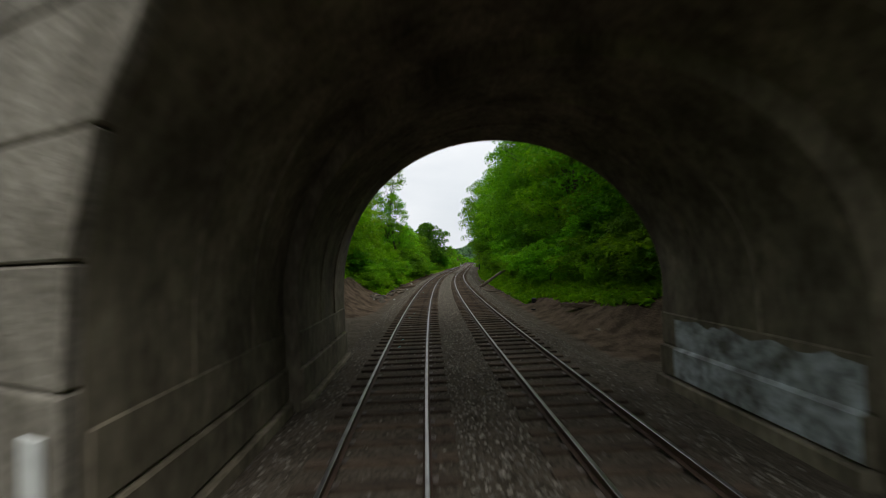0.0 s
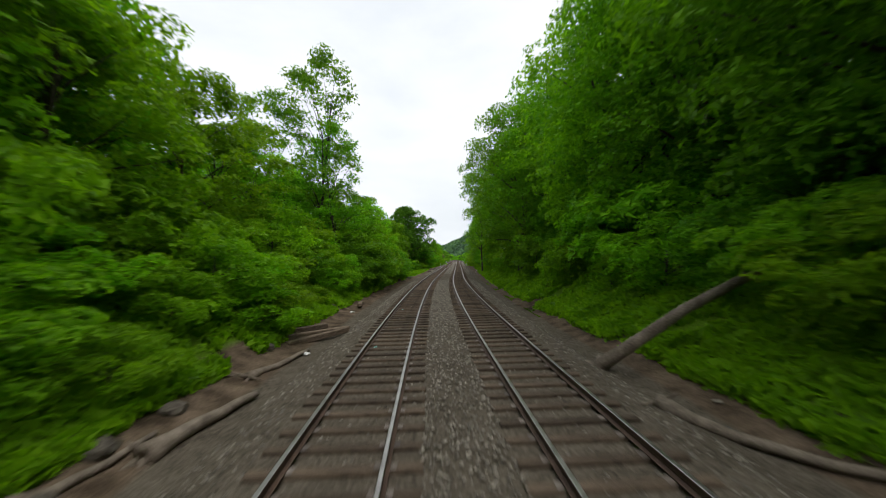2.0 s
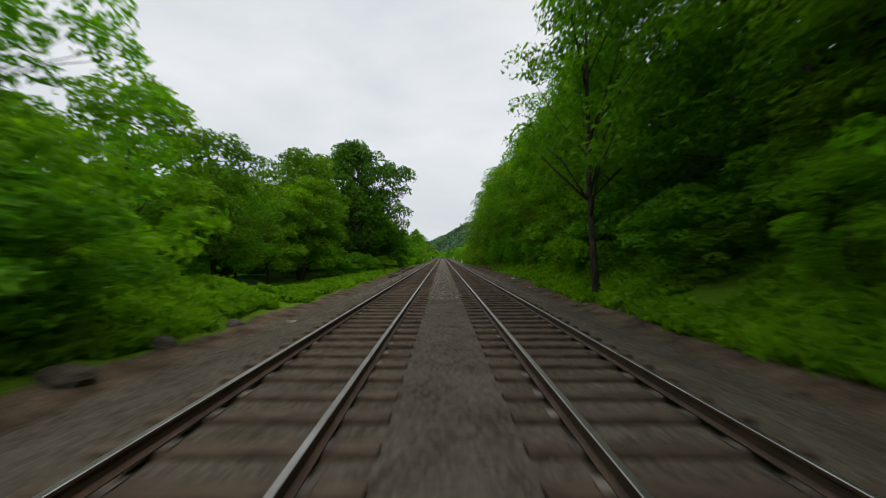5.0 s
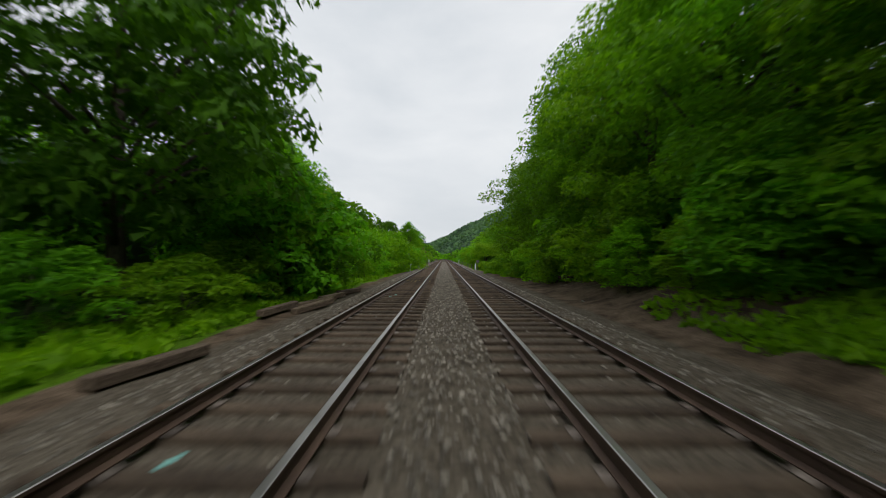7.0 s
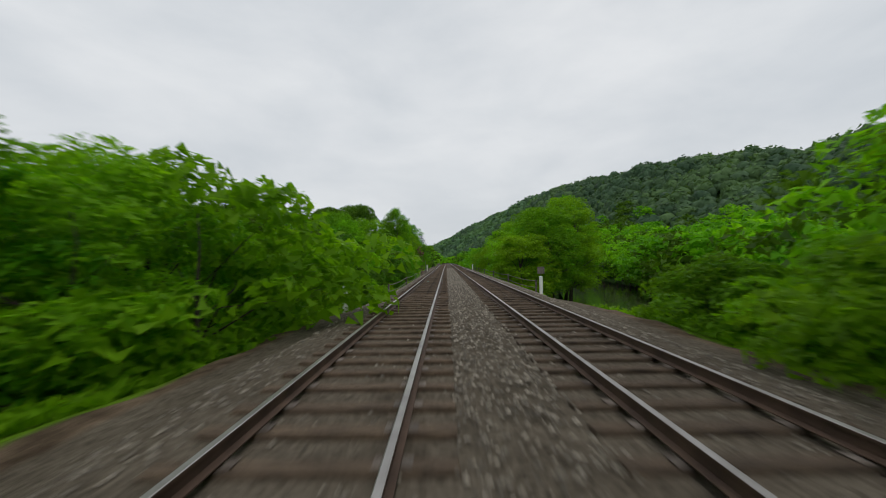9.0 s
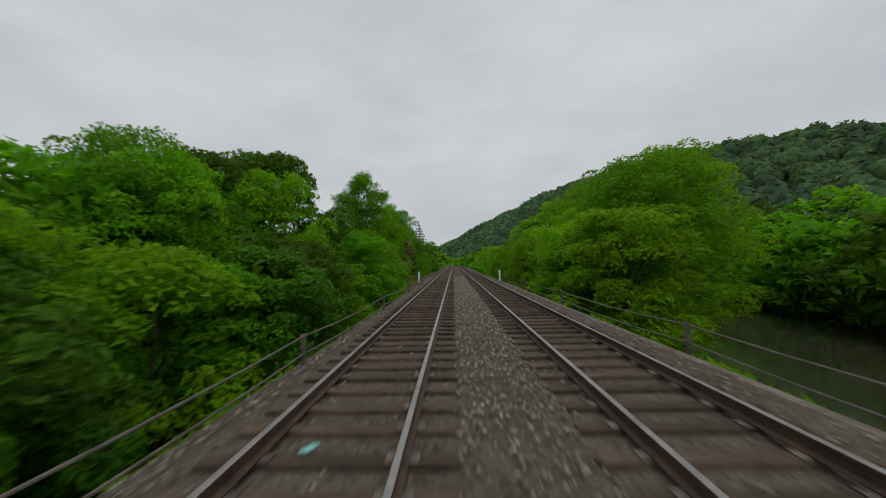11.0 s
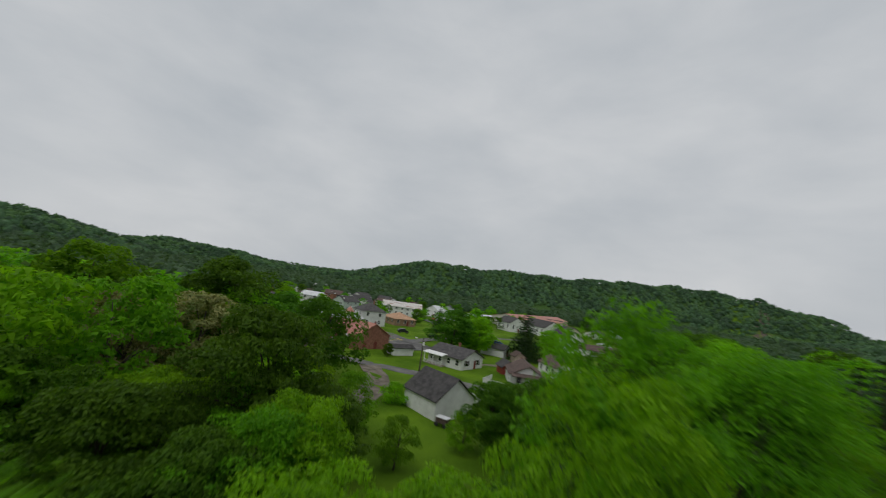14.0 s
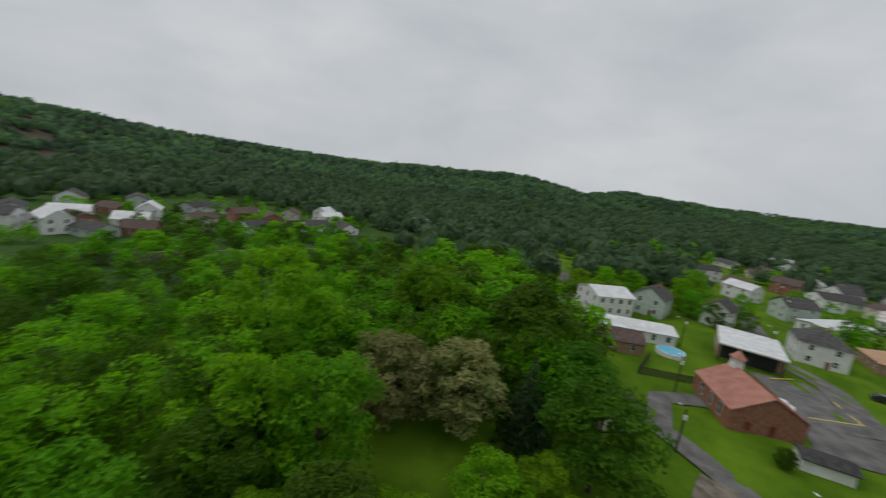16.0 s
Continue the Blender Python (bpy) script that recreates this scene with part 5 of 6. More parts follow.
for i, (u, y, s) in enumerate(((-5.9, 36.2, .42), (-6.3, 37.2, .5), (-6.8, 36.4, .38), (-6.2, 38.6, .45), (-5.8, 39.6, .3), (-6.9, 38.4, .35), (-6.0, 43, .4), (-6.4, 44.6, .35), (-6.2, 46.2, .3), (-6.6, 52, .3), (-6.1, 100.5, .4), (-6.4, 103, .35), (-6.3, 106, .3))):
    p = beside(u, y)
    rock(p.x, p.y, s, i)


def litter():
    rng = random.Random(12)
    for i in range(34):
        side = rng.choice((-1, 1))
        y = rng.choice((rng.uniform(12, 60), rng.uniform(60, 170)))
        p = beside(side * rng.uniform(4.6, 6.6), y)
        s = rng.uniform(0.06, 0.16)
        bm = bmesh.new()
        box(bm, -s, s, -s * 0.6, s * 0.6, 0, s * 0.5)
        for v in bm.verts:
            v.co += Vector((rng.uniform(-1, 1), rng.uniform(-1, 1), rng.uniform(-.5, .8))) * s * 0.4
        ob = bm_obj("scrap", bm, rng.choice((M_POST, M_CONC2, M_CONC2, M_DARK)), None, "small crumpled scrap lying on the gravel", "litter", "scraps beside the track")
        ob.matrix_basis = pose(p.x, p.y, h(p.x, p.y), 0, 0, rng.uniform(0, 360))
    p = beside(6.3, 28.4)
    bm = bmesh.new()
    tube(bm, [(0, 0, 0), (0, 0, 0.34)], [0.15, 0.17], 12)
    ob = bm_obj("black_bucket", bm, M_DARK, None, "small black bucket lying by the gravel edge", "bucket")
    ob.matrix_basis = pose(p.x, p.y, h(p.x, p.y), 12, 0, 0)


litter()


def paint_mark(u, y, w, l, mat, turn, label):
    p = beside(u, y, -0.186)
    bm = bmesh.new()
    box(bm, -w / 2, w / 2, -l / 2, l / 2, 0, 0.004)
    ob = bm_obj("paint_mark", bm, mat, None, label, "marking", "paint marks on the sleepers")
    ob.matrix_basis = Matrix.Translation(p) @ pose(0, 0, 0, 0, 0, heading(y) + turn)


for u, y in ((-2.35, 15.2), (-2.3, 17.0), (-2.4, 23.2), (-2.2, 25.5), (-2.4, 33.4), (-2.3, 41.0), (-2.5, 51.0), (-2.35, 60.6), (-2.4, 70.2), (-2.5, 131.3), (-2.3, 140.3), (-2.35, 153.2), (-2.2, 154.0), (-2.3, 211.3), (-2.25, 219.1), (-2.3, 219.1), (-2.35, 236.0), (-2.3, 244.0)):
    paint_mark(u, round(y / TIE_STEP) * TIE_STEP + 0.1, 0.05, 0.2, M_CYAN, -25, "short turquoise paint stroke on a sleeper")
for i, u in enumerate((-3.0, -2.6, -2.3, -2.05, -1.8, -1.05, 0.75)):
    for y in (164.5, 163.8):
        if y > 164 or i in (2, 3, 5):
            paint_mark(u, round(y / TIE_STEP) * TIE_STEP, 0.13 if i in (0, 5, 6) else 0.08, 0.13, M_YEL, 5, "yellow paint mark on a sleeper and tie plate")

# ---- river ----
bm = bmesh.new()
river_y = (165, 200, 230, 243, 260, 280, 310, 360, 440, 520)
pts_l = [(float(river_mid(y)) - 12, y) for y in river_y]
pts_r = [(float(river_mid(y)) + 12, y) for y in river_y]
vl = [bm.verts.new((x, y, PLAIN - 0.55)) for x, y in pts_l]
vr = [bm.verts.new((x, y, PLAIN - 0.55)) for x, y in pts_r]
for i in range(9):
    bm.faces.new((vl[i], vr[i], vr[i + 1], vl[i + 1]))
bm_obj("water", bm, M_WATER, None, "still dark green river water", "water", kind="structure")

# wet ditch beside the shoulder
bm = bmesh.new()
ds = [56 + 2 * i for i in range(22)]
dl = [bm.verts.new(beside(5.5, y, -0.65)) for y in ds]
dr = [bm.verts.new(beside(6.1, y, -0.65)) for y in ds]
for i in range(21):
    bm.faces.new((dl[i], dr[i], dr[i + 1], dl[i + 1]))
bm_obj("ditch_water", bm, M_WATER, None, "shallow dark water standing in the trackside ditch", "water", kind="structure")


def outcrop():
    """Ledges of layered rock showing in the cut bank."""
    rng = random.Random(31)
    root = obj("rock_outcrop", None, None, "grey-brown layered rock ledges showing in the cut bank", "rock outcrop", kind="structure")
    for k in range(34):
        y = rng.uniform(19.5, 30)
        z = rng.uniform(0.1, 2.0)
        p = beside(-(8.0 + 0.75 * z + rng.uniform(0, 0.5)), y, z)
        bm = bmesh.new()
        box(bm, -rng.uniform(.4, .9), rng.uniform(.3, .6), -rng.uniform(.5, 1.3), rng.uniform(.5, 1.3), -rng.uniform(.06, .14), rng.uniform(.06, .14))
        for v in bm.verts:
            v.co += Vector((rng.uniform(-1, 1) * .15, rng.uniform(-1, 1) * .2, rng.uniform(-1, 1) * .05))
        ob = bm_obj("ledge", bm, M_LEDGE, root, bevel=0.02)
        ob.matrix_basis = Matrix.Translation(p) @ pose(0, 0, 0, rng.uniform(-4, 4), rng.uniform(-6, 6), heading(y) + rng.uniform(-12, 12))


outcrop()

# ---- the town ----


def window(parent, x, z, w, hgt, face, mat=None, shutters=None):
    """A window on a wall: face maps (along, out, up) into the house."""
    root_bm = bmesh.new()
    t = 0.07
    for a, b, c, d in ((x - w / 2 - t, x + w / 2 + t, z - t, z), (x - w / 2 - t, x + w / 2 + t, z + hgt, z + hgt + t), (x - w / 2 - t, x - w / 2, z, z + hgt), (x + w / 2, x + w / 2 + t, z, z + hgt), (x - w / 2, x + w / 2, z + hgt * 0.5 - 0.025, z + hgt * 0.5 + 0.025)):
        box(root_bm, a, b, -0.01, 0.07, c, d)
    for v in root_bm.verts:
        v.co = face(*v.co)
    fr = bm_obj("window", root_bm, M_TRIM, parent)
    g = bmesh.new()
    box(g, x - w / 2, x + w / 2, -0.01, 0.03, z, z + hgt)
    for v in g.verts:
        v.co = face(*v.co)
    bm_obj("pane", g, M_GLASS, fr)
    if shutters:
        for s in (-1, 1):
            g = bmesh.new()
            c = x + s * (w / 2 + 0.32)
            box(g, c - 0.2, c + 0.2, 0.0, 0.05, z - 0.05, z + hgt + 0.05)
            for v in g.verts:
                v.co = face(*v.co)
            bm_obj("shutter", g, shutters, parent)


def house(label, x, y, turn, w, l, eave, peak, wall, roof, name="house", category="house", win_f=2, win_s=3, floors=1, over=0.4, hip=False, porch=None, chimney=False, shutters=None, door=True, z=None, group="houses of the town"):
    """Ridge along local y; gable ends at y = -l/2 and l/2."""
    z = h(x, y) if z is None else z
    root = obj(name, None, None, label, category, group, at=pose(x, y, z, 0, 0, turn))
    bm = bmesh.new()
    hw, hl = w / 2, l / 2
    if hip or peak <= eave:
        prism(bm, [(-hw, -0.4), (hw, -0.4), (hw, eave), (-hw, eave)], -hl, hl)
    else:
        prism(bm, [(-hw, -0.4), (hw, -0.4), (hw, eave), (0, peak - 0.12), (-hw, eave)], -hl, hl)
    bm_obj("wall", bm, wall, root)
    bm = bmesh.new()
    t = 0.14
    if peak <= eave:
        box(bm, -hw - 0.15, hw + 0.15, -hl - 0.15, hl + 0.15, eave, eave + 0.25)
    elif hip:
        a = [bm.verts.new(p) for p in ((-hw - over, -hl - over, eave - .1), (hw + over, -hl - over, eave - .1), (hw + over, hl + over, eave - .1), (-hw - over, hl + over, eave - .1))]
        k = max(0.2, hl - hw)
        r = [bm.verts.new((0, -k, peak)), bm.verts.new((0, k, peak))]
        for f in ((a[0], a[1], r[0]), (a[1], a[2], r[1], r[0]), (a[2], a[3], r[1]), (a[3], a[0], r[0], r[1]), tuple(a[::-1])):
            bm.faces.new(f)
    else:
        sl = (peak - eave) / hw
        o = over
        prism(bm, [(-hw - o, eave - sl * o), (0, peak), (hw + o, eave - sl * o), (hw + o, eave - sl * o + t), (0, peak + t), (-hw - o, eave - sl * o + t)], -hl - o, hl + o)
    rf = bm_obj("roof", bm, roof, root)
    if chimney:
        bm = bmesh.new()
        box(bm, hw * 0.2, hw * 0.2 + 0.5, -0.25, 0.25, peak - 0.8, peak + 0.9)
        bm_obj("chimney", bm, M_BRICK if wall is not M_BRICK else M_CONC2, rf)
    faces = {
        "s": (lambda a, o, u: Vector((a, -hl - o, u)), w), "n": (lambda a, o, u: Vector((-a, hl + o, u)), w),
        "e": (lambda a, o, u: Vector((hw + o, a, u)), l), "w": (lambda a, o, u: Vector((-hw - o, -a, u)), l)}
    fh = eave / floors
    for key, (fn, width) in faces.items():
        n = win_f if key in "sn" else win_s
        for fl in range(floors):
            for i in range(n):
                xx = (i + 0.5) / n * width - width / 2
                window(root, xx, fl * fh + fh * 0.36, 0.95, fh * 0.45, fn, shutters=shutters if key in "se" else None)
        if door and key == "s":
            g = bmesh.new()
            box(g, -0.45 + width * 0.12, 0.45 + width * 0.12, 0, 0.08, 0, 2.05)
            for v in g.verts:
                v.co = fn(*v.co)
            d = bm_obj("door", g, M_DOOR, root)
            g = bmesh.new()
            box(g, 0.28 + width * 0.12, 0.36 + width * 0.12, 0.08, 0.13, 0.95, 1.05)
            for v in g.verts:
                v.co = fn(*v.co)
            bm_obj("door_handle", g, M_STEEL, d)
    if porch:
        side, a0, a1, depth = porch
        fn, width = faces[side]
        pe = min(2.6, eave)
        g = bmesh.new()
        box(g, a0 - .2, a1 + .2, 0.02, depth + 0.3, pe - 0.05, pe + 0.10)
        for v in g.verts:
            c = Vector(v.co)
            v.co = fn(c.x, c.y, c.z + 0.35 * (1 - c.y / (depth + .3)))
        bm_obj("porch_roof", g, M_TRIM if name == "bungalow" else roof, root)
        g = bmesh.new()
        box(g, a0, a1, 0.02, depth, -0.3, 0.12)
        for v in g.verts:
            v.co = fn(*v.co)
        bm_obj("porch_floor", g, M_CONC2, root)
        n = max(2, int((a1 - a0) / 2.4) + 1)
        for i in range(n):
            g = bmesh.new()
            c = a0 + 0.1 + (a1 - a0 - 0.2) * i / (n - 1)
            box(g, c - 0.07, c + 0.07, depth - 0.2, depth - 0.06, 0.12, pe)
            for v in g.verts:
                v.co = fn(*v.co)
            bm_obj("porch_post", g, M_TRIM, root)
        g = bmesh.new()
        box(g, a0, a1, depth - 0.16, depth - 0.10, 0.75, 0.85)
        for i in range(int((a1 - a0) / 0.25)):
            c = a0 + 0.12 + i * 0.25
            box(g, c - 0.02, c + 0.02, depth - 0.15, depth - 0.11, 0.12, 0.75)
        for v in g.verts:
            v.co = fn(*v.co)
        bm_obj("porch_railing", g, M_TRIM, root)
    return root


FAR_LOTS = []


def build_houses():
    house("white bungalow with a dark shingle roof and front porch", -85.4, 334.2, 104, 9.6, 10.6, 2.75, 4.7, M_WALLW, M_ROOFD, "bungalow", porch=("w", -5.2, 0.6, 2.0), chimney=True, shutters=M_DARK, win_f=2, win_s=4, over=0.5)
    house("white garage with a steep dark shingle roof beside the gravel drive", -55.8, 305.9, 92, 7.6, 8.0, 3.0, 5.9, M_WALLW, M_ROOFD, "garage", "garage", win_f=0, win_s=0, door=False, over=0.35)
    house("long white building with a low white metal roof", -139.5, 298.2, 13, 9.0, 21.5, 3.1, 4.2, M_WALLW, M_ROOFW, "long_building", "building", win_f=1, win_s=6)
    house("dark brown timber building with a low brown roof", -126.8, 293.6, 15, 7.5, 14.5, 2.9, 4.6, M_BRICKT, M_ROOFB, "timber_building", "building", win_f=1, win_s=3)
    house("big white two-storey building with a shallow white roof", -158.5, 291.5, 32, 13, 12, 6.0, 7.8, M_WALLW, M_ROOFW, "white_building", "building", win_f=3, win_s=4, floors=2)
    house("pale green two-storey house with a grey roof and porch", -167.6, 306.0, 70, 9.5, 10, 6.2, 9.4, M_WALLG, M_ROOFD, floors=2, win_f=2, win_s=3, porch=("n", -4, 4, 2.0), chimney=True)
    house("small white two-storey house with a grey roof", -172.5, 326.0, 65, 7.5, 9, 5.6, 8.2, M_WALLW, M_ROOFD, floors=2, win_f=2, win_s=2, porch=("n", -3.4, 3.4, 1.8))
    house("white two-storey house with a dark hipped roof", -156.5, 345.0, 82, 10.5, 11, 6.0, 9.2, M_WALLW, M_ROOFD, floors=2, hip=True, win_f=2, win_s=3, porch=("n", -1, 4.8, 2.2), chimney=True)
    house("tan brick bungalow with an orange-tan hipped roof", -163.0, 364.0, 88, 11, 12, 3.0, 5.4, M_BRICKT, M_ROOFT, "bungalow", hip=True, win_f=3, win_s=3)
    house("old white building with a rust-streaked metal roof", -209, 394, -30, 11, 23, 5.0, 7.6, M_WALLW, M_RUST, "old_building", "building", floors=2, win_s=7)
    house("white house with a light grey metal roof", -216, 426, 20, 9, 11, 4.6, 7.4, M_WALLW, M_ROOFW, floors=2)
    house("long low white shop with a flat white roof", -194, 364, 39, 9, 24, 3.4, 4.0, M_WALLW, M_ROOFW, "shop", "building", win_f=2, win_s=6)
    house("row of low white shops with a pale flat roof", -216, 462, 12, 10, 38, 3.6, 4.3, M_WALLW, M_ROOFW, "shop", "building", win_f=2, win_s=9)
    house("white church hall with a dark shingle roof", -158, 463, 78, 13, 20, 5.2, 9.0, M_WALLW, M_ROOFD, "church_hall", "hall", win_f=2, win_s=5, shutters=M_DARK)
    house("white hall wing with a dark shingle roof", -168, 446, 78, 10, 13, 5.0, 8.2, M_WALLW, M_ROOFD, "hall_wing", "hall", win_f=2, win_s=3)
    house("long cream warehouse with a salmon red metal roof", -206, 515, 16, 20, 100, 6.0, 8.4, M_WALLC, M_ROOFR, "warehouse", "building", win_f=2, win_s=14)
    house("cream block with a salmon red roof", -166, 489, 60, 13, 16, 6.0, 8.6, M_WALLC, M_ROOFR, "cream_block", "building", win_f=2, win_s=2)
    house("white two-storey house with a dark roof behind the spruce", -109.5, 417, 72, 9.5, 12, 6.0, 8.8, M_WALLW, M_ROOFD, floors=2, win_f=2, win_s=3)
    house("cream two-storey house with a grey roof", -132, 452, 66, 9, 11, 6.0, 8.6, M_WALLC, M_ROOFD, floors=2)
    house("long white house with a grey roof", -160, 525, 20, 9, 26, 3.2, 5.2, M_WALLW, M_ROOFD, win_s=7)
    house("house with a wide brown shingle roof", -96.0, 426.0, 130, 8.5, 22, 2.6, 4.4, M_WALLW, M_ROOFB, win_s=5)
    house("house with a dark brown shingle roof and white porch", -67.2, 340.2, 48, 7.6, 11, 2.7, 4.7, M_WALLW, M_ROOFB, porch=("s", -3.6, 3.6, 2.0), win_f=2, win_s=3)
    house("white house with a patched brown roof beside the lane", -71.5, 359.5, 66, 7, 9.5, 2.9, 4.9, M_WALLW, M_ROOFB, shutters=M_CARB, win_f=2, win_s=3, chimney=True)
    house("white shed with a dark roof under the spruce", -98.0, 362.0, 110, 5, 8, 2.5, 3.8, M_WALLW, M_ROOFD, "shed", "shed", win_f=0, win_s=0)
    house("small pinkish shed with a dull red roof", -87.8, 361.6, 60, 3.4, 4.2, 2.2, 3.4, M_PINK, M_ROOFB, "shed", "shed", win_f=0, win_s=0)
    house("small red barn shed with a grey roof", -75.6, 343.0, 62, 3.4, 4.4, 2.1, 3.5, M_CARR, M_ROOFD, "shed", "shed", win_f=0, win_s=0)
    house("low white shed with a dark flat roof on the lawn", -97.2, 324.4, -3, 3.6, 6.2, 2.0, 2.6, M_WALLW, M_ROOFD, "shed", "shed", win_f=0, win_s=0, door=False)
    house("white mobile home on the grass", -103, 500, 60, 4.5, 14, 2.9, 3.3, M_WALLW, M_ROOFW, "mobile_home", "mobile home", win_s=4)
    house("cream cottage with a brown roof behind trees", -91.5, 294.5, 35, 5.5, 7, 2.8, 4.6, M_WALLC, M_ROOFB, "cottage", win_f=0, win_s=1, door=False)
    # rows of small houses farther off
    rng = random.Random(31)
    looks = ((M_WALLW, M_ROOFD, "white house with a dark roof"), (M_WALLW, M_ROOFW, "white house with a pale roof"), (M_WALLC, M_ROOFB, "cream house with a brown roof"), (M_WALLG, M_ROOFD, "pale green house with a grey roof"), (M_BRICK, M_ROOFB, "brick house with a brown roof"))
    spots = [(-262, 338), (-327, 362), (-354, 384), (-315, 381), (-279, 388), (-332, 413), (-256, 392), (-225, 345), (-343, 399), (-300, 372), (-366, 402), (-305, 396), (-285, 404), (-239, 378), (-228, 352), (-238, 366), (-250, 350), (-262, 372), (-244, 384), (-268, 396), (-282, 378), (-296, 404), (-252, 410), (-276, 420), (-300, 432), (-262, 440), (-310, 452), (-214, 344), (-205, 356), (-233, 396), (-322, 430), (-340, 470), (-236, 452), (-250, 470), (-198, 530), (-160, 560), (-140, 545), (-226, 560),
             (-118, 118), (-104, 110), (-130, 108), (-92, 96), (-142, 122), (-110, 92), (-126, 90), (-84, 108), (-150, 106), (-98, 78), (-160, 128), (-172, 118), (-140, 82), (-120, 70), (-182, 136), (-196, 150), (-206, 138), (-168, 96), (-226, 168), (-240, 182), (-100, 102), (-108, 124), (-114, 104), (-122, 124), (-134, 134), (-146, 134), (-150, 146), (-94, 118), (-88, 84), (-128, 100), (-138, 112), (-156, 116), (-164, 142), (-112, 134), (-100, 130), (-176, 158), (-186, 168)]
    for x, y in spots:
        if any(math.hypot(x - a, y - b) < 12.5 for a, b in FAR_LOTS):
            continue
        FAR_LOTS.append((x, y))
        wl_, rf_, lb = rng.choice(looks[:2] if y < 200 and rng.random() < 0.7 else looks)
        fl = rng.choice((1, 2))
        e = 3.0 if fl == 1 else 5.4
        house(lb + " among the far trees", x, y, rng.uniform(0, 180), rng.uniform(7.5, 9.5), rng.uniform(9, 13), e, e + rng.uniform(1.8, 2.8), wl_, rf_, floors=fl, win_f=2, win_s=2, door=False, group="far houses")


build_houses()


def church():
    x, y = -109.4, 317.4
    z = h(x, y)
    root = obj("brick_chapel", None, None, "small red brick chapel with a salmon metal roof and white belfry", "chapel", at=pose(x, y, z, 0, 0, 103))
    w, l, eave, peak = 11.8, 13.5, 3.7, 6.9
    bm = bmesh.new()
    prism(bm, [(-w / 2, -0.4), (w / 2, -0.4), (w / 2, eave), (0, peak - 0.15), (-w / 2, eave)], -l / 2, l / 2)
    bm_obj("wall", bm, M_BRICK, root)
    sl = (peak - eave) / (w / 2)
    bm = bmesh.new()
    prism(bm, [(-w / 2 - .3, eave - sl * .3), (0, peak), (w / 2 + .3, eave - sl * .3), (w / 2 + .3, eave - sl * .3 + .14), (0, peak + .14), (-w / 2 - .3, eave - sl * .3 + .14)], -l / 2 - .25, l / 2 + .25)
    rf = bm_obj("roof", bm, M_ROOFR, root)
    for i in range(22):
        for s in (-1, 1):
            bm = bmesh.new()
            yy = -l / 2 + 0.2 + i * 0.62
            prism(bm, [(0, peak + .14), (s * (w / 2 + .3), eave - sl * .3 + .14), (s * (w / 2 + .3), eave - sl * .3 + .18), (0, peak + .18)], yy, yy + 0.05)
            bm_obj("roof_seam", bm, M_ROOFR, rf)
    for k in range(3):
        yy = -3.6 + k * 3.4
        for s in (-1, 1):
            fn = (lambda a, o, u, s=s, yy=yy: Vector((s * (w / 2 + o), yy + a, u)))
            window(root, 0, 0.9, 1.0, 2.2, fn)
    bm = bmesh.new()
    box(bm, 0.4, 1.4, -l / 2 - 0.06, -l / 2 + 0.02, 0.1, 2.1)
    bm_obj("door", bm, M_DOOR, root)
    bm = bmesh.new()
    box(bm, -3.4, -2.4, -l / 2 - 0.06, -l / 2 + 0.02, 0.6, 2.0)
    bm_obj("boarded_window", bm, M_DOOR, root)
    yb = l / 2 - 1.3
    bel = bmesh.new()
    box(bel, -0.85, 0.85, yb - 0.85, yb + 0.85, peak - 0.8, peak + 0.5)
    for sx in (-1, 1):
        for sy in (-1, 1):
            box(bel, sx * 0.68 - .12, sx * 0.68 + .12, yb + sy * 0.68 - .12, yb + sy * 0.68 + .12, peak + 0.5, peak + 1.7)
    box(bel, -0.5, 0.5, yb - 0.5, yb + 0.5, peak + 0.5, peak + 1.5)
    b = bm_obj("belfry", bel, M_TRIM, root, "white painted belfry with open sides")
    bm = bmesh.new()
    a = [bm.verts.new(p) for p in ((-1.1, yb - 1.1, peak + 1.7), (1.1, yb - 1.1, peak + 1.7), (1.1, yb + 1.1, peak + 1.7), (-1.1, yb + 1.1, peak + 1.7))]
    t = bm.verts.new((0, yb, peak + 3.3))
    for i in range(4):
        bm.faces.new((a[i], a[(i + 1) % 4], t))
    bm.faces.new(a[::-1])
    bm_obj("belfry_roof", bm, M_ROOFR, b)


church()


def brick_store():
    x, y = -144.0, 326.5
    z = h(x, y)
    root = obj("brick_store", None, None, "low tan brick building with a flat white roof and open canopy", "building", at=pose(x, y, z, 0, 0, -10))
    bm = bmesh.new()
    box(bm, -8, 5.5, -6.5, 6.5, -0.4, 4.4)
    bm_obj("wall", bm, M_BRICKT, root)
    bm = bmesh.new()
    box(bm, -8.2, 9.2, -6.7, 6.7, 4.4, 4.8)
    bm_obj("roof", bm, M_ROOFW, root, bevel=0.05)
    for yy in (-6.0, 0.0, 6.0):
        bm = bmesh.new()
        box(bm, 8.6, 8.9, yy - .15, yy + .15, -0.2, 4.4)
        bm_obj("canopy_post", bm, M_DARK, root)
    bm = bmesh.new()
    box(bm, 5.5, 5.6, -5.5, 5.5, 0.0, 3.2)
    bm_obj("garage_front", bm, M_DARK, root)
    for k in range(3):
        fn = (lambda a, o, u, k=k: Vector((-5 + 4 * k + a, -6.5 - o, u)))
        window(root, 0, 1.2, 1.2, 1.4, fn)


brick_store()


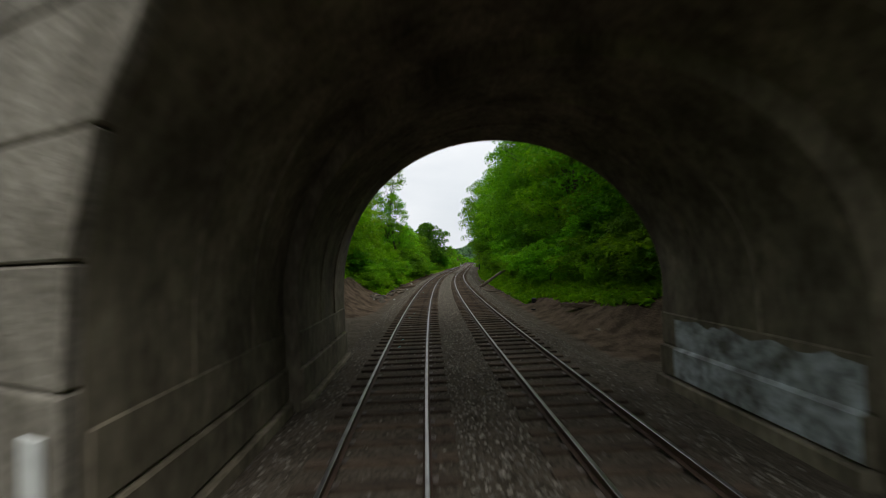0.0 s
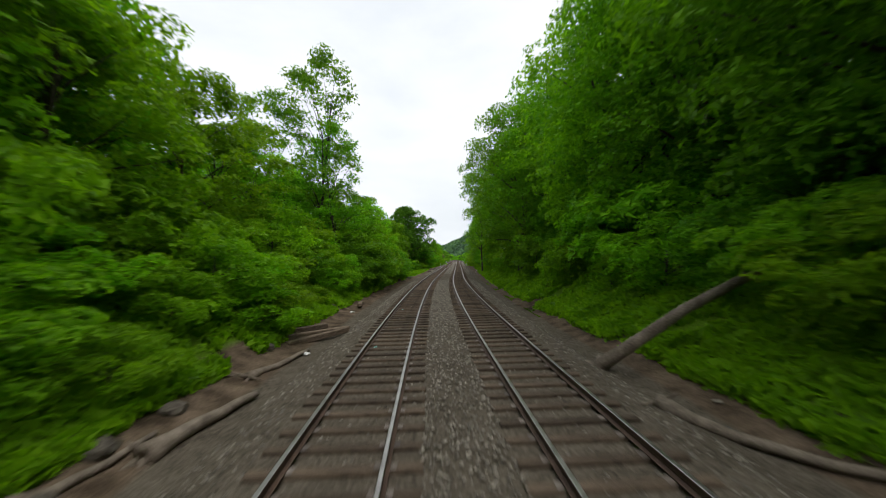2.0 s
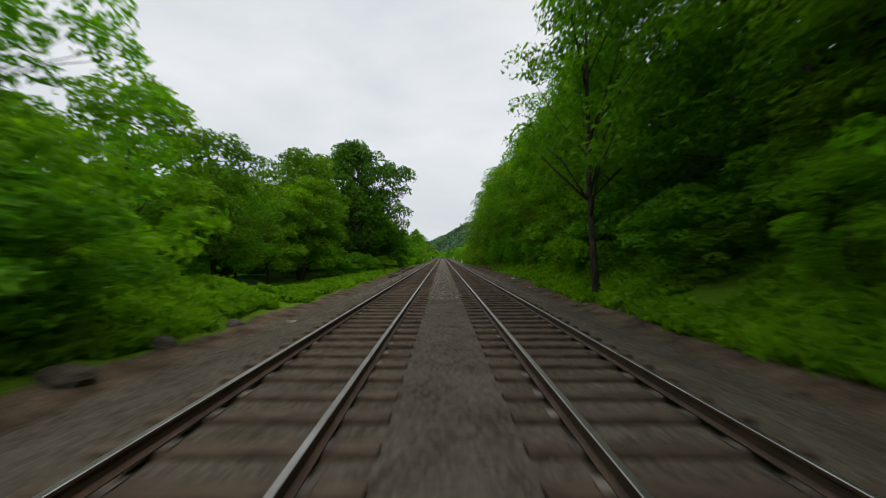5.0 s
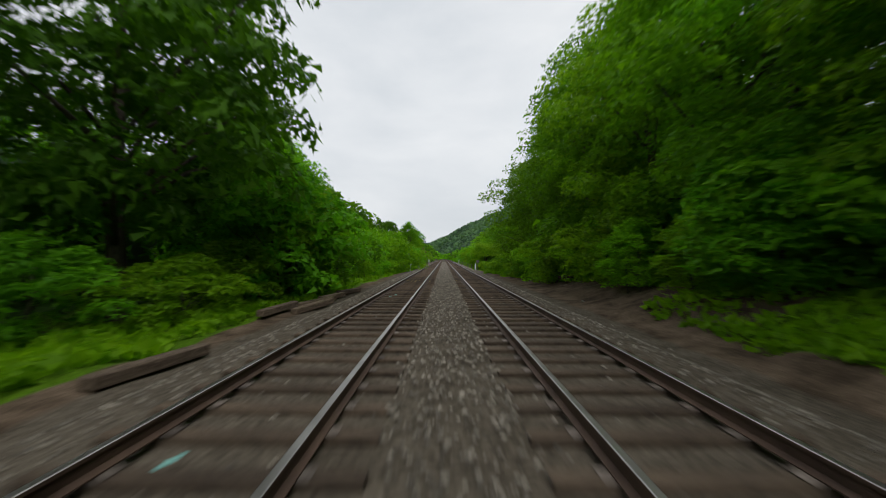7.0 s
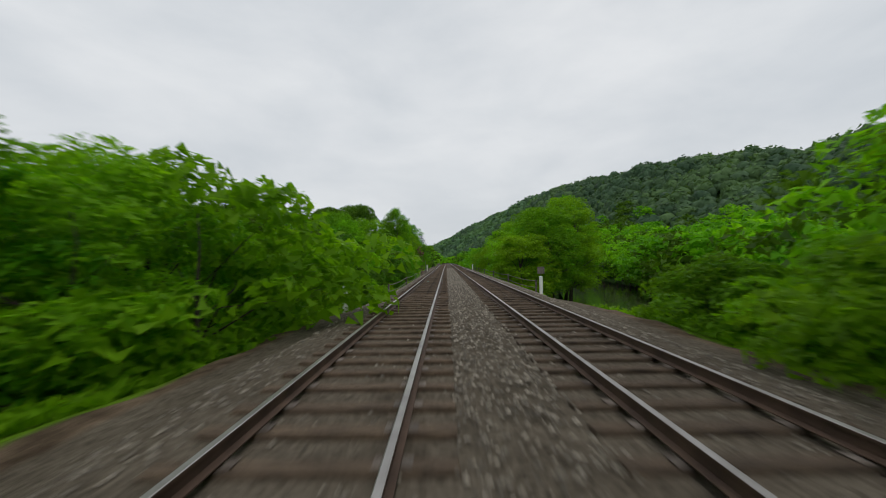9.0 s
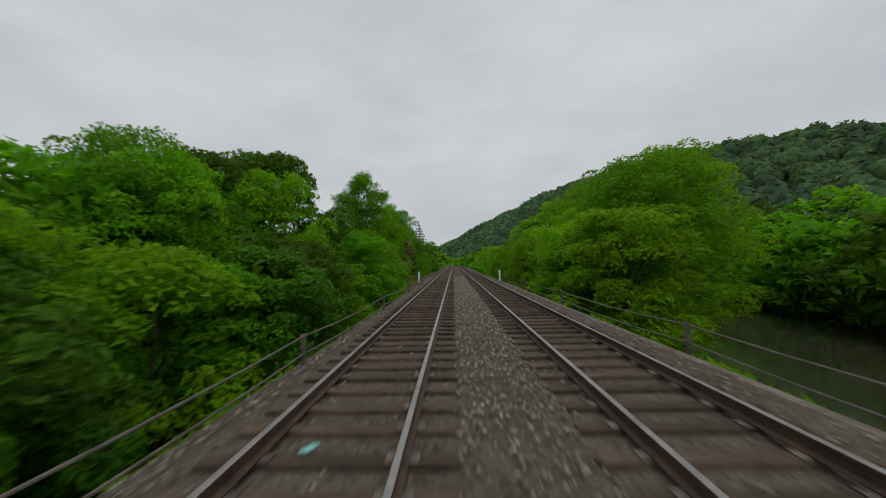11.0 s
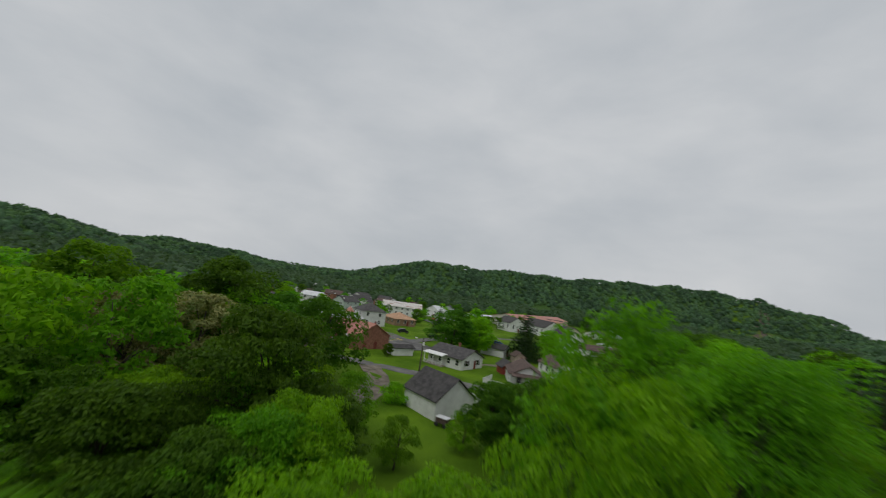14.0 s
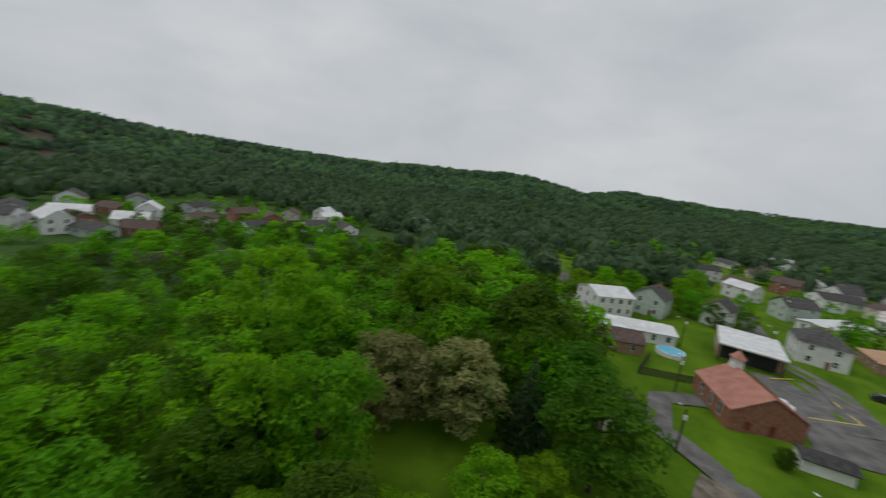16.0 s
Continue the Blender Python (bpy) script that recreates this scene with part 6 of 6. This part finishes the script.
def strip(name, pts, width, mat, label, lift=0.05, category="road"):
    bm = bmesh.new()
    rows_ = []
    dense = []
    for (x0, y0), (x1, y1) in zip(pts, pts[1:]):
        k = max(1, int(math.hypot(x1 - x0, y1 - y0) / 4))
        dense += [(x0 + (x1 - x0) * i / k, y0 + (y1 - y0) * i / k) for i in range(k)]
    dense.append(pts[-1])
    rng = random.Random(len(pts))
    for i, (x, y) in enumerate(dense):
        a, b = dense[max(0, i - 1)], dense[min(len(dense) - 1, i + 1)]
        d = Vector((b[0] - a[0], b[1] - a[1], 0)).normalized()
        n = Vector((-d.y, d.x, 0))
        r = []
        for s in (-1, -0.33, 0.33, 1):
            p = Vector((x, y, 0)) + n * s * (width / 2 + (rng.uniform(-.15, .15) if abs(s) == 1 else 0))
            r.append(bm.verts.new((p.x, p.y, h(p.x, p.y) + lift)))
        rows_.append(r)
    for a, b in zip(rows_, rows_[1:]):
        for i in range(3):
            bm.faces.new((a[i], a[i + 1], b[i + 1], b[i]))
    bm_obj(name, bm, mat, None, label, category, kind="structure")


strip("road", [(-34, 345), (-46, 335.5), (-57, 328.6), (-64.3, 324.2), (-76.2, 317.8), (-86, 310), (-93, 303.6), (-99, 296), (-105, 286), (-112, 272)], 4.4, M_ASPH, "narrow worn asphalt lane past the lawns", 0.16)
strip("road", [(-95, 302.2), (-106, 303.5), (-110, 312), (-112, 323), (-118, 342), (-126, 362), (-134, 392), (-130, 420)], 4.4, M_ASPH, "asphalt side street past the chapel", 0.17)
strip("road", [(-132, 391), (-146, 388), (-160, 391), (-186, 399), (-214, 412), (-226, 440), (-232, 470)], 6.0, M_ASPH, "asphalt street along the white shops", 0.06)
strip("road", [(-118, 340), (-136, 341), (-150, 334), (-170, 336), (-200, 340), (-240, 345)], 6.0, M_ASPH, "asphalt street through the town", 0.07)
strip("road", [(-148, 272), (-154, 283), (-176, 281), (-240, 262), (-300, 246)], 6.0, M_ASPH, "street rising towards the wooded hill", 0.06)
strip("gravel_drive", [(-84.6, 308.8), (-80.5, 307.2), (-76.5, 306.2), (-71.5, 304), (-66, 299), (-60.7, 293.6), (-56, 288), (-51.6, 283.2), (-46, 278.5)], 4.6, M_GRAV, "curved gravel drive joining the lane", 0.14)
strip("gravel_drive", [(-86, 338), (-84, 346), (-80, 356), (-79, 366)], 2.6, M_GRAV, "narrow gravel drive beside the bungalow", 0.05)
bm = bmesh.new()
lot = [(-101.5, 325.5), (-118, 328), (-134, 324.5), (-136, 336), (-119, 344), (-103, 342)]
vs = [bm.verts.new((x, y, h(x, y) + 0.11)) for x, y in lot]
bm.faces.new(vs)
bm_obj("parking_lot", bm, M_ASPH, None, "grey asphalt parking lot beside the chapel", "parking lot", kind="structure")
for (x0, y0), (x1, y1) in (((-116, 329.6), (-119.5, 339)), ((-119.5, 339), (-128, 338)), ((-132, 328), (-136, 334))):
    bm = bmesh.new()
    d = Vector((x1 - x0, y1 - y0, 0))
    n = Vector((-d.y, d.x, 0)).normalized() * 0.14
    zz = h(x0, y0) + 0.10
    q = [bm.verts.new((p.x, p.y, zz + k)) for k in (0, 0.16) for p in (Vector((x0, y0, 0)) - n, Vector((x1, y1, 0)) - n, Vector((x1, y1, 0)) + n, Vector((x0, y0, 0)) + n)]
    for f in ((0, 1, 2, 3), (4, 5, 6, 7), (0, 1, 5, 4), (1, 2, 6, 5), (2, 3, 7, 6), (3, 0, 4, 7)):
        bm.faces.new([q[i] for i in f])
    bm_obj("yellow_kerb", bm, M_YEL, None, "yellow painted kerb round the parking lot", "kerb", kind="structure")


def utility_pole(x, y, tall, arm=True):
    z = h(x, y)
    root = obj("utility_pole", None, None, "wooden utility pole with a street lamp arm", "utility pole", "utility poles", at=pose(x, y, z, 0, 0, (x * 13) % 90))
    bm = bmesh.new()
    tube(bm, [(0, 0, -0.5), (0.05, 0, tall * 0.5), (0, 0, tall)], [0.17, 0.14, 0.11], 8)
    bm_obj("pole", bm, M_BARK, root)
    bm = bmesh.new()
    tube(bm, [(0.2, 0, tall - 1.6), (0.2, 0, tall - 0.9)], [0.24, 0.24], 10)
    bm_obj("transformer", bm, M_POST, root, "pale grey transformer can")
    if arm:
        bm = bmesh.new()
        tube(bm, [(0, 0, tall - 0.9), (-0.8, 0, tall - 0.3), (-1.7, 0, tall - 0.25)], [0.03, 0.03, 0.03], 6)
        a = bm_obj("lamp_arm", bm, M_STEEL, root)
        bm = bmesh.new()
        box(bm, -2.1, -1.6, -0.12, 0.12, tall - 0.36, tall - 0.2)
        bm_obj("lamp_head", bm, M_POST, a, bevel=0.04)


for px, py, pt in ((-74.3, 314.9, 8.2), (-88.8, 304.0, 7.2), (-110, 306.4, 7.6), (-150, 333, 8), (-139, 311, 8), (-69, 362, 9), (-200, 352, 8.5), (-232, 360, 8.5)):
    utility_pole(px, py, pt)


def car(label, x, y, turn, mat, name="car", tall=1.5, length=4.4):
    z = h(x, y) + 0.10
    root = obj(name, None, None, label, "car", "parked cars", at=pose(x, y, z, 0, 0, turn))
    bm = bmesh.new()
    k = length / 4.4
    prism(bm, [(-2.2 * k, 0.35), (2.2 * k, 0.35), (2.2 * k, 0.75), (1.35 * k, 0.9), (0.75 * k, tall), (-1.2 * k, tall), (-1.9 * k, 0.95), (-2.2 * k, 0.9)], -0.88, 0.88)
    bm_obj("body", bm, mat, root, bevel=0.06)
    bm = bmesh.new()
    prism(bm, [(-1.75 * k, 0.97), (1.15 * k, 0.97), (0.70 * k, tall - 0.08), (-1.15 * k, tall - 0.08)], -0.895, 0.895)
    bm_obj("windows", bm, M_GLASS, root)
    for sx in (-1.35 * k, 1.4 * k):
        for sy in (-0.82, 0.82):
            bm = bmesh.new()
            tube(bm, [(sx, sy - 0.1, 0.33), (sx, sy + 0.1, 0.33)], [0.33, 0.33], 14)
            w = bm_obj("wheel", bm, M_DARK, root)
            bm = bmesh.new()
            tube(bm, [(sx, sy - 0.11, 0.33), (sx, sy + 0.11, 0.33)], [0.19, 0.19], 10)
            bm_obj("rim", bm, M_STEEL, w)


car("dark estate car parked on the grass", -135.8, 349.5, 75, M_CARD, tall=1.6)
car("dark car parked by the street", -127, 358, 80, M_CARD)
car("blue car parked behind the maples", -118, 384, 40, M_CARB)
car("white car parked behind the chapel", -117.5, 325.5, 70, M_CARW)
car("white pickup truck beside the garage", -57.5, 314.0, 60, M_CARW, "pickup_truck", 1.75, 5.2)
car("red car on the street", -118, 372, 70, M_CARR)
for i in range(9):
    car("pale car in the row beside the store", -190 - 3.0 * i * 0.4, 404 + 3.0 * i, 160, random.Random(i).choice((M_CARW, M_CARW, M_CARD, M_CARR)))
for px, py in ((-152, 276), (-154, 279), (-165, 283)):
    car("pale car parked on the far street", px, py, 20, M_CARW)


def camper(x, y, turn):
    z = h(x, y)
    root = obj("camper_trailer", None, None, "white camper trailer parked on the grass", "camper", at=pose(x, y, z, 0, 0, turn))
    bm = bmesh.new()
    prism(bm, [(-4.4, 0.5), (4.2, 0.5), (4.4, 1.8), (3.9, 3.0), (-4.2, 3.0), (-4.4, 2.6)], -1.2, 1.2)
    bm_obj("body", bm, M_CARW, root, bevel=0.08)
    for i in range(3):
        bm = bmesh.new()
        box(bm, -3.2 + 2.4 * i, -2.2 + 2.4 * i, -1.24, 1.24, 1.6, 2.3)
        bm_obj("window", bm, M_GLASS, root)
    for sx in (-.5, .6):
        bm = bmesh.new()
        tube(bm, [(sx, -1.2, 0.36), (sx, 1.2, 0.36)], [0.36, 0.36], 12)
        bm_obj("wheel", bm, M_DARK, root)


camper(-116, 461, 80)


def round_pool(x, y, r, label):
    z = h(x, y)
    root = obj("swimming_pool", None, None, label, "swimming pool", "garden pools", at=pose(x, y, z))
    bm = bmesh.new()
    n = 28
    ring = []
    for rr, zz in ((r, 0), (r, 1.2), (r - .12, 1.22), (r - .12, 0.9)):
        ring.append([bm.verts.new((rr * math.cos(math.tau * i / n), rr * math.sin(math.tau * i / n), zz)) for i in range(n)])
    for a, b in zip(ring, ring[1:]):
        for i in range(n):
            bm.faces.new((a[i], a[(i + 1) % n], b[(i + 1) % n], b[i]))
    bm_obj("pool_wall", bm, M_POST, root)
    bm = bmesh.new()
    bm.faces.new([bm.verts.new(((r - .13) * math.cos(math.tau * i / n), (r - .13) * math.sin(math.tau * i / n), 1.02)) for i in range(n)])
    bm_obj("water", bm, M_POOL, root, "bright blue pool water")


round_pool(-131.5, 308.0, 3.2, "round above-ground pool with bright blue water in a yard")
round_pool(-127, 502, 4.6, "large round pool on the far lawn")


def fence(pts, tall, mat, label, step=0.16, name="picket_fence"):
    root = obj(name, None, None, label, "fence")
    for (x0, y0), (x1, y1) in zip(pts, pts[1:]):
        ln = math.hypot(x1 - x0, y1 - y0)
        a = math.atan2(y1 - y0, x1 - x0)
        m = Matrix.Translation((x0, y0, h(x0, y0))) @ Matrix.Rotation(a, 4, 'Z')
        bm = bmesh.new()
        for k in (0.3, 0.75):
            box(bm, 0, ln, -0.02, 0.02, tall * k, tall * k + 0.07)
        for v in bm.verts:
            v.co = m @ v.co
        bm_obj("rail", bm, mat, root)
        bm = bmesh.new()
        box(bm, 0, step * 0.62, 0.02, 0.045, 0.05, tall)
        for i in range(int(ln / step)):
            at = m @ Matrix.Translation((i * step, 0, 0))
            if i == 0:
                first = bm_obj("picket", bm, mat, root)
                first.matrix_basis = at
            else:
                obj("picket", first.data, root, at=at)


fence([(-71.5, 334.0), (-69.0, 328.6), (-64.8, 330.2), (-58.7, 333.6), (-55.5, 335.5)], 1.1, M_TRIM, "white picket fence along the lane")
fence([(-114, 300), (-116.5, 311), (-120, 321)], 1.8, M_BARK, "dark timber board fence round a yard", 0.14, "board_fence")
fence([(-114, 300), (-125, 303)], 1.8, M_BARK, "dark timber board fence beside a yard", 0.14, "board_fence")

# long concrete wall among the trees far behind
bm = bmesh.new()
box(bm, -0.3, 0.3, -42, 42, -1.0, 3.0)
ob = bm_obj("concrete_wall", bm, M_CONC2, None, "long pale concrete wall among the valley trees", "wall", kind="structure", bevel=0.05)
ob.matrix_basis = pose(-118, 182, PLAIN, 0, 0, 62)


def tractor_cart(x, y):
    z = h(x, y)
    root = obj("garden_cart", None, None, "small covered cart and drums beside the garage", "cart", at=pose(x, y, z, 0, 0, 20))
    bm = bmesh.new()
    box(bm, -0.9, 0.9, -0.6, 0.6, 0.45, 1.2)
    bm_obj("body", bm, M_ROOFB, root, bevel=0.08)
    for sx in (-.7, .7):
        for sy in (-.6, .6):
            bm = bmesh.new()
            tube(bm, [(sx, sy - .08, 0.3), (sx, sy + .08, 0.3)], [0.3, 0.3], 10)
            bm_obj("wheel", bm, M_DARK, root)
    bm = bmesh.new()
    box(bm, -0.95, 0.95, -0.65, 0.65, 1.2, 1.26)
    bm_obj("cover", bm, M_ROOFW, root)


tractor_cart(-49.6, 302.2)


def town_trees():
    rng = random.Random(77)
    g = "trees of the town"
    for k, x, y, t, w in (("maple", -102.5, 346.0, 13, 1.2), ("far_c", -100.5, 356, 11.5, 1.2), ("far_c", -107, 358, 11, 1.25), ("far_c", -112, 366, 10.5, 1.2), ("conifer", -90.5, 367.5, 17.0, 1.15), ("far_c", -86, 375, 10.5, 1.2),
                          ("far_a", -91, 382, 10, 1.2), ("conifer", -143, 372, 12, .8), ("maple", -94.0, 318.6, 3.6, .85), ("shrub_b", -60.2, 300.4, 3.2, 1.0), ("far_b", -70, 391, 8, 1.2), ("far_b", -74, 398, 7, 1.2),
                          ("bloom", -75.0, 273.5, 13.5, 1.2), ("bloom", -70.5, 264.5, 13.5, 1.15), ("conifer", -77.5, 283.0, 13.5, 1.0), ("maple", -73.0, 292.5, 14.5, 1.0), ("maple", -84.5, 288.5, 14.0, 1.0), ("maple", -92, 280, 19, 1.1), ("far_c", -62.0, 282.6, 8.0, 1.35), ("far_c", -65.5, 287.4, 7.4, 1.25), ("far_a", -56.5, 264.5, 16.5, .95), ("far_c", -52.5, 257.5, 15.5, 1.0), ("far_c", -68, 246, 22, .95), ("far_a", -94, 259, 19.5, 1.1),
                          ("far_c", -180, 316, 11, 1.1), ("far_a", -178, 300, 11, 1.1), ("far_c", -186, 335, 9, 1.1), ("far_c", -200, 322, 12, 1.2), ("far_a", -150, 305, 4, 1), ("far_b", -166, 376, 8, 1), ("far_b", -188, 420, 11, 1.2), ("far_a", -172, 318, 10, 1.0), ("far_c", -166, 283, 10, 1.2),
                          ("far_a", -96, 430, 9, 1.2), ("far_a", -84, 440, 10, 1.3), ("far_b", -68, 452, 11, 1.4), ("far_b", -60, 470, 11, 1.4), ("far_c", -52, 440, 10, 1.3),
                          ("far_c", -129, 531, 13, 1.2), ("far_b", -117, 541, 13, 1.2), ("far_a", -118, 598, 13, 1.3), ("far_b", -75.5, 392, 7.5, 1.1), ("far_c", -93, 387, 7, 1.2), ("far_b", -207, 407, 10, 1.1), ("far_b", -189, 562, 14, 1.2)):
        plant(k, x, y, t, w, group=g)
    # belt between the line and the lawns
    for i in range(46):
        y = rng.uniform(268, 345)
        x = rng.uniform(-46, -18)
        if y < 296 and x < -38 or x < -26 and abs(y - 265 + 0.82 * (x + 6)) < 7:
            continue
        lean = (x + 13) / (y - 275) if y > 298 else -9
        tall = rng.uniform(16, 18.5) if lean > -0.36 else rng.uniform(12.5, 15) if lean > -0.43 else rng.uniform(7.5, 10.0) + 0.05 * (x + 46)
        plant(rng.choice(("big_a", "big_b", "big_b", "big_c")), x, y, tall, rng.uniform(1.0, 1.2) * (0.85 if tall > 12 else 1), group="trees between the railway and the town")
    for i in range(60):
        GROVE.append((rng.uniform(-56, -18), rng.uniform(348, 470), rng.uniform(7, 10.5), 1.2))
    for x, y, t in ((-52, 277, 8.5), (-49, 287, 8), (-40, 280, 9), (-41, 289, 5.5), (-48, 258, 11), (-44, 268, 10), (-42, 299, 5.0), (-40, 306, 8.5), (-41, 314, 8.5), (-44, 324, 8.5), (-46, 336, 9), (-37, 330, 9), (-50, 350, 9), (-44, 274, 9.5), (-38, 266, 10.5), (-34, 276, 10.5), (-47, 281, 8), (-80, 262, 11.5), (-62, 250, 13), (-56, 254, 11)):
        plant(rng.choice(("big_b", "big_c", "big_a")), x, y, t, 1.15, group="trees between the railway and the town")
    # thick wood behind, towards the far houses
    for i in range(330):
        x = rng.uniform(-165, -20)
        y = rng.uniform(158, 262)
        if -74 < x < -52 and 258 < y < 282 or x > -40 and y > 196:
            continue
        low = 0.58 if y < 180 or (x < -66 and y < 232) else 1.0
        GROVE.append((x, y, rng.uniform(9.5, 14) * low, rng.uniform(1.05, 1.3)))
    for i in range(90):
        x, y = rng.uniform(-205, -78), rng.uniform(66, 172)
        GROVE.append((x, y, rng.uniform(4, 7.5), rng.uniform(1.0, 1.3)))
    for i in range(44):
        GROVE.append((rng.uniform(-112, -82), rng.uniform(252, 290), rng.uniform(10, 14.5), rng.uniform(1.0, 1.2)))
    for i in range(34):
        GROVE.append((rng.uniform(-150, -112), rng.uniform(250, 280), rng.uniform(9, 13), 1.15))
    for i in range(110):
        x, y = rng.uniform(-380, -165), rng.uniform(290, 560)
        if any(-6 < x - a < 22 and abs(y - b + 0.25 * (x - a)) < 9 for a, b in FAR_LOTS):
            continue
        GROVE.append((x, y, rng.uniform(6, 9.5), rng.uniform(1.0, 1.3)))


town_trees()
build_groves()
